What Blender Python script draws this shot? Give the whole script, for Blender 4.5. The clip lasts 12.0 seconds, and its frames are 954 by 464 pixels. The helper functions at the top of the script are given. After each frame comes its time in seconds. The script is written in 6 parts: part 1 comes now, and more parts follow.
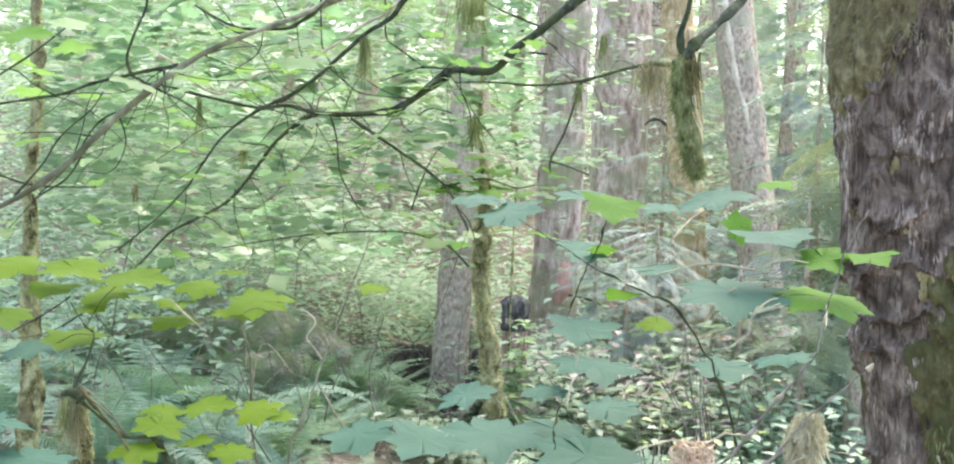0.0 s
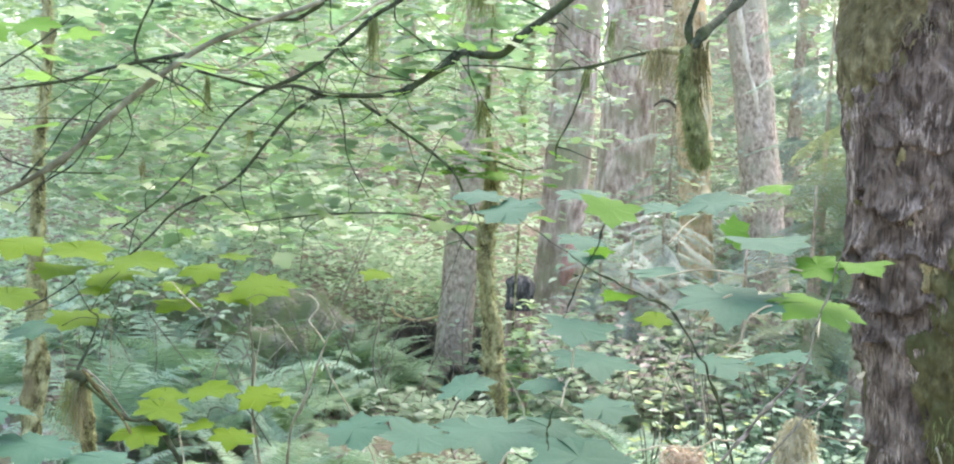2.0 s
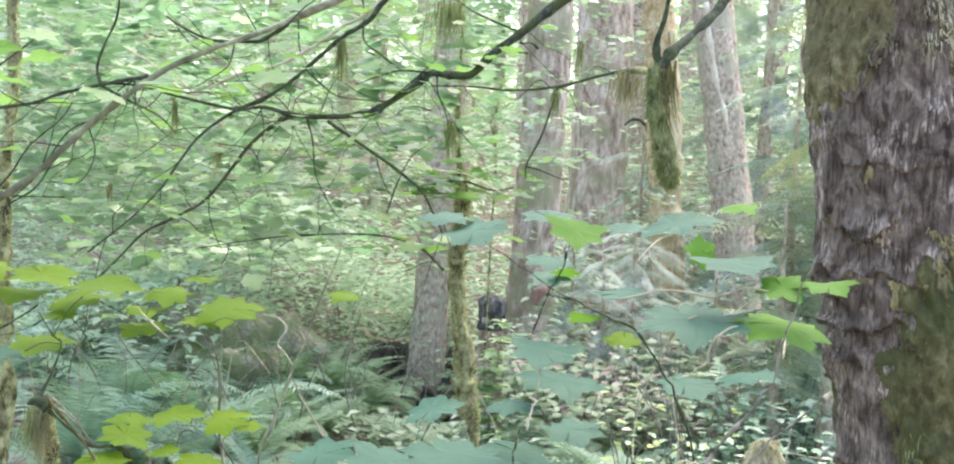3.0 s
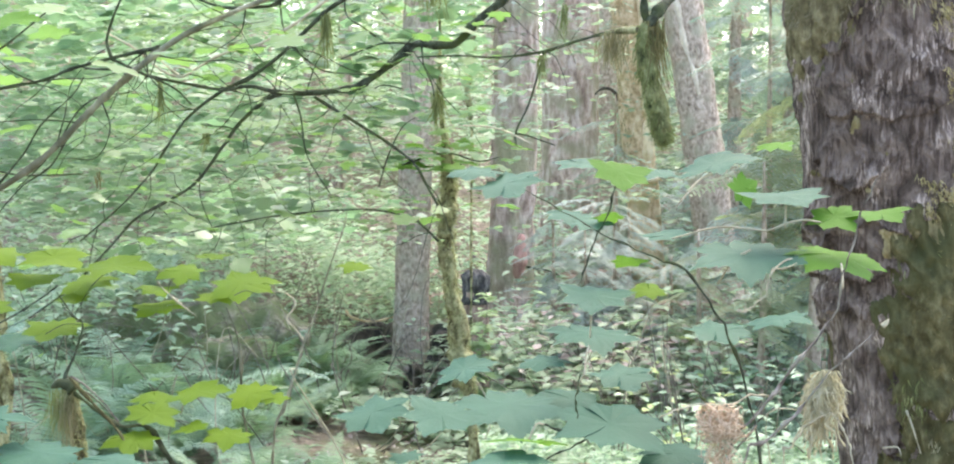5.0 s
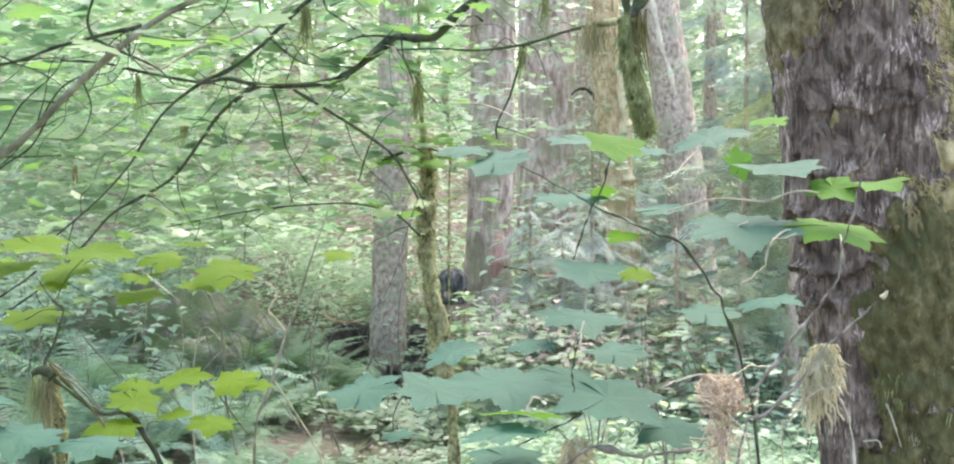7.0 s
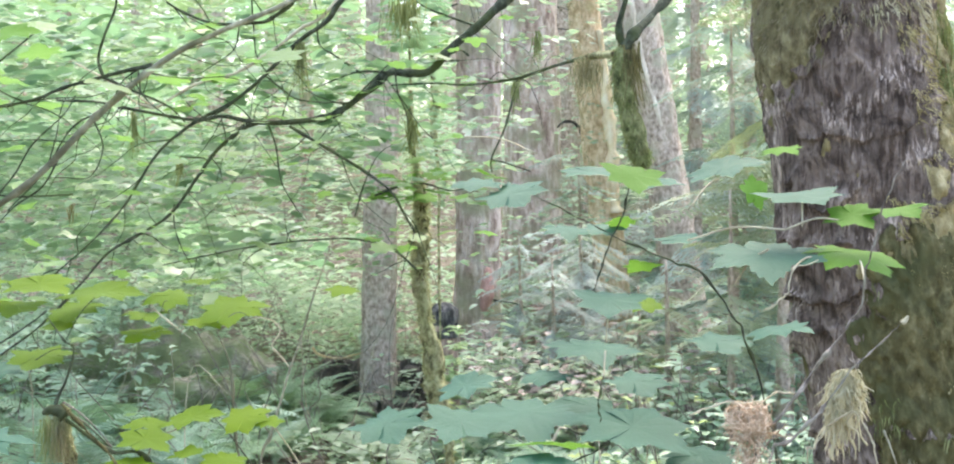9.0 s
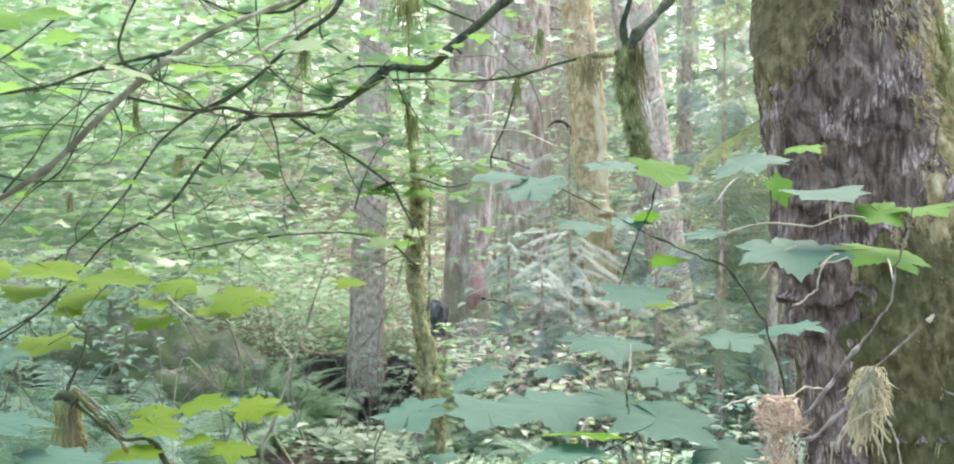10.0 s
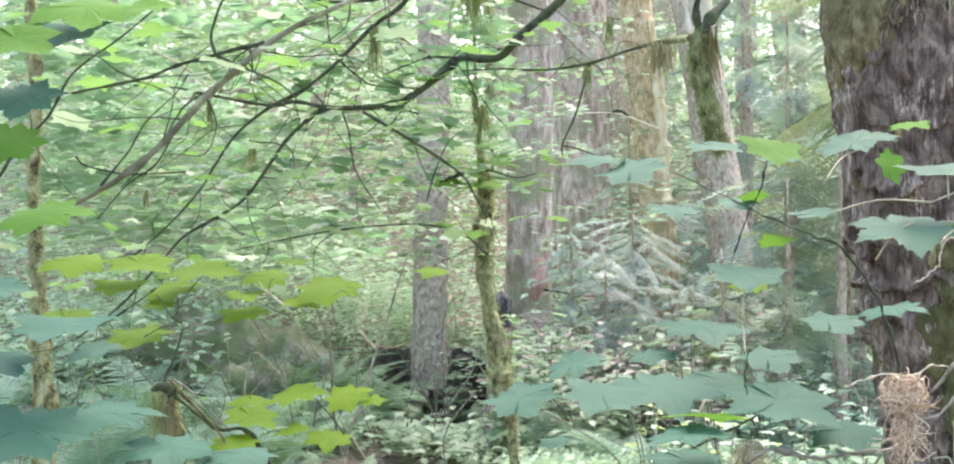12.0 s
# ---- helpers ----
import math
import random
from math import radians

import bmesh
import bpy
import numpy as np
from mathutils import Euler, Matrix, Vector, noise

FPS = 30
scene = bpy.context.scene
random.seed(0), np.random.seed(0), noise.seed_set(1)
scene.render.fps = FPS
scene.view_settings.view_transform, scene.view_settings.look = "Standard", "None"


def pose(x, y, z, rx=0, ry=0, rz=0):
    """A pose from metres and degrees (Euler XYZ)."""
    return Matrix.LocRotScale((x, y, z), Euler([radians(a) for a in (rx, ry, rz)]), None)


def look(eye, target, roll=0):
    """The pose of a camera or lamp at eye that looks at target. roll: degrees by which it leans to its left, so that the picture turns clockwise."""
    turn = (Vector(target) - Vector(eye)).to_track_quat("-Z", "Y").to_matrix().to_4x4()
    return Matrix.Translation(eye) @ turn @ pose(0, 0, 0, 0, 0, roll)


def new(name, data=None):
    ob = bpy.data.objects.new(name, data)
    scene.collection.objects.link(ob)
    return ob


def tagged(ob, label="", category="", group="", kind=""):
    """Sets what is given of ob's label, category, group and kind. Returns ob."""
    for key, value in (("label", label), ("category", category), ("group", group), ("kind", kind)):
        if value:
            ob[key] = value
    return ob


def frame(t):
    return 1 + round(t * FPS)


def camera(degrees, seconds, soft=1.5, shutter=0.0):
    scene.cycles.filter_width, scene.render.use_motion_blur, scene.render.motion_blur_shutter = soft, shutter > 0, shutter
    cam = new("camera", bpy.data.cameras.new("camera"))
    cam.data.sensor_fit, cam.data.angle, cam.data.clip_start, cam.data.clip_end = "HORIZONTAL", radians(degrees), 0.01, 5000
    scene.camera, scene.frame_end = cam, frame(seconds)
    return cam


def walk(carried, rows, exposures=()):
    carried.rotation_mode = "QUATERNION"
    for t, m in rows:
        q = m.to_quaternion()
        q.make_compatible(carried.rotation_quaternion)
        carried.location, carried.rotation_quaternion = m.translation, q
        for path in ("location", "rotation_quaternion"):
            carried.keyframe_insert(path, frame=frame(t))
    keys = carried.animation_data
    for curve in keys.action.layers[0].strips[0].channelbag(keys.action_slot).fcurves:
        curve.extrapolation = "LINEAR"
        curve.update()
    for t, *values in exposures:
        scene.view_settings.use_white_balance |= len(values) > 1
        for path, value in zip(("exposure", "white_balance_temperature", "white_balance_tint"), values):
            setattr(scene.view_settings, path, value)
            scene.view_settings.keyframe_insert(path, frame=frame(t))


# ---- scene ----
# The camera: one lens, carried by hand, drifting a little to the left.
cam = camera(40, 12.0, soft=2.1)
PATH = [
    (0, (0.1079, -0.0102, 1.6310), (-0.0615, 1.9804, 1.5370), 2.03),
    (0.5, (0.1092, -0.0135, 1.6350), (-0.0576, 1.9758, 1.5129), 1.73),
    (1, (0.1097, -0.0142, 1.6405), (-0.0736, 1.9740, 1.5249), 2.05),
    (1.5, (0.1082, -0.0132, 1.6475), (-0.0445, 1.9757, 1.5023), 3.09),
    (2, (0.1143, -0.0202, 1.6518), (-0.0643, 1.9675, 1.5203), 3.18),
    (2.5, (0.1155, -0.0239, 1.6545), (-0.0177, 1.9668, 1.5150), 3.24),
    (3, (0.1201, -0.0131, 1.6539), (-0.0185, 1.9796, 1.5543), 2.85),
    (4.8, (0.0700, -0.0043, 1.6323), (-0.0064, 1.9899, 1.5004), 0.05),
    (5, (0.0603, -0.0063, 1.6277), (-0.0329, 1.9872, 1.4967), -0.06),
    (5.5, (0.0532, 0.0030, 1.6188), (-0.0172, 1.9996, 1.5262), -0.58),
    (6, (0.0534, 0.0081, 1.6077), (-0.0182, 2.0025, 1.4757), -0.30),
    (6.5, (0.0515, 0.0103, 1.6042), (-0.0157, 2.0050, 1.4748), -0.16),
    (8.5, (0.0241, 0.0038, 1.6025), (0.0120, 2.0016, 1.5078), -0.63),
    (9, (0.0176, 0.0025, 1.6027), (-0.0152, 2.0008, 1.5273), -0.99),
    (9.5, (0.0000, 0.0000, 1.6000), (-0.0000, 1.9986, 1.5250), -0.00),
    (10, (-0.0164, -0.0021, 1.5969), (-0.0270, 1.9964, 1.5197), 0.12),
    (10.5, (-0.0287, -0.0019, 1.5938), (-0.0188, 1.9968, 1.5207), 0.74),
    (11, (-0.0363, 0.0019, 1.5892), (-0.0757, 1.9999, 1.5066), 0.95),
    (11.5, (-0.0406, 0.0052, 1.5841), (-0.1359, 1.9989, 1.4562), 0.64),
    (12, (-0.0574, 0.0032, 1.5892), (-0.1542, 1.9989, 1.5017), -0.94),
]
walk(cam, [(t, look(eye, target, roll)) for t, eye, target, roll in PATH], [(0.0, 2.57, 6700, 13.0), (12.0, 2.57, 6700, 13.0)])

# Light: a bright, veiled sky over a wood, the sun soft behind it.
world = bpy.data.worlds.new("sky")
scene.world = world
world.use_nodes = True
wn = world.node_tree.nodes
sky = wn.new("ShaderNodeTexSky")
sky.sky_type, sky.sun_disc = "NISHITA", False
sky.sun_elevation, sky.sun_rotation = radians(58), radians(25)
sky.air_density, sky.dust_density = 1.0, 3.0
wn["Background"].inputs["Strength"].default_value = 0.15
world.node_tree.links.new(sky.outputs["Color"], wn["Background"].inputs["Color"])
sun = new("sun", bpy.data.lights.new("sun", "SUN"))
sun.data.energy, sun.data.angle, sun.data.color = 0.9, radians(40), (1.0, 0.95, 0.86)
sun.matrix_world = look((6, 14, 30), (0, 0, 0))


# ---- materials ----
def nodes_of(name):
    m = bpy.data.materials.new(name)
    m.use_nodes = True
    return m, m.node_tree.nodes, m.node_tree.links, m.node_tree.nodes["Principled BSDF"]


def ramp(nodes, stops):
    r = nodes.new("ShaderNodeValToRGB")
    while len(r.color_ramp.elements) < len(stops):
        r.color_ramp.elements.new(0.5)
    for e, (p, c) in zip(r.color_ramp.elements, stops):
        e.position, e.color = p, (*c, 1)
    return r


def surface(name, stops, scale=(6, 6, 6), detail=8.0, rough=0.85, bump=0.4, distance=0.01, fine=60.0, second=None, amount=0.5, second_scale=1.5, spec=0.3):
    """A rough natural surface: a ramp over stretched noise, a second colour in larger patches, and relief at two sizes."""
    m, n, l, p = nodes_of(name)
    co, mp = n.new("ShaderNodeTexCoord"), n.new("ShaderNodeMapping")
    mp.inputs["Scale"].default_value = scale
    l.new(co.outputs["Object"], mp.inputs["Vector"])
    no = n.new("ShaderNodeTexNoise")
    no.inputs["Scale"].default_value, no.inputs["Detail"].default_value, no.inputs["Roughness"].default_value = 1.0, detail, 0.65
    l.new(mp.outputs["Vector"], no.inputs["Vector"])
    r = ramp(n, stops)
    l.new(no.outputs["Fac"], r.inputs["Fac"])
    out = r.outputs["Color"]
    if second:
        big = n.new("ShaderNodeTexNoise")
        big.inputs["Scale"].default_value, big.inputs["Detail"].default_value = second_scale, 5.0
        l.new(co.outputs["Object"], big.inputs["Vector"])
        edge = ramp(n, [(1 - amount - 0.1, (0, 0, 0)), (1 - amount + 0.1, (1, 1, 1))])
        l.new(big.outputs["Fac"], edge.inputs["Fac"])
        mix = n.new("ShaderNodeMix")
        mix.data_type = "RGBA"
        l.new(edge.outputs["Color"], mix.inputs["Factor"])
        l.new(out, mix.inputs["A"])
        mix.inputs["B"].default_value = (*second, 1)
        out = mix.outputs["Result"]
    l.new(out, p.inputs["Base Color"])
    p.inputs["Roughness"].default_value, p.inputs["Specular IOR Level"].default_value = rough, spec
    f = n.new("ShaderNodeTexNoise")
    f.inputs["Scale"].default_value, f.inputs["Detail"].default_value = fine, 4.0
    l.new(co.outputs["Object"], f.inputs["Vector"])
    add = n.new("ShaderNodeMath")
    add.operation = "MULTIPLY_ADD"
    l.new(f.outputs["Fac"], add.inputs[0])
    add.inputs[1].default_value = 0.35
    l.new(no.outputs["Fac"], add.inputs[2])
    b = n.new("ShaderNodeBump")
    b.inputs["Strength"].default_value, b.inputs["Distance"].default_value = bump, distance
    l.new(add.outputs["Value"], b.inputs["Height"])
    l.new(b.outputs["Normal"], p.inputs["Normal"])
    return m


def foliage_mat(name, stops, through_colour, share=0.4, rough=0.45, island=True, spec=0.5, grain=30.0):
    """Leaves: a gloss on a leaf that lets light through, each one a little different."""
    m, n, l, p = nodes_of(name)
    if island:
        pick = n.new("ShaderNodeNewGeometry").outputs["Random Per Island"]
    else:
        pick = n.new("ShaderNodeObjectInfo").outputs["Random"]
    r = ramp(n, stops)
    co = n.new("ShaderNodeTexCoord")
    no = n.new("ShaderNodeTexNoise")
    no.inputs["Scale"].default_value, no.inputs["Detail"].default_value = grain, (3.0 if island else 7.0)
    l.new(co.outputs["Object"], no.inputs["Vector"])
    mixv = n.new("ShaderNodeMath")
    mixv.operation = "MULTIPLY_ADD"
    l.new(no.outputs["Fac"], mixv.inputs[0])
    mixv.inputs[1].default_value = 0.35 if island else 0.5
    sub = n.new("ShaderNodeMath")
    sub.operation = "MULTIPLY_ADD"
    l.new(pick, sub.inputs[0])
    sub.inputs[1].default_value, sub.inputs[2].default_value = (0.9, -0.13) if island else (0.8, -0.15)
    l.new(sub.outputs["Value"], mixv.inputs[2])
    l.new(mixv.outputs["Value"], r.inputs["Fac"])
    l.new(r.outputs["Color"], p.inputs["Base Color"])
    p.inputs["Roughness"].default_value, p.inputs["Specular IOR Level"].default_value = rough, spec
    b = n.new("ShaderNodeBump")
    b.inputs["Strength"].default_value, b.inputs["Distance"].default_value = (0.1 if island else 0.25), 0.002
    l.new(no.outputs["Fac"], b.inputs["Height"])
    l.new(b.outputs["Normal"], p.inputs["Normal"])
    t = n.new("ShaderNodeBsdfTranslucent")
    t.inputs["Color"].default_value = (*through_colour, 1)
    mx = n.new("ShaderNodeMixShader")
    mx.inputs["Fac"].default_value = share
    l.new(p.outputs["BSDF"], mx.inputs[1])
    l.new(t.outputs["BSDF"], mx.inputs[2])
    l.new(mx.outputs["Shader"], n["Material Output"].inputs["Surface"])
    return m


def fibrous_bark(name):
    m, n, l, p = nodes_of(name)
    co = n.new("ShaderNodeTexCoord")

    def grain(scale, detail, rough=0.6, warp=0.0):
        mp = n.new("ShaderNodeMapping")
        mp.inputs["Scale"].default_value = scale
        l.new(co.outputs["Object"], mp.inputs["Vector"])
        no = n.new("ShaderNodeTexNoise")
        no.inputs["Scale"].default_value, no.inputs["Detail"].default_value = 1.0, detail
        no.inputs["Roughness"].default_value, no.inputs["Distortion"].default_value = rough, warp
        l.new(mp.outputs["Vector"], no.inputs["Vector"])
        return no.outputs["Fac"]

    plates, fibres, patch, fine = grain((12, 12, 10), 10, 0.62, 0.8), grain((95, 95, 20), 4, 0.6, 0.5), grain((6, 6, 5), 5), grain((150, 150, 90), 5)
    brown = ramp(n, [(0.36, (0.074, 0.056, 0.043)), (0.46, (0.147, 0.112, 0.088)), (0.55, (0.228, 0.178, 0.143)), (0.66, (0.36, 0.292, 0.238))])
    l.new(plates, brown.inputs["Fac"])
    groove = ramp(n, [(0.4, (0.4, 0.36, 0.33)), (0.5, (1, 1, 1))])
    l.new(grain((70, 70, 13), 4, 0.6, 0.6), groove.inputs["Fac"])
    dark = n.new("ShaderNodeMix")
    dark.data_type, dark.blend_type = "RGBA", "MULTIPLY"
    dark.inputs["Factor"].default_value = 0.85
    l.new(brown.outputs["Color"], dark.inputs["A"])
    l.new(groove.outputs["Color"], dark.inputs["B"])
    torn = ramp(n, [(0.53, (0, 0, 0)), (0.58, (0.85, 0.85, 0.85))])
    l.new(fibres, torn.inputs["Fac"])
    where = ramp(n, [(0.49, (0, 0, 0)), (0.6, (1, 1, 1))])
    l.new(patch, where.inputs["Fac"])
    both = n.new("ShaderNodeMath")
    both.operation = "MULTIPLY"
    l.new(torn.outputs["Color"], both.inputs[0])
    l.new(where.outputs["Color"], both.inputs[1])
    mix = n.new("ShaderNodeMix")
    mix.data_type = "RGBA"
    l.new(both.outputs["Value"], mix.inputs["Factor"])
    l.new(dark.outputs["Result"], mix.inputs["A"])
    mix.inputs["B"].default_value = (0.64, 0.52, 0.43, 1)
    l.new(mix.outputs["Result"], p.inputs["Base Color"])
    p.inputs["Roughness"].default_value, p.inputs["Specular IOR Level"].default_value = 0.9, 0.2
    a1 = n.new("ShaderNodeMath")
    a1.operation = "MULTIPLY_ADD"
    l.new(fibres, a1.inputs[0])
    a1.inputs[1].default_value = 0.5
    l.new(plates, a1.inputs[2])
    a2 = n.new("ShaderNodeMath")
    a2.operation = "MULTIPLY_ADD"
    l.new(fine, a2.inputs[0])
    a2.inputs[1].default_value = 0.3
    l.new(a1.outputs["Value"], a2.inputs[2])
    b = n.new("ShaderNodeBump")
    b.inputs["Strength"].default_value, b.inputs["Distance"].default_value = 1.0, 0.03
    l.new(a2.outputs["Value"], b.inputs["Height"])
    l.new(b.outputs["Normal"], p.inputs["Normal"])
    return m


BARK_BIG = fibrous_bark("bark_brown_fibrous")
# Paler than cedar bark: haze over the far trunks is put into the colour.
BARK_CEDAR = surface("bark_red_brown", [(0.38, (0.27, 0.185, 0.145)), (0.5, (0.54, 0.41, 0.335)), (0.62, (0.76, 0.65, 0.56))], (15, 15, 6), 12, 0.95, 1.0, 0.04, 60, (0.34, 0.32, 0.2), 0.45, 2.6)
BARK_GREY = surface("bark_grey_brown", [(0.36, (0.217, 0.16, 0.119)), (0.5, (0.456, 0.362, 0.277)), (0.64, (0.661, 0.548, 0.441))], (30, 30, 20), 10, 0.95, 1.0, 0.02, 70, (0.41, 0.379, 0.271), 0.42, 5.5)
BARK_PALE = surface("bark_pale", [(0.36, (0.42, 0.29, 0.15)), (0.5, (0.68, 0.52, 0.32)), (0.64, (0.82, 0.7, 0.48))], (20, 20, 12), 9, 0.9, 1.0, 0.03, 60, (0.42, 0.36, 0.17), 0.34, 4.5)
MOSSY = surface("moss_on_stem", [(0.38, (0.06, 0.055, 0.028)), (0.47, (0.2, 0.195, 0.09)), (0.62, (0.44, 0.44, 0.24))], (38, 38, 24), 6, 1.0, 1.0, 0.02, 160, (0.2, 0.175, 0.1), 0.35, 9.0, 0.05)
TWIG = surface("twig_bark", [(0.36, (0.022, 0.026, 0.016)), (0.52, (0.05, 0.058, 0.037)), (0.68, (0.11, 0.124, 0.082))], (60, 60, 60), 5, 0.9, 0.5, 0.003, 300, (0.055, 0.07, 0.026), 0.45, 14, 0.1)
TWIG_GREY = surface("twig_grey_bark", [(0.36, (0.114, 0.115, 0.07)), (0.52, (0.229, 0.225, 0.143)), (0.68, (0.395, 0.385, 0.254))], (60, 60, 60), 5, 0.75, 0.4, 0.003, 300, (0.073, 0.07, 0.034), 0.45, 12)
TWIG_BROWN = surface("twig_brown_bark", [(0.36, (0.07, 0.058, 0.045)), (0.52, (0.17, 0.145, 0.115)), (0.68, (0.34, 0.3, 0.25))], (90, 90, 90), 6, 0.85, 0.8, 0.003, 400, (0.2, 0.19, 0.13), 0.42, 40)
TWIG_PALE = surface("twig_pale_bark", [(0.3, (0.291, 0.255, 0.168)), (0.6, (0.466, 0.428, 0.294)), (0.85, (0.64, 0.612, 0.437))], (60, 60, 60), 5, 0.75, 0.4, 0.003, 300, (0.242, 0.204, 0.118), 0.4, 30)
DEADWOOD = surface("rotting_wood", [(0.36, (0.143, 0.121, 0.09)), (0.5, (0.312, 0.264, 0.203)), (0.64, (0.507, 0.449, 0.35))], (14, 30, 30), 10, 0.95, 1.0, 0.03, 50, (0.169, 0.198, 0.094), 0.58, 6.0)
HUMUS = surface("humus_and_litter", [(0.34, (0.09, 0.074, 0.056)), (0.5, (0.207, 0.171, 0.134)), (0.66, (0.347, 0.296, 0.239))], (11, 11, 11), 12, 1.0, 0.9, 0.05, 45, (0.123, 0.137, 0.069), 0.46, 1.7)
# Near-black for the hollow's shade; the dark arched branch shares it.
DARK_SHADE_WOOD = surface("dark_shade_and_wood", [(0.36, (0.025, 0.023, 0.018)), (0.52, (0.06, 0.052, 0.04)), (0.68, (0.13, 0.11, 0.085))], (12, 12, 12), 8, 1.0, 0.9, 0.03, 60)
MOSSY_GREEN = surface("green_moss_mat", [(0.37, (0.05, 0.06, 0.025)), (0.47, (0.16, 0.185, 0.075)), (0.58, (0.28, 0.31, 0.14)), (0.68, (0.45, 0.47, 0.26))], (55, 55, 26), 8, 1.0, 1.0, 0.02, 160, (0.13, 0.125, 0.06), 0.35, 11.0, 0.05)
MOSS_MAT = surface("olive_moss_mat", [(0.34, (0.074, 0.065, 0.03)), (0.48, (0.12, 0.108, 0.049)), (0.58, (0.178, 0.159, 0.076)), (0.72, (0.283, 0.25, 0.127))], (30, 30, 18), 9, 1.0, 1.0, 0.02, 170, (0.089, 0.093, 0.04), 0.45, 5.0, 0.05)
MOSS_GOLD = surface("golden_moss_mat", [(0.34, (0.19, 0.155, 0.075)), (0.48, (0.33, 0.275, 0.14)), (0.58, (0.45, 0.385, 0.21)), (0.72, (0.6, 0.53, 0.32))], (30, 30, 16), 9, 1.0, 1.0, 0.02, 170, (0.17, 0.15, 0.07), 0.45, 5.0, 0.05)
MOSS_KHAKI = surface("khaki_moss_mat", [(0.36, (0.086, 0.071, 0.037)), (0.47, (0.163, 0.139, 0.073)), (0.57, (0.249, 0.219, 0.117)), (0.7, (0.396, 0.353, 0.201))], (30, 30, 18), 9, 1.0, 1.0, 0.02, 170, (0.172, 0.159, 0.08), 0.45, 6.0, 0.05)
# Sunlight on the pale trunk's right edge is put into this bright colour.
SUNLIT_EDGE = surface("sunlit_edge_tone", [(0.36, (0.56, 0.43, 0.24)), (0.5, (0.76, 0.63, 0.4)), (0.64, (0.82, 0.74, 0.54))], (12, 12, 5), 6, 0.8, 0.5, 0.01, 60)
PALE_STREAK = surface("pale_grey_streak", [(0.36, (0.42, 0.35, 0.26)), (0.5, (0.6, 0.51, 0.39)), (0.64, (0.76, 0.68, 0.54))], (12, 12, 5), 6, 0.8, 0.5, 0.01, 60)
# The dark of a hole is put into this near-black wood.
HOLE_DARK = surface("hole_dark_wood", [(0.38, (0.02, 0.02, 0.02)), (0.5, (0.06, 0.058, 0.055)), (0.62, (0.16, 0.15, 0.135))], (22, 22, 10), 6, 0.9, 0.7, 0.02, 60)
STUMP_WOOD = surface("red_brown_stump_wood", [(0.36, (0.13, 0.085, 0.065)), (0.5, (0.33, 0.23, 0.18)), (0.64, (0.52, 0.4, 0.32))], (18, 18, 6), 9, 0.95, 1.0, 0.03, 50, (0.16, 0.15, 0.08), 0.4, 5.0)
RED_WOOD = surface("split_red_heartwood", [(0.36, (0.34, 0.19, 0.155)), (0.64, (0.52, 0.31, 0.265))], (40, 40, 5), 6, 0.9, 0.7, 0.01, 80)

# Sky sheen on the leaf tops is put into this blue-green.
LEAF_TEAL = foliage_mat("leaf_sky_sheen", [(0.0, (0.027, 0.084, 0.048)), (0.5, (0.036, 0.104, 0.063)), (1.0, (0.049, 0.119, 0.074))], (0.065, 0.158, 0.086), 0.3, 0.6, False, 0.2, 25)
# Light coming through leaf undersides is put into this green.
LEAF_GREEN = foliage_mat("leaf_lit_through", [(0.0, (0.05, 0.13, 0.012)), (0.5, (0.075, 0.18, 0.018)), (1.0, (0.085, 0.2, 0.02))], (0.12, 0.25, 0.035), 0.38, 0.68, False, 0.16, 25)
LEAF_LIME = foliage_mat("leaf_yellow_green", [(0.0, (0.066, 0.129, 0.005)), (0.5, (0.094, 0.17, 0.008)), (1.0, (0.134, 0.215, 0.013))], (0.174, 0.297, 0.012), 0.5, 0.65, False, 0.16, 25)
LEAF_MAPLE = foliage_mat("maple_leaf_light_green", [(0.0, (0.055, 0.12, 0.03)), (0.5, (0.11, 0.2, 0.055)), (1.0, (0.2, 0.31, 0.1))], (0.2, 0.37, 0.085), 0.45, 0.45, False, 0.45, 15)
# The palest stops put sky highlights and far haze into the leaf colour.
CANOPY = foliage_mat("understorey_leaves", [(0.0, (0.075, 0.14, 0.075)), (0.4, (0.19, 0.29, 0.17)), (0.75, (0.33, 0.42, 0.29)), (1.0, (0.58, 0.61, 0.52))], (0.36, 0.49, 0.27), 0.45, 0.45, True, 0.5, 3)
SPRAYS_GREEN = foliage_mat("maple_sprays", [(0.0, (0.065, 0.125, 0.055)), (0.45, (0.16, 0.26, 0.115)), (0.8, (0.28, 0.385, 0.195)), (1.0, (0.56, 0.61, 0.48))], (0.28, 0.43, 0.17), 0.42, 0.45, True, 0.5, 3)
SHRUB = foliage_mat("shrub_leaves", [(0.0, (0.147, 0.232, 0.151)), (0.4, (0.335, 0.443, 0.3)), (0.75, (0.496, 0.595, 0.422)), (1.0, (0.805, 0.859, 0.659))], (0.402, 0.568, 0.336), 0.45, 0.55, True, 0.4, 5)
COVER = foliage_mat("ground_cover_leaves", [(0.0, (0.18, 0.25, 0.155)), (0.4, (0.26, 0.34, 0.22)), (0.75, (0.34, 0.42, 0.29)), (1.0, (0.52, 0.58, 0.45))], (0.32, 0.46, 0.26), 0.45, 0.42, True, 0.45, 5)
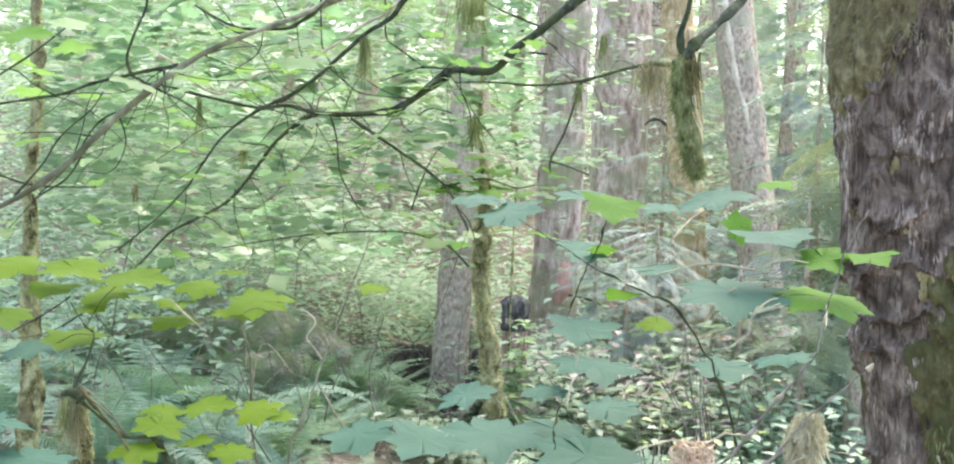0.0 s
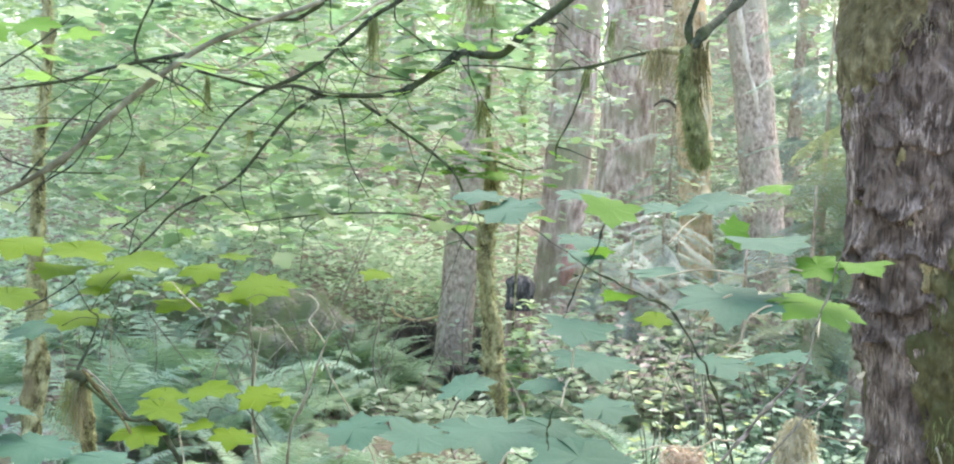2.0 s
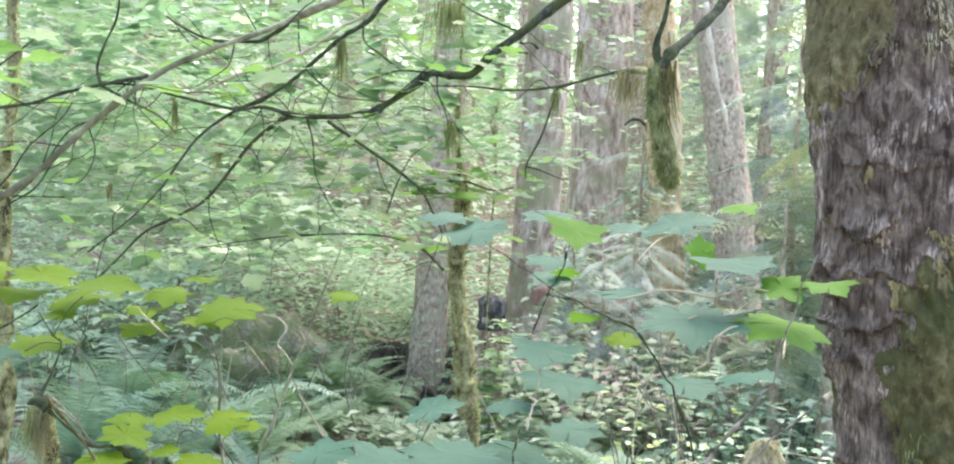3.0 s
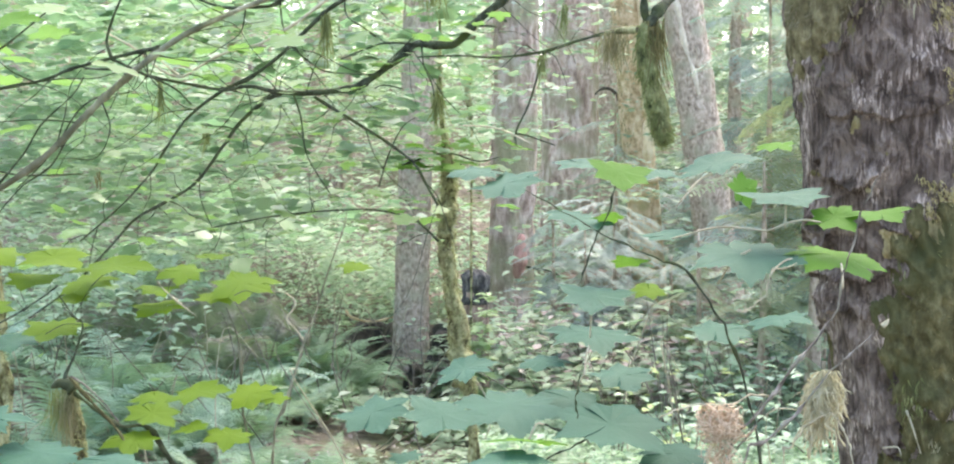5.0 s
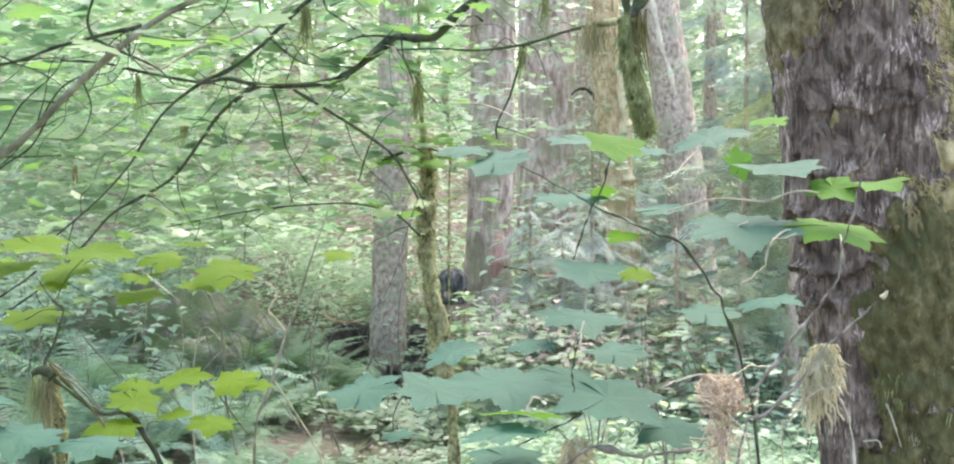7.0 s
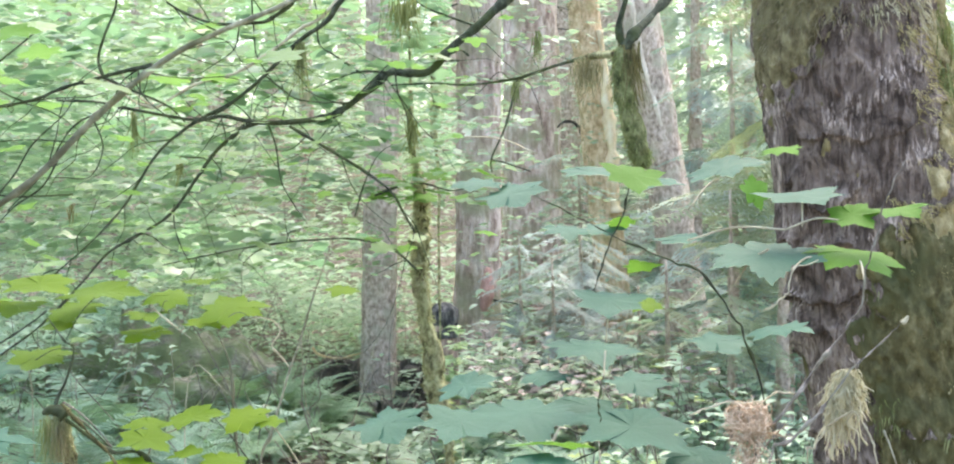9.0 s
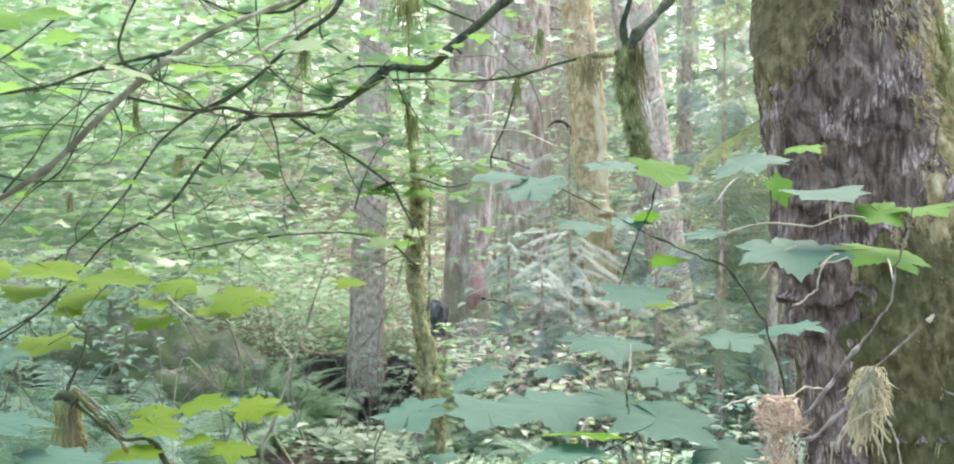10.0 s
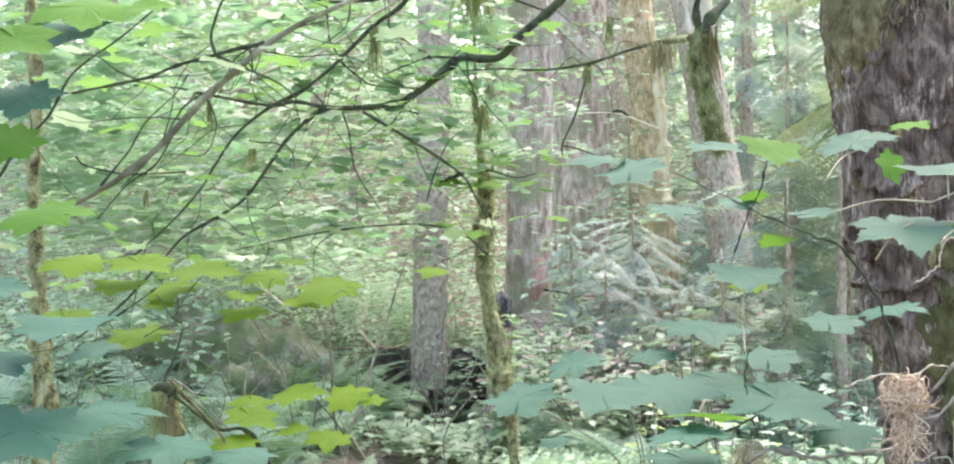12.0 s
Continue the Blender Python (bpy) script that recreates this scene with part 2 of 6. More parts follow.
BRIGHT = foliage_mat("bright_bush_leaves", [(0.0, (0.17, 0.26, 0.1)), (0.5, (0.32, 0.43, 0.2)), (1.0, (0.52, 0.6, 0.36))], (0.36, 0.5, 0.2), 0.35, 0.5, True, 0.4, 5)
LIMES = foliage_mat("fresh_small_leaves", [(0.0, (0.2, 0.28, 0.09)), (0.5, (0.3, 0.38, 0.13)), (1.0, (0.44, 0.5, 0.24))], (0.36, 0.48, 0.13), 0.4, 0.5, True, 0.4, 5)
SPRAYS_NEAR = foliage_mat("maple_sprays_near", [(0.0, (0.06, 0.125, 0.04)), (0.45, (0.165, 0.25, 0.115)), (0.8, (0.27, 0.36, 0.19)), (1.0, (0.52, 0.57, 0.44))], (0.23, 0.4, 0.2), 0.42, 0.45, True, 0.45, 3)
LITTER = foliage_mat("fallen_leaves", [(0.0, (0.16, 0.13, 0.112)), (0.5, (0.32, 0.265, 0.235)), (1.0, (0.5, 0.44, 0.4))], (0.22, 0.17, 0.13), 0.1, 0.75, True, 0.3, 5)
FERN = foliage_mat("fern_fronds", [(0.0, (0.112, 0.189, 0.122)), (0.5, (0.213, 0.319, 0.22)), (1.0, (0.388, 0.501, 0.378))], (0.275, 0.455, 0.22), 0.3, 0.5, False, 0.4, 8)
# Dark green fronds, with the hollow's shade also put into the colour.
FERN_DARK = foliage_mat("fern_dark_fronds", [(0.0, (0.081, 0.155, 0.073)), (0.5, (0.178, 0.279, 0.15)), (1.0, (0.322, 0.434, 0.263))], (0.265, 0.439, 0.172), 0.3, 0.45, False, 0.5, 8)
HEMLOCK = foliage_mat("hemlock_needles", [(0.0, (0.17, 0.235, 0.185)), (0.45, (0.28, 0.36, 0.295)), (1.0, (0.52, 0.57, 0.5))], (0.26, 0.38, 0.25), 0.35, 0.5, False, 0.5, 8)
HEMLOCK_DARK = foliage_mat("dark_hemlock_needles", [(0.0, (0.128, 0.164, 0.086)), (0.5, (0.232, 0.276, 0.15)), (1.0, (0.487, 0.509, 0.31))], (0.278, 0.36, 0.146), 0.3, 0.5, False, 0.5, 8)
HEMLOCK_PALE = foliage_mat("pale_hemlock_needles", [(0.0, (0.24, 0.29, 0.25)), (0.5, (0.42, 0.47, 0.42)), (1.0, (0.68, 0.72, 0.66))], (0.38, 0.47, 0.36), 0.3, 0.5, False, 0.4, 8)
MOSS = foliage_mat("moss_strands", [(0.0, (0.14, 0.128, 0.066)), (0.5, (0.29, 0.268, 0.145)), (1.0, (0.47, 0.43, 0.26))], (0.3, 0.28, 0.14), 0.3, 0.95, True, 0.05, 20)
MOSS_GOLDEN = foliage_mat("moss_golden_strands", [(0.0, (0.288, 0.24, 0.103)), (0.5, (0.504, 0.432, 0.207)), (1.0, (0.72, 0.636, 0.345))], (0.456, 0.396, 0.172), 0.3, 0.95, True, 0.05, 20)
MOSS_KHAKIS = foliage_mat("moss_khaki_strands", [(0.0, (0.1, 0.085, 0.05)), (0.5, (0.22, 0.19, 0.115)), (1.0, (0.4, 0.355, 0.23))], (0.22, 0.19, 0.1), 0.25, 0.95, True, 0.05, 20)
MOSS_DARK = foliage_mat("moss_dark_strands", [(0.0, (0.071, 0.064, 0.029)), (0.5, (0.147, 0.132, 0.057)), (1.0, (0.256, 0.23, 0.105))], (0.142, 0.138, 0.051), 0.25, 0.95, True, 0.05, 20)
MOSS_GREEN = foliage_mat("moss_green_strands", [(0.0, (0.09, 0.11, 0.04)), (0.5, (0.2, 0.225, 0.09)), (1.0, (0.36, 0.385, 0.17))], (0.22, 0.27, 0.09), 0.3, 0.95, True, 0.05, 20)
MOSS_LIGHT = foliage_mat("moss_light_strands", [(0.0, (0.16, 0.165, 0.07)), (0.5, (0.33, 0.34, 0.165)), (1.0, (0.52, 0.525, 0.31))], (0.34, 0.37, 0.16), 0.3, 0.95, True, 0.05, 20)
MOSS_PALE = foliage_mat("lichen_pale_strands", [(0.0, (0.33, 0.3, 0.17)), (0.5, (0.52, 0.47, 0.3)), (1.0, (0.7, 0.65, 0.46))], (0.42, 0.38, 0.22), 0.25, 0.95, True, 0.05, 20)
STRAW = foliage_mat("dry_orange_moss", [(0.0, (0.38, 0.27, 0.17)), (0.5, (0.6, 0.46, 0.32)), (1.0, (0.78, 0.66, 0.5))], (0.5, 0.36, 0.22), 0.2, 0.9, True, 0.1, 20)


# ---- mesh helpers ----
def hashed(i, j, k, seed):
    h = (i * 374761393 + j * 668265263 + k * 2147483647 + seed * 974634777) & 0xFFFFFFFF
    h = ((h ^ (h >> 13)) * 1274126177) & 0xFFFFFFFF
    return ((h ^ (h >> 16)) & 0xFFFF) / 65535.0


def vnoise(p, freq=1.0, seed=0):
    """Smooth noise from 0 to 1 at rows of points."""
    q = np.asarray(p, float) * freq
    c = np.floor(q).astype(np.int64)
    f = q - c
    f = f * f * (3 - 2 * f)
    out = 0.0
    for a in (0, 1):
        for b in (0, 1):
            for d in (0, 1):
                w = (f[:, 0] if a else 1 - f[:, 0]) * (f[:, 1] if b else 1 - f[:, 1]) * (f[:, 2] if d else 1 - f[:, 2])
                out = out + w * hashed(c[:, 0] + a, c[:, 1] + b, c[:, 2] + d, seed)
    return out


def mesh_np(name, verts, faces, smooth=True):
    """A mesh from arrays of vertices and of faces, all with three or all with four corners."""
    verts, faces = np.asarray(verts, np.float32), np.asarray(faces, np.int32)
    me = bpy.data.meshes.new(name)
    n, k = faces.shape
    me.vertices.add(len(verts))
    me.vertices.foreach_set("co", verts.ravel())
    me.loops.add(n * k)
    me.loops.foreach_set("vertex_index", faces.ravel())
    me.polygons.add(n)
    me.polygons.foreach_set("loop_start", np.arange(0, n * k, k, dtype=np.int32))
    me.polygons.foreach_set("use_smooth", np.full(n, smooth))
    me.update(calc_edges=True)
    me.validate()
    return me


def part(name, me, material, parent=None, label="", m=None):
    """Links a mesh as one object, under a thing or a part."""
    if material and not me.materials:
        me.materials.append(material)
    ob = new(name, me)
    ob.parent = parent
    if m is not None:
        ob.matrix_basis = m
    return tagged(ob, label)


def thing(name, label, category, at=(0, 0, 0), group="", kind=""):
    ob = new(name)
    ob.empty_display_size = 0.1
    ob.location = at
    return tagged(ob, label, category, group, kind)


def smooth_path(points, per=8):
    """A smooth line through a few points."""
    p = np.array(points, float)
    q = np.vstack([2 * p[0] - p[1], p, 2 * p[-1] - p[-2]])
    out = []
    for i in range(1, len(q) - 2):
        t = np.linspace(0, 1, per, endpoint=False)[:, None]
        a, b, c, d = q[i - 1], q[i], q[i + 1], q[i + 2]
        out.append(0.5 * (2 * b + (c - a) * t + (2 * a - 5 * b + 4 * c - d) * t**2 + (3 * b - a - 3 * c + d) * t**3))
    return np.vstack(out + [p[-1:]])


def tube(points, r0, r1, sides=8, per=8, rough=0.15, seed=0, knots=0.0, radii=None, freq=None):
    """Vertices and faces of a tapered, uneven round branch through a few points."""
    c = smooth_path(points, per) if per > 1 else np.array(points, float)
    n = len(c)
    t = np.gradient(c, axis=0)
    t /= np.linalg.norm(t, axis=1, keepdims=True) + 1e-9
    up = np.array([0.31, 0.42, 0.85]) if abs(t[:, 2]).mean() < 0.7 else np.array([0.9, 0.3, 0.1])
    u = np.cross(t, up)
    u /= np.linalg.norm(u, axis=1, keepdims=True) + 1e-9
    v = np.cross(t, u)
    s = np.linspace(0, 1, n)
    r = np.interp(s, np.linspace(0, 1, len(radii)), radii) if radii is not None else r0 + (r1 - r0) * s
    if knots:
        r = r * (1 + knots * (vnoise(np.c_[s * n * 0.4, s * 0, s * 0], 1.0, seed + 5) ** 4) * 2)
    a = np.linspace(0, 2 * np.pi, sides, endpoint=False)
    ring = np.cos(a)[None, :, None] * u[:, None] + np.sin(a)[None, :, None] * v[:, None]
    base = c[:, None] + ring * r[:, None, None]
    f = freq or 0.35 / max(r.mean(), 1e-4)
    off = (vnoise(base.reshape(-1, 3), f, seed) - 0.5).reshape(n, sides, 1)
    verts = c[:, None] + ring * (r[:, None, None] * (1 + 2 * rough * off))
    verts = verts.reshape(-1, 3)
    i, j = np.meshgrid(np.arange(n - 1), np.arange(sides), indexing="ij")
    k = (j + 1) % sides
    faces = np.stack([i * sides + j, i * sides + k, (i + 1) * sides + k, (i + 1) * sides + j], -1).reshape(-1, 4)
    ends = np.vstack([verts, c[:1], c[-1:]])
    j = np.arange(sides)
    k = (j + 1) % sides
    m = len(verts)
    cap0 = np.stack([k, j, np.full(sides, m), np.full(sides, m)], -1)
    cap1 = np.stack([(n - 1) * sides + j, (n - 1) * sides + k, np.full(sides, m + 1), np.full(sides, m + 1)], -1)
    tri = np.vstack([np.vstack([faces[:, [0, 1, 2]], faces[:, [0, 2, 3]]]), cap0[:, :3], cap1[:, :3]])
    return ends, tri


def joined(pieces):
    vs, fs, n = [], [], 0
    for v, f in pieces:
        vs.append(v)
        fs.append(f + n)
        n += len(v)
    return np.vstack(vs), np.vstack(fs)


def branch(name, points, r0, r1, material, parent, sides=8, per=8, rough=0.15, seed=0, label="", knots=0.3, radii=None):
    v, f = tube(points, r0, r1, sides, per, rough, seed, knots, radii)
    return part(name, mesh_np(name, v, f), material, parent, label)


def maple_outline(lobes=7, teeth=1, cut=0.27, seed=0):
    """Outline of a lobed leaf about one wide, its stalk end at the origin, pointing along +y."""
    g = np.random.default_rng(seed)
    span = radians(158)
    half = span / (lobes - 1)
    toothed = ((-0.97, 0.0), (-0.74, 0.055), (-0.64, -0.01), (-0.42, 0.06), (-0.31, -0.015), (-0.1, 0.03), (0.0, 0.085), (0.1, 0.03), (0.31, -0.015), (0.42, 0.06), (0.64, -0.01), (0.74, 0.055), (0.97, 0.0))
    plain = ((-0.9, 0.0), (-0.4, 0.0), (0.0, 0.0), (0.4, 0.0), (0.9, 0.0))
    pts = []
    for i in range(lobes):
        a = -span + 2 * half * i
        length = 0.56 * (1 - 0.26 * (abs(a) / span) ** 1.5) * g.uniform(0.84, 1.1)
        a += g.normal(0, 0.05)
        for b, tooth in toothed if teeth else plain:
            rad = 1.05 - cut * abs(b) ** 0.9 + tooth * g.uniform(0.6, 1.3)
            ang = a + b * half * 0.97
            pts.append((np.sin(ang) * length * rad, np.cos(ang) * length * rad))
    return np.array(pts)


def maple_leaf(lobes=7, teeth=1, seed=0, cup=0.12, rings=3, droop=0.15):
    """Vertices and triangles of a lobed leaf with ribs pressed in and tips that droop."""
    o = maple_outline(lobes, teeth, 0.32 if teeth else 0.36, seed)
    n = len(o)
    verts = [np.zeros((1, 3))]
    span = radians(158)
    ang = np.arctan2(o[:, 0], o[:, 1])
    rib = np.abs(((ang + span) / (2 * span) * (lobes - 1) + 0.5) % 1 - 0.5) * 2
    for k in np.linspace(0, 1, rings + 1)[1:]:
        xy = o * k
        r = np.hypot(xy[:, 0], xy[:, 1])
        z = 0.2 * cup * rib * k * (1 - 0.4 * k) * np.hypot(o[:, 0], o[:, 1]) - droop * r**2 * (1 + 0.5 * np.cos(2 * ang + seed))
        z = z + 0.03 * np.sin(5 * xy[:, 0] + seed) * k + 0.02 * np.sin(9 * xy[:, 1] + 2 * seed) * k
        verts.append(np.c_[xy, z])
    v = np.vstack(verts)
    f = []
    j = np.arange(n - 1)
    f.append(np.stack([np.zeros(n - 1, int), 1 + j + 1, 1 + j], -1))
    for r in range(rings - 1):
        a, b = 1 + r * n, 1 + (r + 1) * n
        f.append(np.stack([a + j, a + j + 1, b + j + 1], -1))
        f.append(np.stack([a + j, b + j + 1, b + j], -1))
    v[:, 1] -= 0.12
    return v, np.vstack(f)


def oval_leaf(fold=0.12, width=0.55):
    v = np.array([(0, -0.5, 0), (width * 0.42, -0.2, fold), (width * 0.42, 0.15, fold), (0, 0.5, -0.08), (-width * 0.42, 0.15, fold), (-width * 0.42, -0.2, fold), (0, 0.0, 0.0)])
    f = np.array([(0, 1, 6), (1, 2, 6), (2, 3, 6), (3, 4, 6), (4, 5, 6), (5, 0, 6)])
    return v, f


def blob_leaf():
    """A small lobed leaf for leaves far off."""
    v, f = maple_leaf(5, 0, 3, 0.1, 1, 0.2)
    kept = np.concatenate([[0], 1 + np.sort(np.concatenate([np.arange(0, 25, 5), np.arange(2, 25, 5), np.arange(4, 25, 5)]))])
    v = v[kept]
    j = np.arange(1, len(v) - 1)
    return v, np.stack([0 * j, j + 1, j], -1)


def cloud(name, centres, sizes, template, material, tilt=0.35, parent=None, label="", seed=0, lean=None):
    """Many leaves in one mesh: near-level leaves, each turned and tipped by chance."""
    g = np.random.default_rng(seed)
    v, f = template
    n = len(centres)
    a = g.uniform(0, 2 * np.pi, n)
    tx, ty = g.normal(0, tilt, n), g.normal(0, tilt, n)
    if lean is not None:
        tx = tx + lean
    ca, sa = np.cos(a), np.sin(a)
    x = v[None, :, 0] * ca[:, None] - v[None, :, 1] * sa[:, None]
    y = v[None, :, 0] * sa[:, None] + v[None, :, 1] * ca[:, None]
    z = np.broadcast_to(v[None, :, 2], x.shape)
    cx, sx = np.cos(tx)[:, None], np.sin(tx)[:, None]
    y, z = y * cx - z * sx, y * sx + z * cx
    cy, sy = np.cos(ty)[:, None], np.sin(ty)[:, None]
    x, z = x * cy + z * sy, -x * sy + z * cy
    s = np.asarray(sizes)[:, None]
    verts = np.stack([x * s + centres[:, :1], y * s + centres[:, 1:2], z * s + centres[:, 2:3]], -1).reshape(-1, 3)
    faces = (f[None] + (np.arange(n) * len(v))[:, None, None]).reshape(-1, 3)
    return part(name, mesh_np(name, verts, faces), material, parent, label)


def strands(roots, length, width, spread=0.25, seed=0, hang=1.0, push=None, segs=3):
    """Hanging or standing threads of moss: thin ribbons from many roots."""
    g = np.random.default_rng(seed)
    n = len(roots)
    ln = length * g.uniform(0.45, 1.15, n)
    d = g.normal(0, spread, (n, 3))
    d[:, 2] -= hang
    if push is not None:
        d += push
    d /= np.linalg.norm(d, axis=1, keepdims=True)
    side = np.cross(d, g.normal(0, 1, (n, 3)))
    side /= np.linalg.norm(side, axis=1, keepdims=True) + 1e-9
    bend = g.normal(0, 0.35, (n, 3))
    bend[:, 2] -= 0.35 * hang
    vs = []
    for k in range(segs + 1):
        s = k / segs
        c = roots + d * (ln * s)[:, None] + bend * (ln * s * s * 0.5)[:, None]
        w = width * (1 - 0.75 * s)
        vs += [c - side * w / 2, c + side * w / 2]
    v = np.stack(vs, 1)
    m = 2 * (segs + 1)
    base = (np.arange(n) * m)[:, None]
    f = []
    for k in range(segs):
        a = 2 * k
        f += [np.concatenate([base + a, base + a + 1, base + a + 3], 1), np.concatenate([base + a, base + a + 3, base + a + 2], 1)]
    return v.reshape(-1, 3), np.vstack(f)


def ground_z(x, y):
    """Height of the forest floor: level near the eye, a dip before the far trees, then a bank that climbs."""
    x, y = np.asarray(x, float), np.asarray(y, float)
    z = -0.35 * np.clip((y - 5) / 5, 0, 1) ** 2
    z = z + 0.15 * np.clip(y - 11.5, 0, 26) - 0.03 * np.clip(y - 45, 0, 200)
    z = z + 0.3 * np.exp(-((x + 2.35) / 0.75) ** 2 - ((y - 9.75) / 0.7) ** 2)
    p = np.stack([x.ravel(), y.ravel(), 0 * x.ravel()], -1)
    return z + (0.25 * (vnoise(p, 0.35, 3) - 0.5) + 0.1 * (vnoise(p, 1.3, 4) - 0.5)).reshape(x.shape)


def on_floor(x, y, up=0.0):
    return (x, y, float(ground_z([x], [y])[0]) + up)


# ---- the forest floor ----
def floor_sheet():
    xs = np.concatenate([-np.geomspace(400, 14, 16), np.linspace(-12, 12, 120), np.geomspace(14, 400, 16)])
    ys = np.concatenate([np.linspace(-60, -3, 12), np.linspace(-2, 24, 150), np.linspace(25, 90, 60), np.geomspace(95, 600, 14)])
    gx, gy = np.meshgrid(xs, ys)
    v = np.stack([gx, gy, ground_z(gx, gy)], -1).reshape(-1, 3)
    w = len(xs)
    i, j = np.meshgrid(np.arange(len(ys) - 1), np.arange(w - 1), indexing="ij")
    f = np.stack([i * w + j, i * w + j + 1, (i + 1) * w + j + 1, (i + 1) * w + j], -1).reshape(-1, 4)
    return tagged(part("ground", mesh_np("ground", v, f), HUMUS), "brown forest floor of humus and needles, rising behind", "ground", kind="structure")


ground = floor_sheet()


def scatter(n, x0, x1, y0, y1, seed, widen=True):
    """Points over the floor, spread like a fan from the eye."""
    g = np.random.default_rng(seed)
    y = np.sqrt(g.uniform(y0 * y0, y1 * y1, n))
    x = g.uniform(x0, x1, n) * (y if widen else 1)
    return x, y, g


# ---- trees ----
def trunk_mesh(name, low, high, r_low, r_high, sides, rings, furrow, seed, flare=0.25, stretch=0.18, freq=22.0):
    """A trunk from a low to a high point, with furrowed bark and a flared foot."""
    low, high = np.array(low, float), np.array(high, float)
    s = np.linspace(0, 1, rings)
    a = np.linspace(0, 2 * np.pi, sides, endpoint=False)
    length = np.linalg.norm(high - low)
    r = r_low + (r_high - r_low) * s + r_low * flare * np.exp(-s * length / (2.2 * r_low))
    sway = np.stack([np.sin(s * 5 + seed), np.cos(s * 4 + seed), 0 * s], -1) * r_low * 0.12 * np.sin(np.pi * s)[:, None]
    c = low + (high - low) * s[:, None] + sway
    ring = np.stack([np.cos(a), np.sin(a), 0 * a], -1)
    at = np.stack([np.cos(a)[None] * r_low + 0 * s[:, None], np.sin(a)[None] * r_low + 0 * s[:, None], 0 * a[None] + (s * length)[:, None]], -1).reshape(-1, 3)
    warp = at.copy()
    warp[:, 2] *= stretch
    n1 = 1 - np.abs(2 * vnoise(warp, freq, seed) - 1)
    n2 = 1 - np.abs(2 * vnoise(warp, freq * 2.3, seed + 1) - 1)
    n3 = vnoise(at, 1.7 / max(r_low, 0.05), seed + 2) - 0.5
    plate = (vnoise(at * (1, 1, 0.6), freq * 0.3, seed + 3) > 0.55) * 0.35
    rad = r[:, None] * (1 + 0.12 * n3.reshape(rings, sides)) + furrow * (n1 ** 1.5 + 0.5 * n2 + plate - 0.9).reshape(rings, sides)
    v = (c[:, None] + ring[None] * rad[..., None]).reshape(-1, 3)
    i, j = np.meshgrid(np.arange(rings - 1), np.arange(sides), indexing="ij")
    k = (j + 1) % sides
    f = np.stack([i * sides + j, i * sides + k, (i + 1) * sides + k, (i + 1) * sides + j], -1).reshape(-1, 4)
    return mesh_np(name, v, f), (c, rad, a)


def tufts(parent, skin, bands, n, length, width, material, seed, hang=1.0, label="", bare=0.78):
    """Moss on a trunk: bands of (turn from, turn to, share of height from, to), turns in degrees, -90 facing the walker."""
    c, rad, a = skin
    g = np.random.default_rng(seed)
    rings, sides = rad.shape
    roots, out = [], []
    for t0, t1, s0, s1, share in bands:
        m = int(n * share)
        tt, ss = g.uniform(t0, t1, m), g.uniform(s0, s1, m)
        mid = 0.6 * vnoise(np.c_[tt * 0.06, ss * 40, 0 * tt], 1.0, seed + 9) + 0.4 * vnoise(np.c_[tt * 0.2, ss * 130, 0 * tt], 1.0, seed + 8)
        edge = 2 * np.minimum(np.minimum(tt - t0, t1 - tt) / (t1 - t0), np.minimum(ss - s0, s1 - ss) / (s1 - s0))
        keep = mid + 0.75 * edge > bare
        tt, ss = radians(1) * tt[keep], ss[keep]
        ri = np.clip(ss, 0, 1) * (rings - 1)
        i = np.clip(ri.astype(int), 0, rings - 2)
        fr = (ri - i)[:, None]
        j = ((tt / (2 * np.pi) * sides).round().astype(int)) % sides
        e = np.stack([np.cos(tt), np.sin(tt), 0 * tt], -1)
        roots.append(c[i] * (1 - fr) + c[i + 1] * fr + e * (rad[i, j] - 0.004 + g.uniform(-0.004, 0.006, len(i)))[:, None])
        out.append(e)
    roots, out = np.vstack(roots), np.vstack(out)
    v, f = strands(roots, length, width, 0.45, seed, hang, out * 1.1)
    ob = part("moss", mesh_np("moss", v, f), material, parent, label)
    return tagged(ob, kind="stuff")


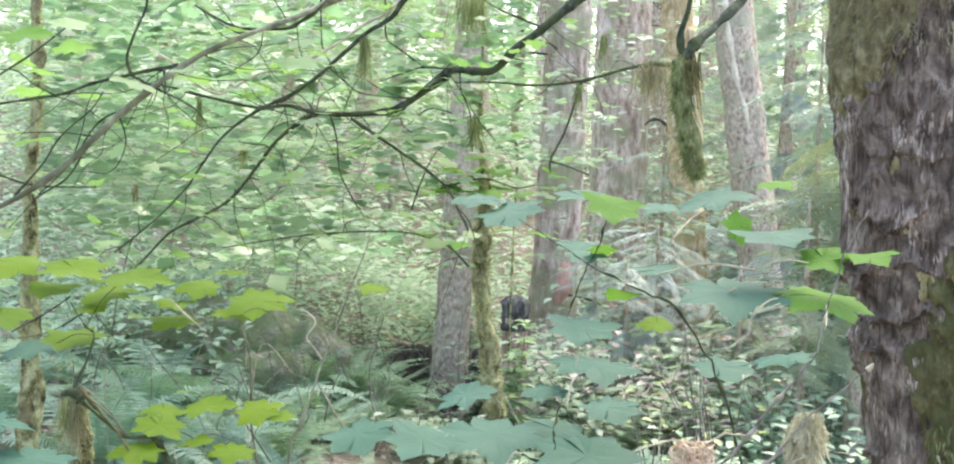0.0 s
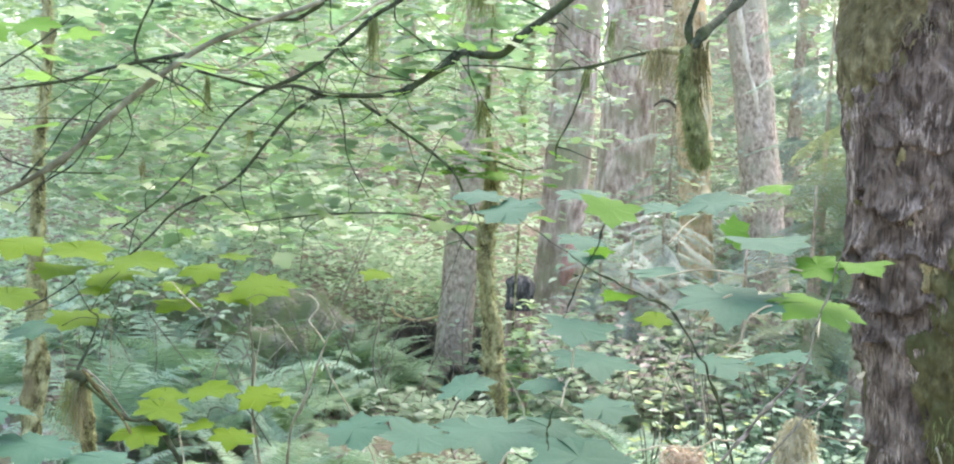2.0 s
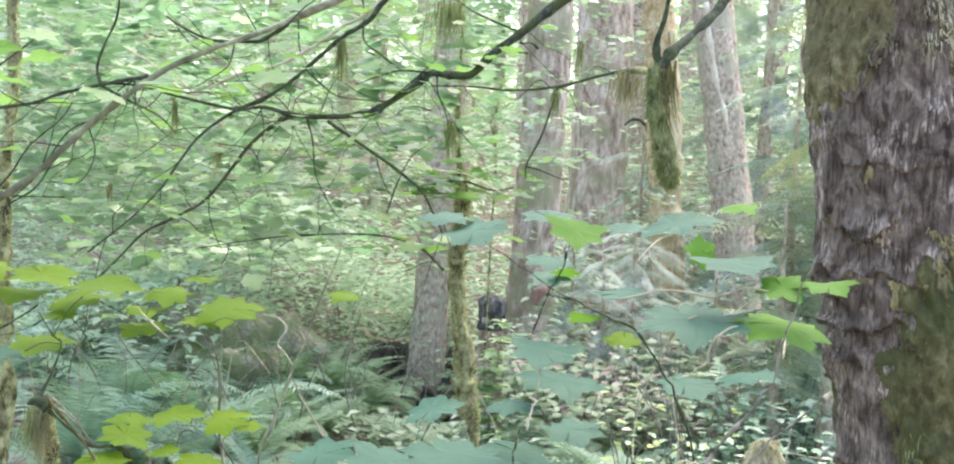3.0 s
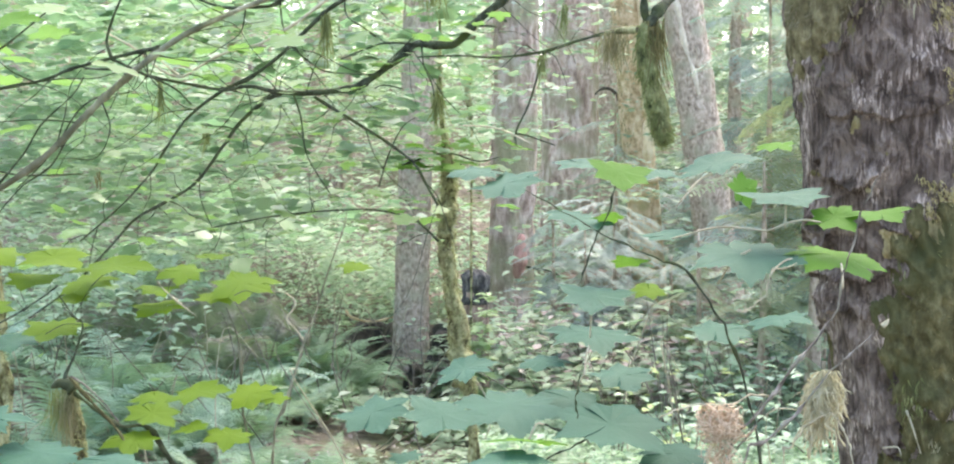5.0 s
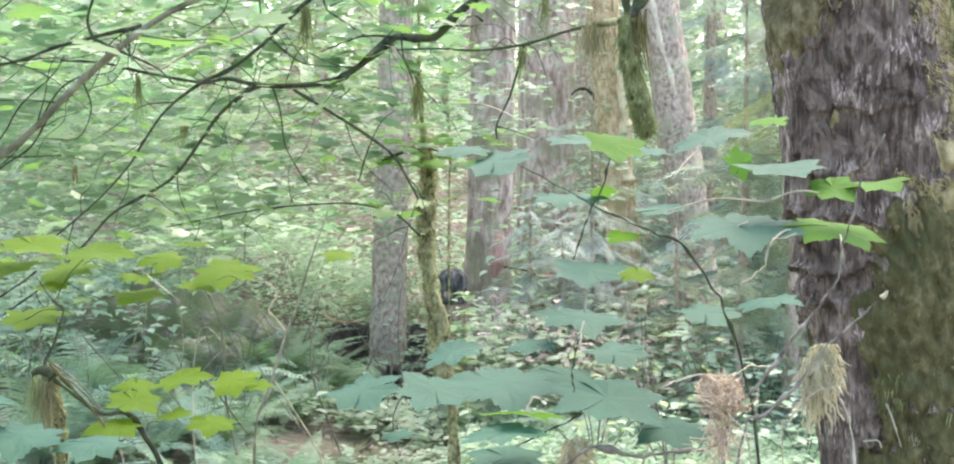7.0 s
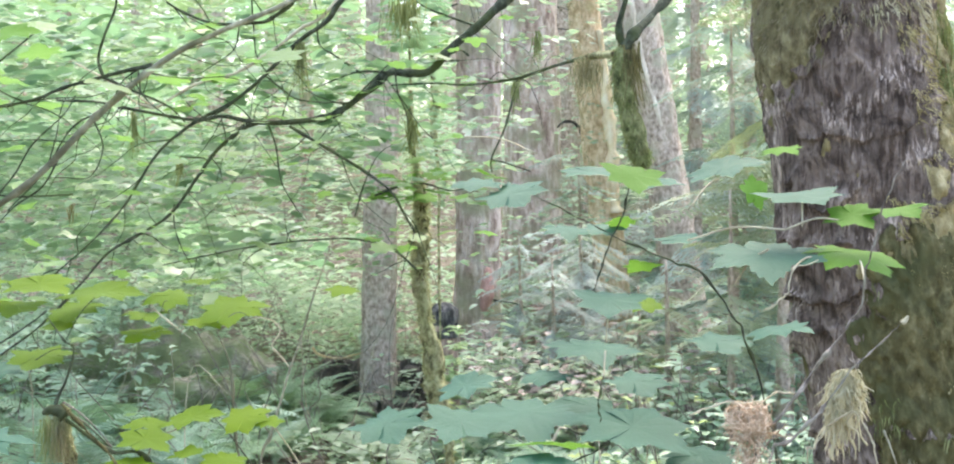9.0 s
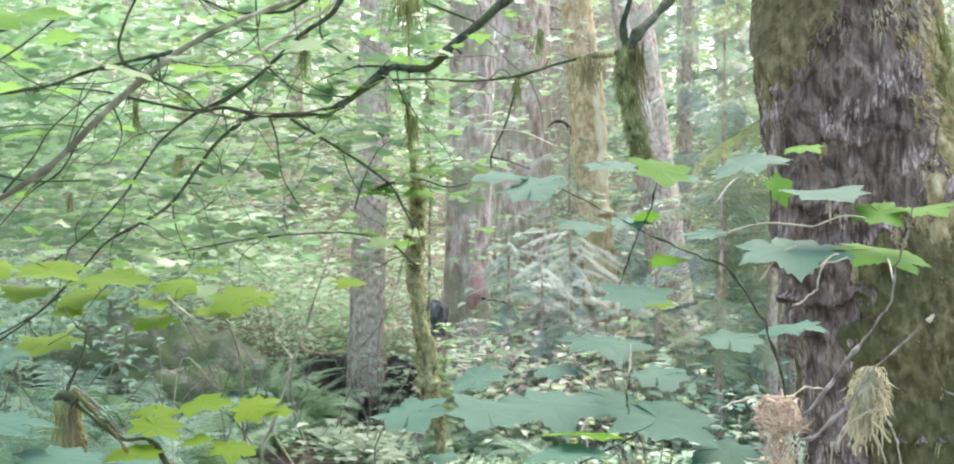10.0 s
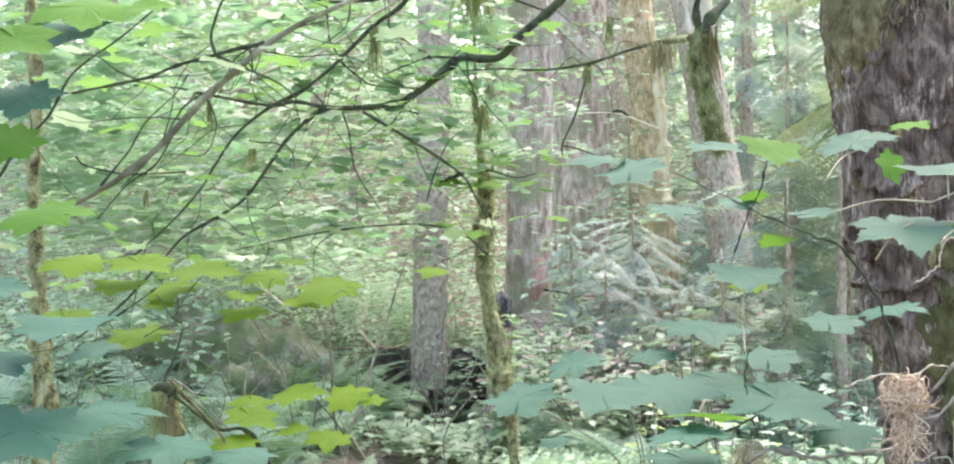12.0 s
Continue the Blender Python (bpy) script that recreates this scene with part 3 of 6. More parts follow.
# The great mossy trunk beside the walker.
def great_trunk(sides=380):
    """A leaning old trunk: fine upright fibres, shallow furrows, and plates of bark whose lower lips stand out."""
    z = np.concatenate([np.linspace(-0.15, 0.7, 24, endpoint=False), np.linspace(0.7, 2.6, 300, endpoint=False), np.linspace(2.6, 6.0, 30)])
    cx = np.interp(z, (-0.15, 0.7, 1.0, 1.55, 2.0, 2.4, 6.0), (1.45, 1.325, 1.272, 1.172, 1.105, 1.062, 0.78))
    r = np.interp(z, (-0.15, 0.3, 0.7, 1.0, 1.55, 2.0, 6.0), (0.45, 0.35, 0.318, 0.303, 0.288, 0.275, 0.22))
    c = np.c_[cx, 0 * z + 4.08, z]
    a = np.linspace(0, 2 * np.pi, sides, endpoint=False)
    ring = np.stack([np.cos(a), np.sin(a), 0 * a], -1)
    at = np.stack([np.cos(a)[None] * 0.29 + 0 * z[:, None], np.sin(a)[None] * 0.29 + 0 * z[:, None], 0 * a[None] + z[:, None]], -1).reshape(-1, 3)
    bent = at + 0.05 * np.stack([vnoise(at, 9.0, 15), vnoise(at, 9.0, 16), 0 * at[:, 0]], -1)
    fibre = 1 - np.abs(2 * vnoise(bent * (1, 1, 0.16), 62.0, 11) - 1)
    furrow = 1 - np.abs(2 * vnoise(bent * (1, 1, 0.24), 24.0, 12) - 1)
    h = at[:, 2] * 4.6 + 1.9 * vnoise(at, 4.5, 17) + 0.7 * vnoise(at, 15.0, 18) + 0.2 * vnoise(at, 45.0, 14)
    lip = (1 - h % 1.0) ** 2.2 * np.clip(2.4 * vnoise(at, 5.0, 19) - 0.6, 0, 1)
    body = vnoise(at, 5.0, 13) - 0.5
    off = 0.007 * fibre ** 1.5 + 0.012 * furrow + 0.04 * lip * np.interp(at[:, 2], (1.75, 1.95), (1.0, 0.25)) + 0.024 * body - 0.016
    rad = r[:, None] + off.reshape(len(z), sides)
    v = (c[:, None] + ring[None] * rad[..., None]).reshape(-1, 3)
    i, j = np.meshgrid(np.arange(len(z) - 1), np.arange(sides), indexing="ij")
    k = (j + 1) % sides
    f = np.stack([i * sides + j, i * sides + k, (i + 1) * sides + k, (i + 1) * sides + j], -1).reshape(-1, 4)
    return mesh_np("trunk", v, f), (c, rad, a)


big_tree = thing("tree", "massive old tree trunk with furrowed purple-brown bark and hanging moss", "tree")
big_mesh, big_skin = great_trunk()
big_trunk = part("trunk", big_mesh, BARK_BIG, big_tree)


def share_of(z):
    """How far along the trunk's rings a height lies, from 0 to 1."""
    return float(np.interp(z, big_skin[0][:, 2], np.linspace(0, 1, len(big_skin[0]))))


def moss_mat(parent, skin, material, seed, zone, label):
    """A thick uneven mat of moss over one zone of a trunk, sinking into the bark at its edges."""
    c, rad, a = skin
    rings, sides = rad.shape
    turn = np.degrees(a)[None, :] + 0 * rad
    turn = (turn + 180) % 360 - 180
    z = c[:, 2][:, None] + 0 * rad
    at = np.stack([np.cos(a)[None] * rad, np.sin(a)[None] * rad, z], -1).reshape(-1, 3)
    blot = (0.5 * vnoise(at, 6.0, seed) + 0.3 * vnoise(at, 18.0, seed + 1) + 0.2 * vnoise(at, 48.0, seed + 2)).reshape(rings, sides)
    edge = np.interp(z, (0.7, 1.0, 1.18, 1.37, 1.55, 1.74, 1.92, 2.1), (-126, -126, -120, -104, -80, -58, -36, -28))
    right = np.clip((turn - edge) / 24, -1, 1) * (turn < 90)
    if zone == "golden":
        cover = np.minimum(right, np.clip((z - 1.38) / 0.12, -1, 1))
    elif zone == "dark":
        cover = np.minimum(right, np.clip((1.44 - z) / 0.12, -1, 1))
    else:
        side = np.interp(z, (1.8, 1.86, 1.93, 2.0, 2.1, 2.3), (-185, -162, -140, -128, -118, -98))
        cover = np.minimum(np.clip((side - turn) / 18, -1, 1), np.clip((z - 1.84) / 0.07, -1, 1))
        cover = np.maximum(cover, np.minimum(np.clip((z - 2.26) / 0.06, -1, 1), np.clip((10 - turn) / 30, -1, 1)))
    cover = 0.6 * cover + (blot - 0.5) * (1.3 if zone == "khaki" else 2.1)
    cover = np.where((z > 0.6) & (z < 2.7) & (turn < 45), cover, -1)
    drip = at * (1, 1, 0.35)
    lump = (vnoise(drip, 45.0, seed + 3) + 0.6 * vnoise(drip, 100.0, seed + 4)).reshape(rings, sides)
    even = rad.copy()
    for step in (1, 2, 4, 7):
        even = (even + np.roll(even, step, 1) + np.roll(even, -step, 1)) / 3
        even = (even + np.vstack([even[step:], even[-step:]]) + np.vstack([even[:step], even[:-step]])) / 3
    out = even + (0.001 if zone == "khaki" else 0.006) + np.clip(cover, -0.3, 0.5) * (0.02 if zone == "khaki" else 0.036) + (0.012 if zone == "khaki" else 0.032) * (lump - 0.8) * (cover > -0.1)
    ring = np.stack([np.cos(a), np.sin(a), 0 * a], -1)
    v = (c[:, None] + ring[None] * out[..., None]).reshape(-1, 3)
    i, j = np.meshgrid(np.arange(rings - 1), np.arange(sides), indexing="ij")
    k = (j + 1) % sides
    use = (cover[:-1] > -0.12) | (cover[1:] > -0.12)
    f = np.stack([i * sides + j, i * sides + k, (i + 1) * sides + k, (i + 1) * sides + j], -1)[use]
    kept, f = np.unique(f, return_inverse=True)
    return tagged(part("moss_mat", mesh_np("moss_mat", v[kept], f.reshape(-1, 4)), material, parent, label), kind="stuff")


# Three moss tones: dark low down, golden at the right, khaki near the top.
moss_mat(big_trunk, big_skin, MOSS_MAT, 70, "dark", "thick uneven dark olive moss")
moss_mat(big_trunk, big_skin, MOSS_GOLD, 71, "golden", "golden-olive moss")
moss_mat(big_trunk, big_skin, MOSS_KHAKI, 72, "khaki", "khaki-brown moss")
tufts(big_trunk, big_skin, [(-178, -118, share_of(1.84), share_of(2.6), 0.55), (-128, -84, share_of(2.02), share_of(2.6), 0.3)], 5500, 0.028, 0.0045, MOSS_KHAKIS, 21, 1.3, "olive moss hanging from the bark", 0.62)
tufts(big_trunk, big_skin, [(-74, 30, share_of(1.4), share_of(2.05), 0.6), (-96, -30, share_of(1.3), share_of(1.55), 0.4)], 8000, 0.026, 0.004, MOSS_GOLDEN, 22, 0.8, "golden-olive moss threads", 0.6)
tufts(big_trunk, big_skin, [(-30, 40, share_of(1.3), share_of(2.1), 1.0)], 3500, 0.035, 0.004, MOSS_LIGHT, 27, 0.9, "bright yellow-olive moss", 0.5)
tufts(big_trunk, big_skin, [(-122, 20, share_of(0.6), share_of(1.1), 0.5), (-114, 20, share_of(1.0), share_of(1.4), 0.5)], 11000, 0.024, 0.004, MOSS_DARK, 23, 0.8, "dark brown-green moss", 0.55)
tufts(big_trunk, big_skin, [(-112, 20, share_of(0.85), share_of(1.42), 0.4)], 2600, 0.03, 0.005, MOSS_GOLDEN, 28, 0.9, "golden-olive moss threads", 0.72)
tufts(big_trunk, big_skin, [(-112, 20, share_of(0.7), share_of(1.42), 0.4)], 1800, 0.034, 0.006, MOSS_GREEN, 29, 0.9, "green moss threads", 0.74)
tufts(big_trunk, big_skin, [(-104, -30, share_of(2.03), share_of(2.3), 0.8), (-70, -20, share_of(1.1), share_of(1.5), 0.2)], 1300, 0.03, 0.006, MOSS_PALE, 24, 1.6, "pale grey-green lichen threads", 0.65)
for k, (q, n, ln, r, mat) in enumerate([((1.337, 3.840, 1.506), 500, 0.05, 0.026, MOSS_DARK), ((1.292, 3.840, 1.551), 90, 0.07, 0.02, MOSS_LIGHT), ((1.392, 3.880, 1.532), 120, 0.09, 0.02, MOSS_LIGHT), ((1.350, 3.960, 2.040), 260, 0.09, 0.035, MOSS_GREEN), ((1.345, 3.920, 1.892), 200, 0.08, 0.03, MOSS_GREEN), ((1.249, 3.780, 1.077), 60, 0.035, 0.012, MOSS_PALE), ((1.219, 3.780, 1.025), 50, 0.03, 0.01, MOSS_PALE), ((1.146, 3.780, 0.922), 70, 0.03, 0.03, MOSS_GREEN), ((1.200, 3.760, 0.789), 40, 0.035, 0.008, MOSS_PALE)]):
    g = np.random.default_rng(260 + k)
    root = np.array(q) + g.normal(0, 1, (n, 3)) * (r, 0.4 * r, r) - np.c_[np.zeros((n, 2)), g.uniform(0, 0.03, n)]
    v, f = strands(root, ln, 0.004, 0.25, 260 + k, 1.0)
    tagged(part("hanging_moss", mesh_np("hanging_moss", v, f), mat, big_trunk), kind="stuff")
for k, pts in enumerate([[(1.121, 3.780, 0.866), (1.130, 3.750, 0.827), (1.147, 3.720, 0.754)], [(1.290, 3.780, 0.793), (1.305, 3.750, 0.767), (1.329, 3.720, 0.767), (1.350, 3.690, 0.745)], [(1.307, 3.780, 0.997), (1.332, 3.750, 0.989), (1.368, 3.720, 0.983)], [(1.056, 3.780, 0.756), (1.088, 3.750, 0.766), (1.092, 3.720, 0.751)]]):
    branch("dead_twig", pts, 0.003, 0.0015, TWIG_PALE, big_trunk, 6, 5, 0.2, 290 + k, "bare pale dead twig", 0.2)


def plain_tree(name, label, low, high, r0, r1, material, seed, furrow=0.012, sides=60, rings=160, group="", flare=0.3):
    ob = thing(name, label, "tree", group=group)
    me, skin = trunk_mesh("trunk", low, high, r0, r1, sides, rings, furrow, seed, flare, 0.12, 16.0)
    return part("trunk", me, material, ob), skin


def limbs(ob, skin, n, seed, s0, s1, length, material):
    """Dead side branches and stubs along a trunk."""
    g = np.random.default_rng(seed)
    c, rad, a = skin
    for k in range(n):
        s = g.uniform(s0, s1)
        i = int(s * (len(c) - 1))
        t = g.uniform(0, 2 * np.pi)
        e = np.array([np.cos(t), np.sin(t), g.uniform(-0.25, 0.25)])
        p = c[i] + e * rad[i].mean() * 0.8
        ln = length * g.uniform(0.3, 1.1)
        q = p + e * ln * 0.5 + g.normal(0, 0.05, 3) * ln
        w = p + e * ln + np.array([0, 0, -0.25 * ln])
        branch("limb", [p, q, w], 0.005 * length + 0.003, 0.002, material, ob, 6, 6, 0.2, seed + k)


far_tree, far_skin = plain_tree("tree", "slim grey-brown tree trunk rising from a dark hollow", (-0.987, 10.500, -0.550), (-0.726, 10.500, 9.000), 0.1414, 0.1170, BARK_GREY, 31, 0.01, 72, 240)
limbs(far_tree, far_skin, 9, 32, 0.2, 0.7, 0.7, TWIG)
cedar, cedar_skin = plain_tree("tree", "tall red-brown cedar trunk with a split red scar", (-0.201, 10.800, -0.600), (0.110, 10.800, 12.000), 0.1855, 0.1655, BARK_CEDAR, 33, 0.02, 90, 260)
limbs(cedar, cedar_skin, 12, 34, 0.1, 0.6, 0.9, TWIG)
cedar_b, cedar_b_skin = plain_tree("tree", "broad reddish cedar trunk standing farther back", (0.430, 15.000, -0.000), (0.481, 15.000, 14.000), 0.3203, 0.2786, BARK_CEDAR, 35, 0.015, 64, 180)
limbs(cedar_b, cedar_b_skin, 10, 36, 0.15, 0.7, 1.0, TWIG)
pale, pale_skin = plain_tree("tree", "leaning pale yellowish trunk with mossy patches", (1.183, 12.000, -0.600), (0.424, 12.000, 7.000), 0.152, 0.134, BARK_PALE, 37, 0.006, 56, 180)
tufts(pale, pale_skin, [(-190, -85, 0.25, 0.95, 1.0)], 2200, 0.03, 0.01, MOSS, 38, 0.8, "olive moss along the stem", 0.62)
# A raised bright strip paints the sunlit edge of the trunk.
branch("sunlit_strip", [(1.079, 11.870, 1.310), (1.059, 11.870, 1.585), (1.050, 11.870, 1.859), (1.035, 11.870, 2.133), (1.015, 11.870, 2.407), (0.990, 11.870, 2.680), (0.959, 11.870, 2.952)], 0.048, 0.04, SUNLIT_EDGE, pale, 8, 8, 0.45, 5, "strip coloured bright for the sunlit edge", 0.5)
right_tree, right_skin = plain_tree("tree", "grey trunk with a pale streak, far back", (1.787, 11.600, -0.400), (0.422, 11.600, 9.000), 0.1815, 0.1495, BARK_GREY, 39, 0.012, 56, 160)
branch("pale_streak", [(1.567, 11.480, 1.553), (1.505, 11.480, 1.872), (1.415, 11.430, 2.188), (1.337, 11.430, 2.452), (1.255, 11.430, 2.820), (1.199, 11.430, 3.160)], 0.03, 0.024, PALE_STREAK, right_tree, 10, 6, 0.4, 3, "thin pale streak")

# The split scar on the cedar.
branch("scar", [(-0.092, 10.440, 0.571), (-0.087, 10.400, 0.691), (-0.078, 10.420, 0.816), (-0.073, 10.460, 0.920)], 0.0244, 0.0195, RED_WOOD, cedar, 8, 6, 0.35, 4, "fresh red split wood", radii=[0.0195, 0.0536, 0.0439, 0.0146])

# Trunks farther up the bank.
g = np.random.default_rng(50)
back = [(-0.33, 17, 0.1), (-0.27, 24, 0.2), (-0.235, 20, 0.12), (-0.17, 27, 0.22), (-0.145, 19, 0.1), (-0.08, 23, 0.2), (-0.03, 30, 0.3), (0.06, 21, 0.28), (0.02, 18, 0.16), (0.09, 27, 0.3), (0.155, 24, 0.22),
        (0.19, 30, 0.3), (0.24, 26, 0.3), (0.3, 21, 0.2), (0.36, 28, 0.3), (-0.4, 26, 0.3), (-0.37, 33, 0.3), (0.42, 22, 0.25), (0.03, 38, 0.4), (-0.11, 36, 0.35), (-0.21, 34, 0.3), (0.13, 40, 0.4)]
for k, (u, d, r) in enumerate(back):
    x = u * d
    z = float(ground_z([x], [d])[0])
    t, sk = plain_tree("tree", ("tall reddish trunk up the bank among leaves", "slender grey trunk up the bank among leaves")[k % 2], (x, d, z - 0.2), (x + g.normal(0, 0.4), d + g.normal(0, 0.3), z + 14), r, r * 0.7, (BARK_CEDAR, BARK_GREY)[k % 2], 60 + k, 0.02, 28, 60, "trunks up the bank")
    limbs(t, sk, 7, 90 + k, 0.1, 0.6, 1.3, TWIG)

# ---- the thin mossy stems ----
def mossy_stem(name, label, points, radii, n, seed, length=0.035, hang=0.6):
    ob = thing(name, label, "sapling")
    v, f = tube(points, 0, 0, 20, 14, 0.6, seed, 0.25, radii, 42.0)
    part("stem", mesh_np("stem", v, f), MOSSY, ob)
    c = smooth_path(points, 14)
    g = np.random.default_rng(seed)
    s = g.uniform(0, len(c) - 1.01, n)
    i = s.astype(int)
    p = c[i] + (c[i + 1] - c[i]) * (s - i)[:, None]
    e = g.normal(0, 1, (n, 3))
    e[:, 2] *= 0.3
    e /= np.linalg.norm(e, axis=1, keepdims=True)
    r = np.interp(s / (len(c) - 1), np.linspace(0, 1, len(radii)), radii)
    v, f = strands(p + e * (r * 0.85)[:, None], np.minimum(length, 0.9 * r), 0.004, 0.4, seed, hang, e * 0.9)
    tagged(part("moss", mesh_np("moss", v, f), MOSS_LIGHT, ob), kind="stuff")
    return ob


sapling = mossy_stem("sapling", "upright sapling wrapped in yellow-green moss", [(-0.149, 4.400, -0.055), (-0.159, 4.370, 0.702), (-0.192, 4.370, 0.866), (-0.220, 4.370, 1.071), (-0.244, 4.370, 1.255), (-0.248, 4.370, 1.397), (-0.237, 4.370, 1.539), (-0.259, 4.370, 1.701), (-0.269, 4.370, 1.823), (-0.267, 4.370, 1.964), (-0.270, 4.370, 2.505)],
                     [0.016, 0.016, 0.033, 0.025, 0.023, 0.027, 0.022, 0.006, 0.008, 0.004, 0.003], 5200, 41)
SAPLING_SPRAY = [(-0.387, 4.300, 1.565), (-0.307, 4.300, 1.594), (-0.227, 4.300, 1.603), (-0.137, 4.300, 1.578), (-0.067, 4.300, 1.591)]
mossy_stem("sapling", "slim upright maple stem coated in brown-green moss", [(-1.425, 3.453, 0.094), (-1.384, 3.403, 0.940), (-1.387, 3.403, 1.168), (-1.389, 3.403, 1.394), (-1.392, 3.403, 1.587), (-1.376, 3.403, 1.826), (-1.384, 3.403, 2.065), (-1.353, 3.403, 2.537)],
                       [0.03, 0.026, 0.022, 0.018, 0.014, 0.013, 0.012, 0.009], 3000, 42)
mossy_stem("sapling", "thin mossy sapling beside the cedar", [(-0.351, 8.000, 0.332), (-0.349, 8.000, 1.229), (-0.341, 8.000, 1.638), (-0.370, 8.000, 1.971), (-0.348, 8.000, 2.229), (-0.354, 8.000, 3.001)], [0.006, 0.006, 0.007, 0.016, 0.03, 0.016], 1200, 43, 0.04)
post = mossy_stem("sapling", "short mossy upright stem with a swollen knot on top", [(-0.4967, 1.5600, 0.3332), (-0.4906, 1.5300, 1.1700), (-0.4898, 1.5200, 1.2733), (-0.4924, 1.5100, 1.3146), (-0.4931, 1.5000, 1.3425)], [0.0085, 0.008, 0.007, 0.0075, 0.005], 2600, 44, 0.0045)


# ---- the maple limbs overhead ----
def maple_meshes(n, lobes, teeth, rings, name="leaf"):
    return [mesh_np(name, *maple_leaf(lobes, teeth, 10 + k, 0.1 + 0.04 * (k % 3), rings, 0.02 + 0.05 * (k % 4))) for k in range(n)]


MID = maple_meshes(6, 7, 0, 1)
NEAR = maple_meshes(7, 7, 1, 4)


def leaf_pose(centre, width, heading, tip, sway):
    """A leaf's pose: width in metres, heading of its point, tipped towards the walker by tip degrees, sideways by sway."""
    return Matrix.Translation(centre) @ pose(0, 0, 0, tip, 0, 0) @ pose(0, 0, 0, 0, sway, 0) @ pose(0, 0, 0, 0, 0, heading) @ Matrix.Scale(width, 4)


def meshes_in(pool, material):
    """Copies of the leaf meshes in one material."""
    out = []
    for me in pool:
        c = me.copy()
        c.materials.clear()
        c.materials.append(material)
        out.append(c)
    return out


MID_MAPLE = meshes_in(MID, LEAF_MAPLE)
NEAR_TEAL, NEAR_GREEN, NEAR_LIME = meshes_in(NEAR, LEAF_TEAL), meshes_in(NEAR, LEAF_GREEN), meshes_in(NEAR, LEAF_LIME)


def leaves_along(parent, points, n, size, seed, spread=0.25, pool=MID_MAPLE, drop=0.0):
    """Leaves in level sprays near a branch."""
    g = np.random.default_rng(seed)
    c = smooth_path(points, 12)
    for k in range(n):
        p = c[g.integers(len(c))] + g.normal(0, 1, 3) * (spread, spread, spread * 0.45) - (0, 0, drop)
        part("leaf", pool[g.integers(len(pool))], None, parent, m=leaf_pose(p, size * g.uniform(0.6, 1.25), g.uniform(0, 360), g.normal(4, 11), g.normal(0, 10)))


limb = thing("maple_limb", "dark crooked leafy maple limb reaching from the great trunk", "branch")
main_pts = [(0.985, 4.080, 2.750), (0.375, 3.600, 2.345), (0.187, 3.500, 2.197), (0.049, 3.450, 2.078), (-0.030, 3.420, 2.007), (-0.098, 3.410, 1.950), (-0.151, 3.410, 1.896), (-0.203, 3.410, 1.889), (-0.259, 3.410, 1.892), (-0.308, 3.400, 1.849), (-0.372, 3.360, 1.799), (-0.413, 3.320, 1.775), (-0.495, 3.250, 1.760), (-0.576, 3.200, 1.760), (-0.646, 3.180, 1.774), (-0.709, 3.150, 1.765), (-0.831, 3.100, 1.787), (-0.909, 3.050, 1.805), (-0.991, 3.000, 1.808)]
main_branch = branch("branch", main_pts, 0, 0, TWIG, limb, 12, 8, 0.2, 1, "thick dark crooked branch", 0.35, [0.045, 0.026, 0.016, 0.0125, 0.0115, 0.011, 0.0105, 0.01, 0.01, 0.009, 0.0082, 0.0078, 0.0068, 0.006, 0.0045, 0.004, 0.0034, 0.0026, 0.002])
sub_pts = []
sub_pts.append(([(-0.573, 3.200, 1.757), (-0.611, 3.200, 1.739), (-0.670, 3.200, 1.689), (-0.715, 3.200, 1.630), (-0.769, 3.200, 1.556), (-0.814, 3.200, 1.517), (-0.880, 3.200, 1.481), (-0.943, 3.200, 1.444), (-1.011, 3.200, 1.370), (-1.109, 3.200, 1.273), (-1.214, 3.200, 1.198)], 0.0068, 0.0025))
sub_pts.append(([(0.953, 4.080, 2.950), (-0.094, 3.200, 2.263), (-0.320, 3.100, 2.058), (-0.378, 3.100, 1.989), (-0.435, 3.100, 1.951), (-0.493, 3.100, 1.898), (-0.551, 3.100, 1.844), (-0.623, 3.100, 1.792), (-0.695, 3.100, 1.758), (-0.779, 3.100, 1.693), (-0.835, 3.100, 1.615), (-0.869, 3.100, 1.563), (-0.942, 3.100, 1.485), (-1.044, 3.100, 1.399)], 0.009, 0.002))
sub_pts.append(([(0.282, 3.500, 1.933), (0.185, 3.450, 1.908), (0.075, 3.400, 1.871), (-0.046, 3.400, 1.856), (-0.148, 3.400, 1.861), (-0.255, 3.400, 1.858)], 0.006, 0.002))
sub_pts.append(([(0.075, 3.400, 1.871), (0.057, 3.400, 1.805), (0.035, 3.400, 1.734), (0.003, 3.400, 1.666), (0.003, 3.400, 1.629)], 0.004, 0.0025))
sub_pts.append(([(0.003, 3.400, 1.660), (0.033, 3.400, 1.654), (0.073, 3.400, 1.640), (0.104, 3.400, 1.629)], 0.0025, 0.0015))
sub_pts.append(([(-0.488, 3.200, 1.748), (-0.392, 3.200, 1.689), (-0.310, 3.200, 1.637), (-0.244, 3.200, 1.585), (-0.214, 3.200, 1.533), (-0.187, 3.200, 1.484)], 0.0045, 0.003))
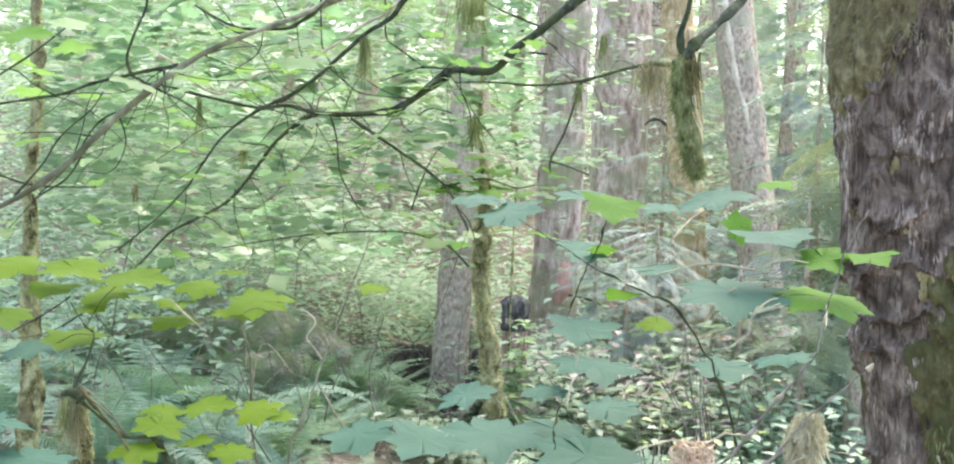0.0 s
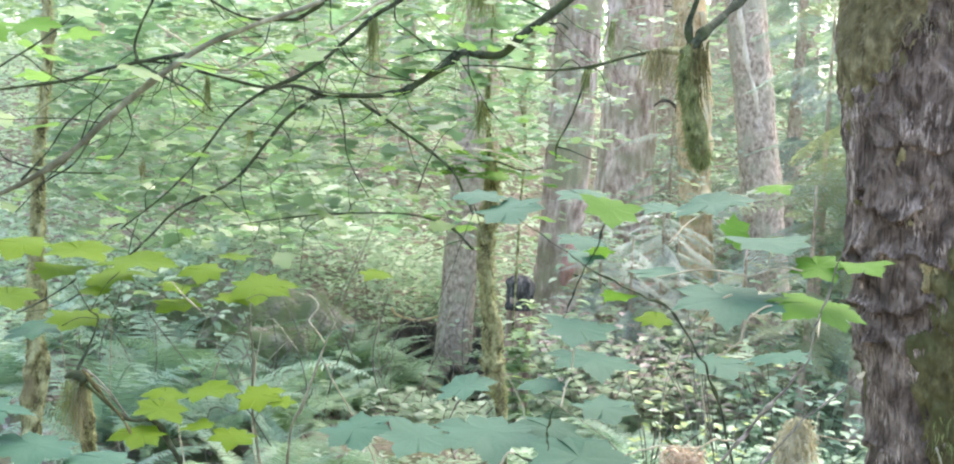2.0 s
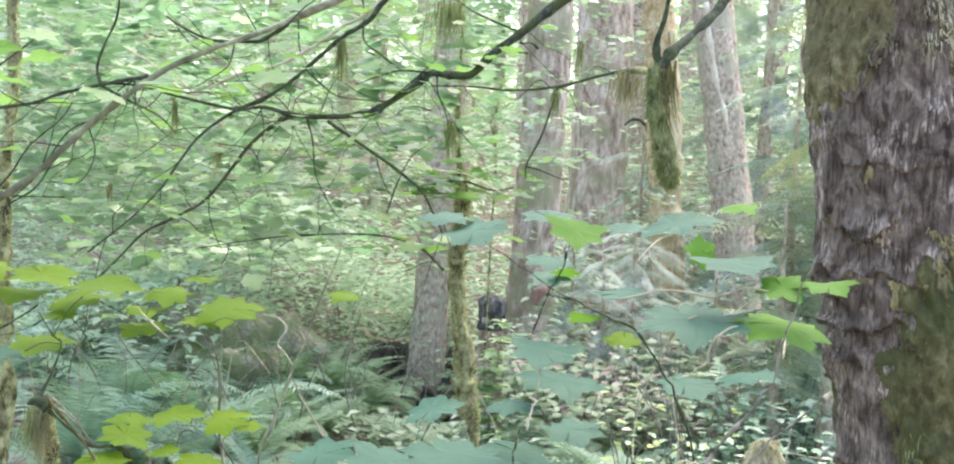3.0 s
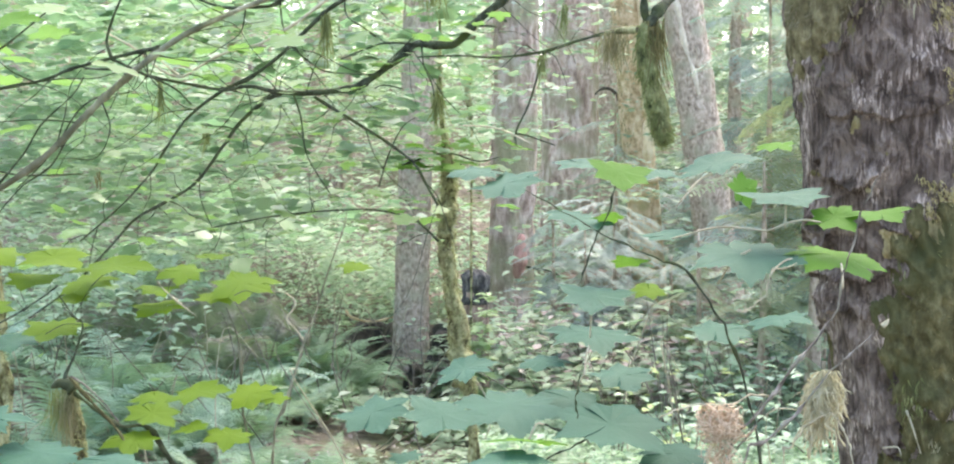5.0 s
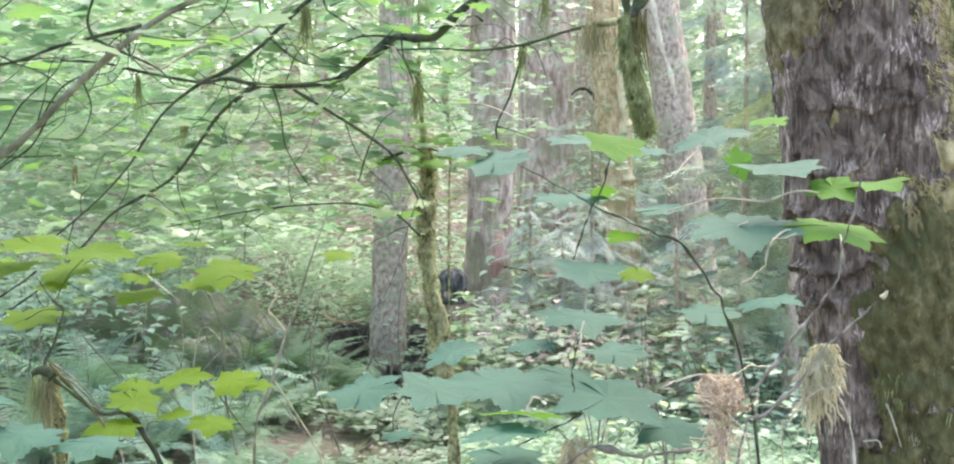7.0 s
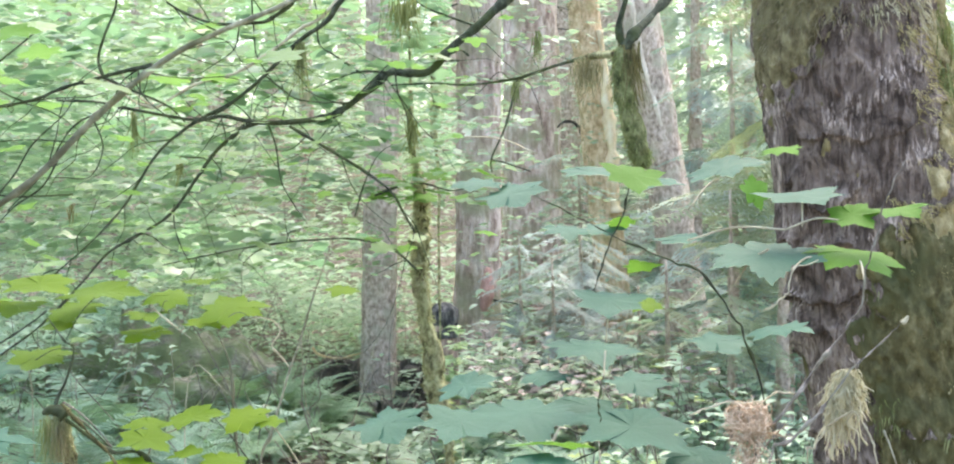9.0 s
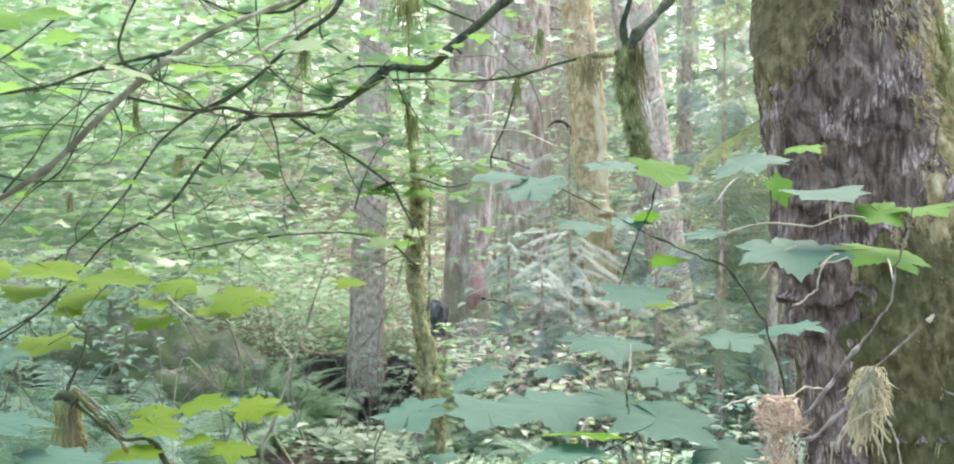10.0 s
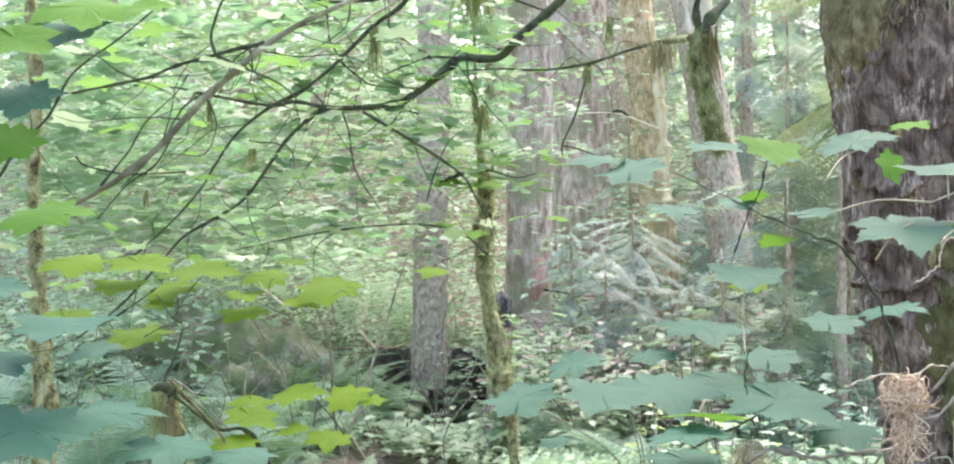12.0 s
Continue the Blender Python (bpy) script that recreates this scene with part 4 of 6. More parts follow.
sub_pts.append(([(-0.190, 3.300, 1.386), (-0.252, 3.300, 1.439), (-0.343, 3.300, 1.465), (-0.451, 3.300, 1.465), (-0.589, 3.300, 1.453), (-0.727, 3.300, 1.429), (-0.835, 3.300, 1.407)], 0.0035, 0.0015))
sub_pts.append(([(-0.539, 3.200, 1.753), (-0.522, 3.200, 1.697), (-0.511, 3.200, 1.615), (-0.481, 3.200, 1.556), (-0.449, 3.200, 1.508)], 0.003, 0.0012))
sub_pts.append(([(-0.545, 3.150, 1.877), (-0.494, 3.150, 1.833), (-0.450, 3.150, 1.807), (-0.361, 3.200, 1.803), (-0.332, 3.200, 1.803)], 0.0025, 0.002))
sub_pts.append(([(-0.258, 3.400, 1.892), (-0.336, 3.400, 1.894), (-0.399, 3.400, 1.875), (-0.462, 3.400, 1.849)], 0.004, 0.0018))
sub_pts.append(([(-0.336, 3.400, 1.894), (-0.399, 3.400, 1.938), (-0.438, 3.400, 1.969), (-0.441, 3.400, 2.039), (-0.453, 3.400, 2.117)], 0.003, 0.0018))
sub_pts.append(([(-0.242, 3.400, 1.891), (-0.236, 3.400, 1.836), (-0.220, 3.500, 1.778), (-0.224, 3.600, 1.684)], 0.003, 0.0015))
sub_pts.append(([(-0.775, 3.200, 1.563), (-0.776, 3.200, 1.511), (-0.761, 3.200, 1.459), (-0.735, 3.200, 1.407)], 0.0025, 0.001))
sub_pts.append(([(-0.574, 3.200, 2.072), (-0.568, 3.200, 1.955), (-0.561, 3.200, 1.914), (-0.524, 3.200, 1.855)], 0.003, 0.0015))
sub_pts.append(([(-0.703, 3.200, 1.637), (-0.694, 3.200, 1.671), (-0.740, 3.200, 1.677), (-0.770, 3.200, 1.682)], 0.002, 0.0015))
sub_pts.append(([(-0.372, 3.360, 1.799), (-0.286, 3.360, 1.880), (-0.242, 3.360, 1.923)], 0.003, 0.001))
sub_pts.append(([(-0.030, 3.420, 2.007), (-0.101, 3.420, 2.034), (-0.164, 3.420, 2.061), (-0.227, 3.420, 2.105)], 0.004, 0.002))
sub_pts.append(([(-0.343, 3.300, 1.524), (-0.320, 3.300, 1.600), (-0.281, 3.300, 1.677), (-0.220, 3.300, 1.715)], 0.0025, 0.001))
sub_pts.append(([(-0.312, 3.150, 2.097), (-0.394, 3.150, 2.008), (-0.445, 3.150, 1.980), (-0.519, 3.150, 1.926), (-0.604, 3.150, 1.877), (-0.695, 3.150, 1.853), (-0.751, 3.150, 1.825), (-0.806, 3.150, 1.796), (-0.856, 3.150, 1.814), (-0.913, 3.150, 1.861), (-0.992, 3.150, 1.906)], 0.006, 0.0025))
sub_pts.append(([(-0.806, 3.150, 1.796), (-0.834, 3.150, 1.817), (-0.870, 3.150, 1.855), (-0.881, 3.150, 1.884)], 0.003, 0.0015))
sub_twigs = []
for k, (pts, r0, r1) in enumerate(sub_pts):
    sub_twigs.append(branch("twig", pts, 0.8 * r0, 0.8 * r1, TWIG_PALE if k >= len(sub_pts) - 2 else TWIG, limb, 7, 8, 0.22, 100 + k, "", 0.3))


def moss_hang(parent, at, n, length, seed, material=MOSS, radius=0.012, width=0.004, label="", down=0.03):
    g = np.random.default_rng(seed)
    r = np.array(at) + g.normal(0, 1, (n, 3)) * (radius, radius, radius * 0.5) - np.c_[np.zeros((n, 2)), g.uniform(0, down, n)]
    v, f = strands(r, length, width, 0.12, seed, 1.0)
    return tagged(part("hanging_moss", mesh_np("hanging_moss", v, f), material, parent, label), kind="stuff")


for k, (q, n, ln, r) in enumerate([((-0.783, 3.300, 1.681), 24, 0.06, 0.004), ((-0.443, 3.100, 1.941), 60, 0.09, 0.006), ((-0.218, 3.400, 2.078), 160, 0.075, 0.02), ((0.069, 3.400, 1.867), 40, 0.05, 0.005), ((0.127, 3.400, 1.993), 40, 0.06, 0.005), ((-0.209, 3.500, 1.778), 60, 0.08, 0.006), ((-0.842, 3.100, 1.784), 30, 0.08, 0.003), ((-1.029, 3.200, 1.568), 26, 0.02, 0.004)]):
    moss_hang(main_branch, q, n, ln, 200 + k, MOSS_DARK if k == 7 else MOSS_GREEN, r)
for k, (on, pts, n, sp) in enumerate([(main_branch, main_pts[9:], 75, 0.2), (main_branch, main_pts[4:10], 20, 0.12), (sub_twigs[0], sub_pts[0][0], 65, 0.2), (sub_twigs[1], sub_pts[1][0][2:], 80, 0.22), (sub_twigs[6], sub_pts[6][0], 30, 0.1), (sub_twigs[7], sub_pts[7][0], 10, 0.1), (sub_twigs[5], sub_pts[5][0], 12, 0.08), (sub_twigs[2], sub_pts[2][0], 8, 0.06)]):
    leaves_along(on, pts, n, 0.06, 300 + k, sp)

branch("twig", SAPLING_SPRAY, 0.004, 0.002, TWIG, sapling, 6, 6, 0.2, 345)
leaves_along(sapling, SAPLING_SPRAY, 34, 0.085, 346, 0.06, meshes_in(MID, LEAF_GREEN))

# The moss-hung limb that droops in front of the pale tree.
droop = thing("maple_limb", "drooping maple limb thickly hung with green moss", "branch")
droop_pts = [(1.033, 4.080, 2.450), (0.542, 3.300, 2.148), (0.438, 3.150, 2.043), (0.375, 3.050, 1.977), (0.324, 2.950, 1.924), (0.299, 2.950, 1.880), (0.298, 2.950, 1.818), (0.314, 2.950, 1.750), (0.327, 2.950, 1.698), (0.336, 2.950, 1.667), (0.342, 2.950, 1.648), (0.346, 2.950, 1.634)]
branch("branch", droop_pts[:6], 0, 0, TWIG, droop, 12, 8, 0.25, 51, "", 0.4, [0.025, 0.013, 0.0105, 0.0095, 0.0095, 0.011])
mv, mf = tube(droop_pts[4:], 0, 0, 30, 22, 0.3, 58, 0.0, [0.009, 0.015, 0.019, 0.022, 0.023, 0.021, 0.013, 0.004], 38.0)
part("mossy_limb", mesh_np("mossy_limb", mv, mf), MOSSY_GREEN, droop, "limb cloaked in grey-green moss")
branch("twig", [(0.303, 2.950, 1.886), (0.281, 3.100, 1.898), (0.265, 3.300, 1.914), (0.237, 3.400, 1.917)], 0.011, 0.007, MOSSY, droop, 8, 6, 0.3, 52, "mossy side twig")
branch("twig", [(0.303, 2.950, 1.893), (0.294, 2.950, 1.947), (0.310, 2.950, 2.008), (0.321, 2.950, 2.089)], 0.008, 0.004, TWIG, droop, 7, 6, 0.3, 53)
c = smooth_path(droop_pts[5:-1], 30)
gg = np.random.default_rng(54)
n = 2600
i = gg.integers(0, len(c), n)
e = gg.normal(0, 1, (n, 3))
e /= np.linalg.norm(e, axis=1, keepdims=True)
v, f = strands(c[i] + e * 0.019 * gg.uniform(0.6, 1.1, (n, 1)), 0.018, 0.0035, 0.3, 55, 0.9, e * 0.5)
tagged(part("moss", mesh_np("moss", v, f), MOSS_GREEN, droop, "dark green hanging moss"), kind="stuff")
moss_hang(droop, (0.315, 2.950, 1.907), 150, 0.1, 56, MOSS_DARK, 0.01)
moss_hang(droop, (0.246, 3.300, 1.908), 160, 0.05, 57, MOSS, 0.02)

# The smoother limb nearer the walker.
near_limb = thing("maple_limb", "smooth grey-brown maple limb slanting overhead close by", "branch")
near_pts = [(0.928, 4.080, 3.100), (0.117, 2.200, 2.136), (-0.0995, 1.4990, 1.8693), (-0.2033, 1.4260, 1.8026), (-0.2315, 1.4170, 1.7883), (-0.2722, 1.4170, 1.7727), (-0.3169, 1.4170, 1.7532), (-0.3498, 1.4170, 1.7336), (-0.3775, 1.4170, 1.7127), (-0.4135, 1.4090, 1.6803), (-0.4361, 1.4010, 1.6559), (-0.4676, 1.3930, 1.6220), (-0.5038, 1.3850, 1.5930), (-0.5396, 1.3770, 1.5713), (-0.5717, 1.3770, 1.5585)]
near_branch = branch("branch", near_pts, 0, 0, TWIG_GREY, near_limb, 14, 8, 0.12, 61, "smooth grey branch", 0.25, [0.02, 0.014, 0.006, 0.0027, 0.0027, 0.0028, 0.003, 0.0032, 0.0034, 0.0037, 0.0037, 0.0035, 0.0032, 0.0028, 0.0022])
near_sub = []
near_sub.append(([(-0.3531, 1.4170, 1.7349), (-0.3826, 1.4170, 1.7297), (-0.4089, 1.4170, 1.7232), (-0.4483, 1.4170, 1.7134), (-0.4812, 1.4170, 1.7010), (-0.5174, 1.4170, 1.6938), (-0.5667, 1.4170, 1.6853)], 0.0042, 0.0022))
near_sub.append(([(-0.4062, 1.4170, 1.7238), (-0.4113, 1.4170, 1.7428), (-0.4031, 1.4170, 1.7701), (-0.3910, 1.4170, 1.7987), (-0.3880, 1.4170, 1.8351)], 0.003, 0.002))
near_sub.append(([(-0.4062, 1.4170, 1.7232), (-0.3730, 1.4170, 1.7075), (-0.3384, 1.4170, 1.6918), (-0.3189, 1.4170, 1.6735)], 0.003, 0.0012))
near_sub.append(([(-0.2000, 1.4260, 1.8007), (-0.2265, 1.4260, 1.7830), (-0.2430, 1.4260, 1.7797), (-0.2858, 1.4260, 1.7797), (-0.3186, 1.4260, 1.7921), (-0.3382, 1.4260, 1.8039)], 0.004, 0.002))
near_sub.append(([(-0.4037, 1.4090, 1.6881), (-0.4398, 1.4090, 1.6685), (-0.4730, 1.4090, 1.6197), (-0.5127, 1.4090, 1.5805)], 0.002, 0.001))
near_sub.append(([(-0.4506, 1.4010, 1.6390), (-0.4705, 1.4010, 1.6066), (-0.5033, 1.4010, 1.5838), (-0.5363, 1.4010, 1.5481)], 0.002, 0.001))
near_sub.append(([(-0.4406, 1.4090, 1.5975), (-0.4733, 1.4090, 1.5962), (-0.5125, 1.4090, 1.5968), (-0.5516, 1.4090, 1.6066), (-0.5613, 1.4090, 1.6164)], 0.0015, 0.002))
near_sub.append(([(-0.5361, 1.4122, 1.5838), (-0.5048, 1.4122, 1.6197), (-0.4837, 1.4122, 1.6523), (-0.4494, 1.4122, 1.6833), (-0.4356, 1.4122, 1.7040)], 0.002, 0.0012))
near_sub.append(([(-0.6000, 1.2992, 1.5950), (-0.5803, 1.2992, 1.6252), (-0.5483, 1.2992, 1.6551), (-0.5222, 1.2992, 1.6971), (-0.4718, 1.2992, 1.7324), (-0.4341, 1.2992, 1.7617)], 0.003, 0.0015))
near_sub.append(([(-0.3682, 1.4170, 1.7310), (-0.3645, 1.4170, 1.7049), (-0.3530, 1.4170, 1.7375)], 0.0015, 0.001))
near_twigs = []
for k, (pts, r0, r1) in enumerate(near_sub):
    near_twigs.append(branch("twig", pts, 0.55 * r0, 0.55 * r1, TWIG, near_limb, 7, 8, 0.2, 160 + k))
leaves_along(near_twigs[0], near_sub[0][0], 12, 0.05, 330, 0.1)
leaves_along(near_twigs[1], near_sub[1][0], 10, 0.05, 331, 0.1)


def fine_twigs(parent, points, n, length, r, seed, material=TWIG):
    """Thin crooked shoots off a branch, most of them drooping or level."""
    g = np.random.default_rng(seed)
    c = smooth_path(points, 12)
    for k in range(n):
        q = c[g.integers(len(c))]
        d = g.normal(0, 1, 3) * (1, 0.6, 0.8) - (0, 0, 0.25)
        d /= np.linalg.norm(d)
        ln = length * g.uniform(0.4, 1.2)
        pts = [q]
        for s in range(4):
            d = d + g.normal(0, 0.3, 3)
            d /= np.linalg.norm(d)
            pts.append(pts[-1] + d * ln / 4)
        branch("twig", pts, r * g.uniform(0.6, 1.2), r * 0.4, material, parent, 5, 5, 0.15, seed + k, "", 0.2)


for k, (on, pts, n) in enumerate([(main_branch, main_pts[8:], 22), (sub_twigs[0], sub_pts[0][0], 14), (sub_twigs[1], sub_pts[1][0][2:], 16), (sub_twigs[6], sub_pts[6][0], 8), (sub_twigs[5], sub_pts[5][0], 6), (main_branch, main_pts[3:9], 8), (sub_twigs[2], sub_pts[2][0], 5)]):
    fine_twigs(on, pts, n, 0.28, 0.0014, 900 + 40 * k)
for k, (on, pts, n) in enumerate([(near_branch, near_pts[4:], 12), (near_twigs[0], near_sub[0][0], 10), (near_twigs[3], near_sub[3][0], 5)]):
    fine_twigs(on, pts, n, 0.16, 0.0008, 1300 + 40 * k)


# ---- the young maples close to the walker ----
def stalk(parent, a, b, r=0.0009, material=None):
    a, b = np.array(a, float), np.array(b, float)
    mid = (a + b) / 2 + (0, 0, 0.006)
    branch("leaf_stalk", [a, mid, b], r, r * 0.8, material or TWIG_PALE, parent, 5, 4, 0.05, 1, "", 0.0)


def near_leaf(parent, centre, width, heading, tip, sway, pool, k):
    return part("leaf", pool[k % len(pool)], None, parent, m=leaf_pose(centre, width, heading, tip, sway))


right_maple = thing("young_maple", "young maple, broad lobed leaves with sky sheen and through-light in their colours", "sapling")
right_twigs = []
right_twigs.append(([(0.3034, 1.1500, 0.3227), (0.2781, 1.1200, 1.0716), (0.2502, 1.1000, 1.3429), (0.2324, 1.0800, 1.4288), (0.2164, 1.0600, 1.4717), (0.2024, 1.0500, 1.4950), (0.1788, 1.0500, 1.5269), (0.1543, 1.0500, 1.5376), (0.1323, 1.0500, 1.5474), (0.1078, 1.0500, 1.5591), (0.0875, 1.0700, 1.5703), (0.0490, 1.1000, 1.5909)], [0.008, 0.006, 0.003, 0.0018, 0.0018, 0.0019, 0.0018, 0.0016, 0.0014, 0.0012, 0.0008, 0.0006], TWIG))
right_twigs.append(([(0.1083, 1.0500, 1.5591), (0.1175, 1.0500, 1.5757), (0.1223, 1.0500, 1.5962)], [0.0013, 0.0013, 0.0012], TWIG))
right_twigs.append(([(0.1078, 1.0500, 1.5581), (0.1006, 1.0500, 1.5366), (0.0928, 1.0500, 1.5151)], [0.0011, 0.001, 0.0008], TWIG))
right_twigs.append(([(0.2740, 1.0000, 0.4389), (0.2088, 0.9700, 1.1424), (0.1962, 0.9500, 1.3555), (0.1982, 0.9300, 1.4111), (0.2174, 0.9200, 1.4412), (0.2428, 0.9200, 1.4749), (0.2606, 0.9200, 1.4973), (0.2716, 0.9200, 1.5123), (0.2722, 0.9200, 1.5316), (0.2805, 0.9200, 1.5573), (0.2878, 0.9200, 1.5873), (0.3012, 0.9200, 1.6128)], [0.008, 0.006, 0.0032, 0.0022, 0.002, 0.0019, 0.0018, 0.0015, 0.0012, 0.0009, 0.0008, 0.0007], TWIG_BROWN))
right_twigs.append(([(0.2237, 0.9200, 1.4507), (0.2085, 0.9100, 1.4536), (0.1937, 0.9000, 1.4481), (0.1749, 0.8900, 1.4518), (0.1583, 0.8900, 1.4472), (0.1438, 0.8900, 1.4414)], [0.0016, 0.0016, 0.0015, 0.0013, 0.0012, 0.0008], TWIG_PALE))
right_twigs.append(([(0.1770, 0.8900, 1.4518), (0.1695, 0.8900, 1.4589), (0.1636, 0.8900, 1.4664)], [0.0012, 0.0012, 0.0011], TWIG))
right_twigs.append(([(0.3228, 0.9900, 1.4941), (0.3096, 0.9900, 1.4825), (0.2936, 0.9900, 1.4672), (0.2808, 0.9900, 1.4561), (0.2590, 0.9800, 1.4318), (0.2339, 0.9700, 1.4089), (0.2146, 0.9600, 1.3991), (0.2043, 0.9600, 1.3302)], [0.0009, 0.0012, 0.0014, 0.0016, 0.002, 0.0022, 0.0024, 0.003], TWIG_BROWN))
right_twigs.append(([(0.2563, 0.9800, 1.2315), (0.2457, 0.9800, 1.3801), (0.2524, 0.9800, 1.4032), (0.2660, 0.9800, 1.4194), (0.2819, 0.9800, 1.4263), (0.2913, 0.9800, 1.4078), (0.2984, 0.9800, 1.3848), (0.3065, 0.9800, 1.2781)], [0.002, 0.0014, 0.0012, 0.0011, 0.0011, 0.0011, 0.0013, 0.002], TWIG_PALE))
right_twigs.append(([(0.2478, 0.9500, 1.5427), (0.2302, 0.9500, 1.5360), (0.2259, 0.9500, 1.5205), (0.2172, 0.9500, 1.5117), (0.2083, 0.9500, 1.5063)], [0.0008, 0.0009, 0.0011, 0.0009, 0.0007], TWIG_PALE))
right_twigs.append(([(0.0892, 0.9500, 1.4271), (0.0882, 0.9500, 1.4427), (0.0922, 0.9500, 1.4606)], [0.001, 0.001, 0.0009], TWIG))
right_twigs.append(([(0.1737, 0.9232, 1.1055), (0.1153, 0.9232, 1.3236), (0.0817, 0.9232, 1.3712), (0.1009, 0.9232, 1.3927), (0.1283, 0.9232, 1.3873), (0.1554, 0.9132, 1.3923), (0.1818, 0.9032, 1.3985), (0.1962, 0.9032, 1.4131), (0.2125, 0.9032, 1.4338)], [0.007, 0.005, 0.003, 0.0026, 0.0026, 0.0024, 0.0022, 0.0018, 0.0012], TWIG_BROWN))
right_twigs.append(([(0.0648, 0.9500, 1.4227), (0.0781, 0.9500, 1.4173), (0.0959, 0.9500, 1.4137), (0.0782, 0.9500, 1.4025), (0.0604, 0.9500, 1.3936), (0.0338, 0.9500, 1.3824)], [0.0012, 0.0013, 0.0013, 0.0013, 0.0014, 0.0015], TWIG))
for k, (pts, radii, mat) in enumerate(right_twigs):
    bent = smooth_path(pts, 4)
    bent[1:-1] += np.random.default_rng(520 + k).normal(0, 0.0006, (len(bent) - 2, 3))
    branch("stem" if k in (0, 3) else "twig", bent, 0, 0, mat, right_maple, 8, 3, 0.5, 500 + k, "", 0.8, [0.42 * r for r in radii])
# bud at the twig's end
bud_v, bud_f = tube([(0.3201, 0.9900, 1.4913), (0.3232, 0.9900, 1.4945), (0.3246, 0.9900, 1.4969)], 0.002, 0.0008, 8, 4, 0.3, 9)
part("bud", mesh_np("bud", bud_v, bud_f), TWIG_PALE, right_maple)

# centre, width, heading, tip to the walker, sideways tilt, leaf colour
right_leaves = []
right_leaves.append(((-0.0740, 1.0500, 1.4070), 128, 200, 15, -4, "t"))
right_leaves.append(((-0.0160, 0.9800, 1.4220), 132, 160, 14, 3, "t"))
right_leaves.append(((0.0390, 1.0300, 1.4180), 160, 190, 14, -3, "t"))
right_leaves.append(((0.0860, 1.0600, 1.4180), 115, 150, 12, 4, "t"))
right_leaves.append(((0.1120, 0.9500, 1.4190), 185, 170, 13, 2, "t"))
right_leaves.append(((-0.0210, 1.4380, 1.3770), 96, 185, 15, -8, "t"))
right_leaves.append(((0.0650, 1.4460, 1.3860), 88, 170, 9, 2, "t"))
right_leaves.append(((0.1330, 1.1000, 1.4310), 112, 200, 11, 5, "t"))
right_leaves.append(((0.1046, 1.0500, 1.5053), 120, 170, 15, 0, "t"))
right_leaves.append(((0.1230, 1.4700, 1.4140), 134, 190, 8, 0, "t"))
right_leaves.append(((0.1626, 0.9500, 1.3994), 120, 180, 10, -4, "t"))
right_leaves.append(((0.0520, 0.9000, 1.4210), 120, 30, -14, 4, "g"))
right_leaves.append(((0.0380, 0.8600, 1.4150), 140, 180, 0, 0, "t"))
right_leaves.append(((-0.0036, 1.2800, 1.6013), 95, 170, 13, 5, "t"))
right_leaves.append(((0.0313, 1.2500, 1.5896), 120, 200, 17, -6, "t"))
right_leaves.append(((0.1257, 1.0500, 1.6049), 100, 180, 26, 8, "g"))
right_leaves.append(((0.1000, 1.5610, 1.5440), 76, 180, 13, 0, "t"))
right_leaves.append(((0.1180, 1.1000, 1.5684), 50, 90, -26, 0, "g"))
right_leaves.append(((0.1007, 1.2000, 1.6095), 90, 180, 12, 0, "t"))
right_leaves.append(((0.2165, 1.1500, 1.6102), 130, 180, 12, -8, "t"))
right_leaves.append(((0.2714, 1.2000, 1.6273), 70, 100, 15, -10, "g"))
right_leaves.append(((0.2328, 1.1000, 1.5888), 60, 200, 60, 30, "g"))
right_leaves.append(((0.2528, 1.0200, 1.5882), 135, 190, 8, -3, "t"))
right_leaves.append(((0.2222, 1.0000, 1.5434), 170, 170, 13, -6, "t"))
right_leaves.append(((0.2901, 1.0000, 1.5425), 158, 200, 11, 4, "g"))
right_leaves.append(((0.2838, 1.0000, 1.5713), 85, 150, 25, -10, "g"))
right_leaves.append(((0.3139, 1.0000, 1.5759), 105, 90, 9, -8, "g"))
right_leaves.append(((0.3250, 1.4750, 1.4310), 105, 120, 8, -10, "t"))
right_leaves.append(((0.2630, 1.4610, 1.4190), 120, 200, 8, 6, "t"))
right_leaves.append(((0.1361, 1.1000, 1.5300), 60, 30, -23, 0, "g"))
right_leaves.append(((0.1666, 1.1000, 1.5541), 90, 30, 6, 0, "t"))
right_leaves.append(((0.1907, 1.6000, 1.4512), 60, 80, 16, 0, "l"))
right_leaves.append(((0.0404, 0.9000, 1.3896), 130, 180, 4, 0, "t"))
right_leaves.append(((0.1785, 1.3000, 1.6001), 80, 30, 12, 0, "t"))
right_leaves.append(((0.1070, 1.1000, 1.5620), 76, 200, 12, 4, "t"))
right_leaves.append(((-0.0490, 1.0500, 1.3730), 60, 170, 8, 0, "t"))
for k, (q, w, h, tip, sway, kind) in enumerate(right_leaves):
    pool = {"t": NEAR_TEAL, "g": NEAR_GREEN, "l": NEAR_LIME}[kind]
    d = q[1]
    near_leaf(right_maple, q, w * d / 2154 * 1.08, h, tip, sway, pool, k)
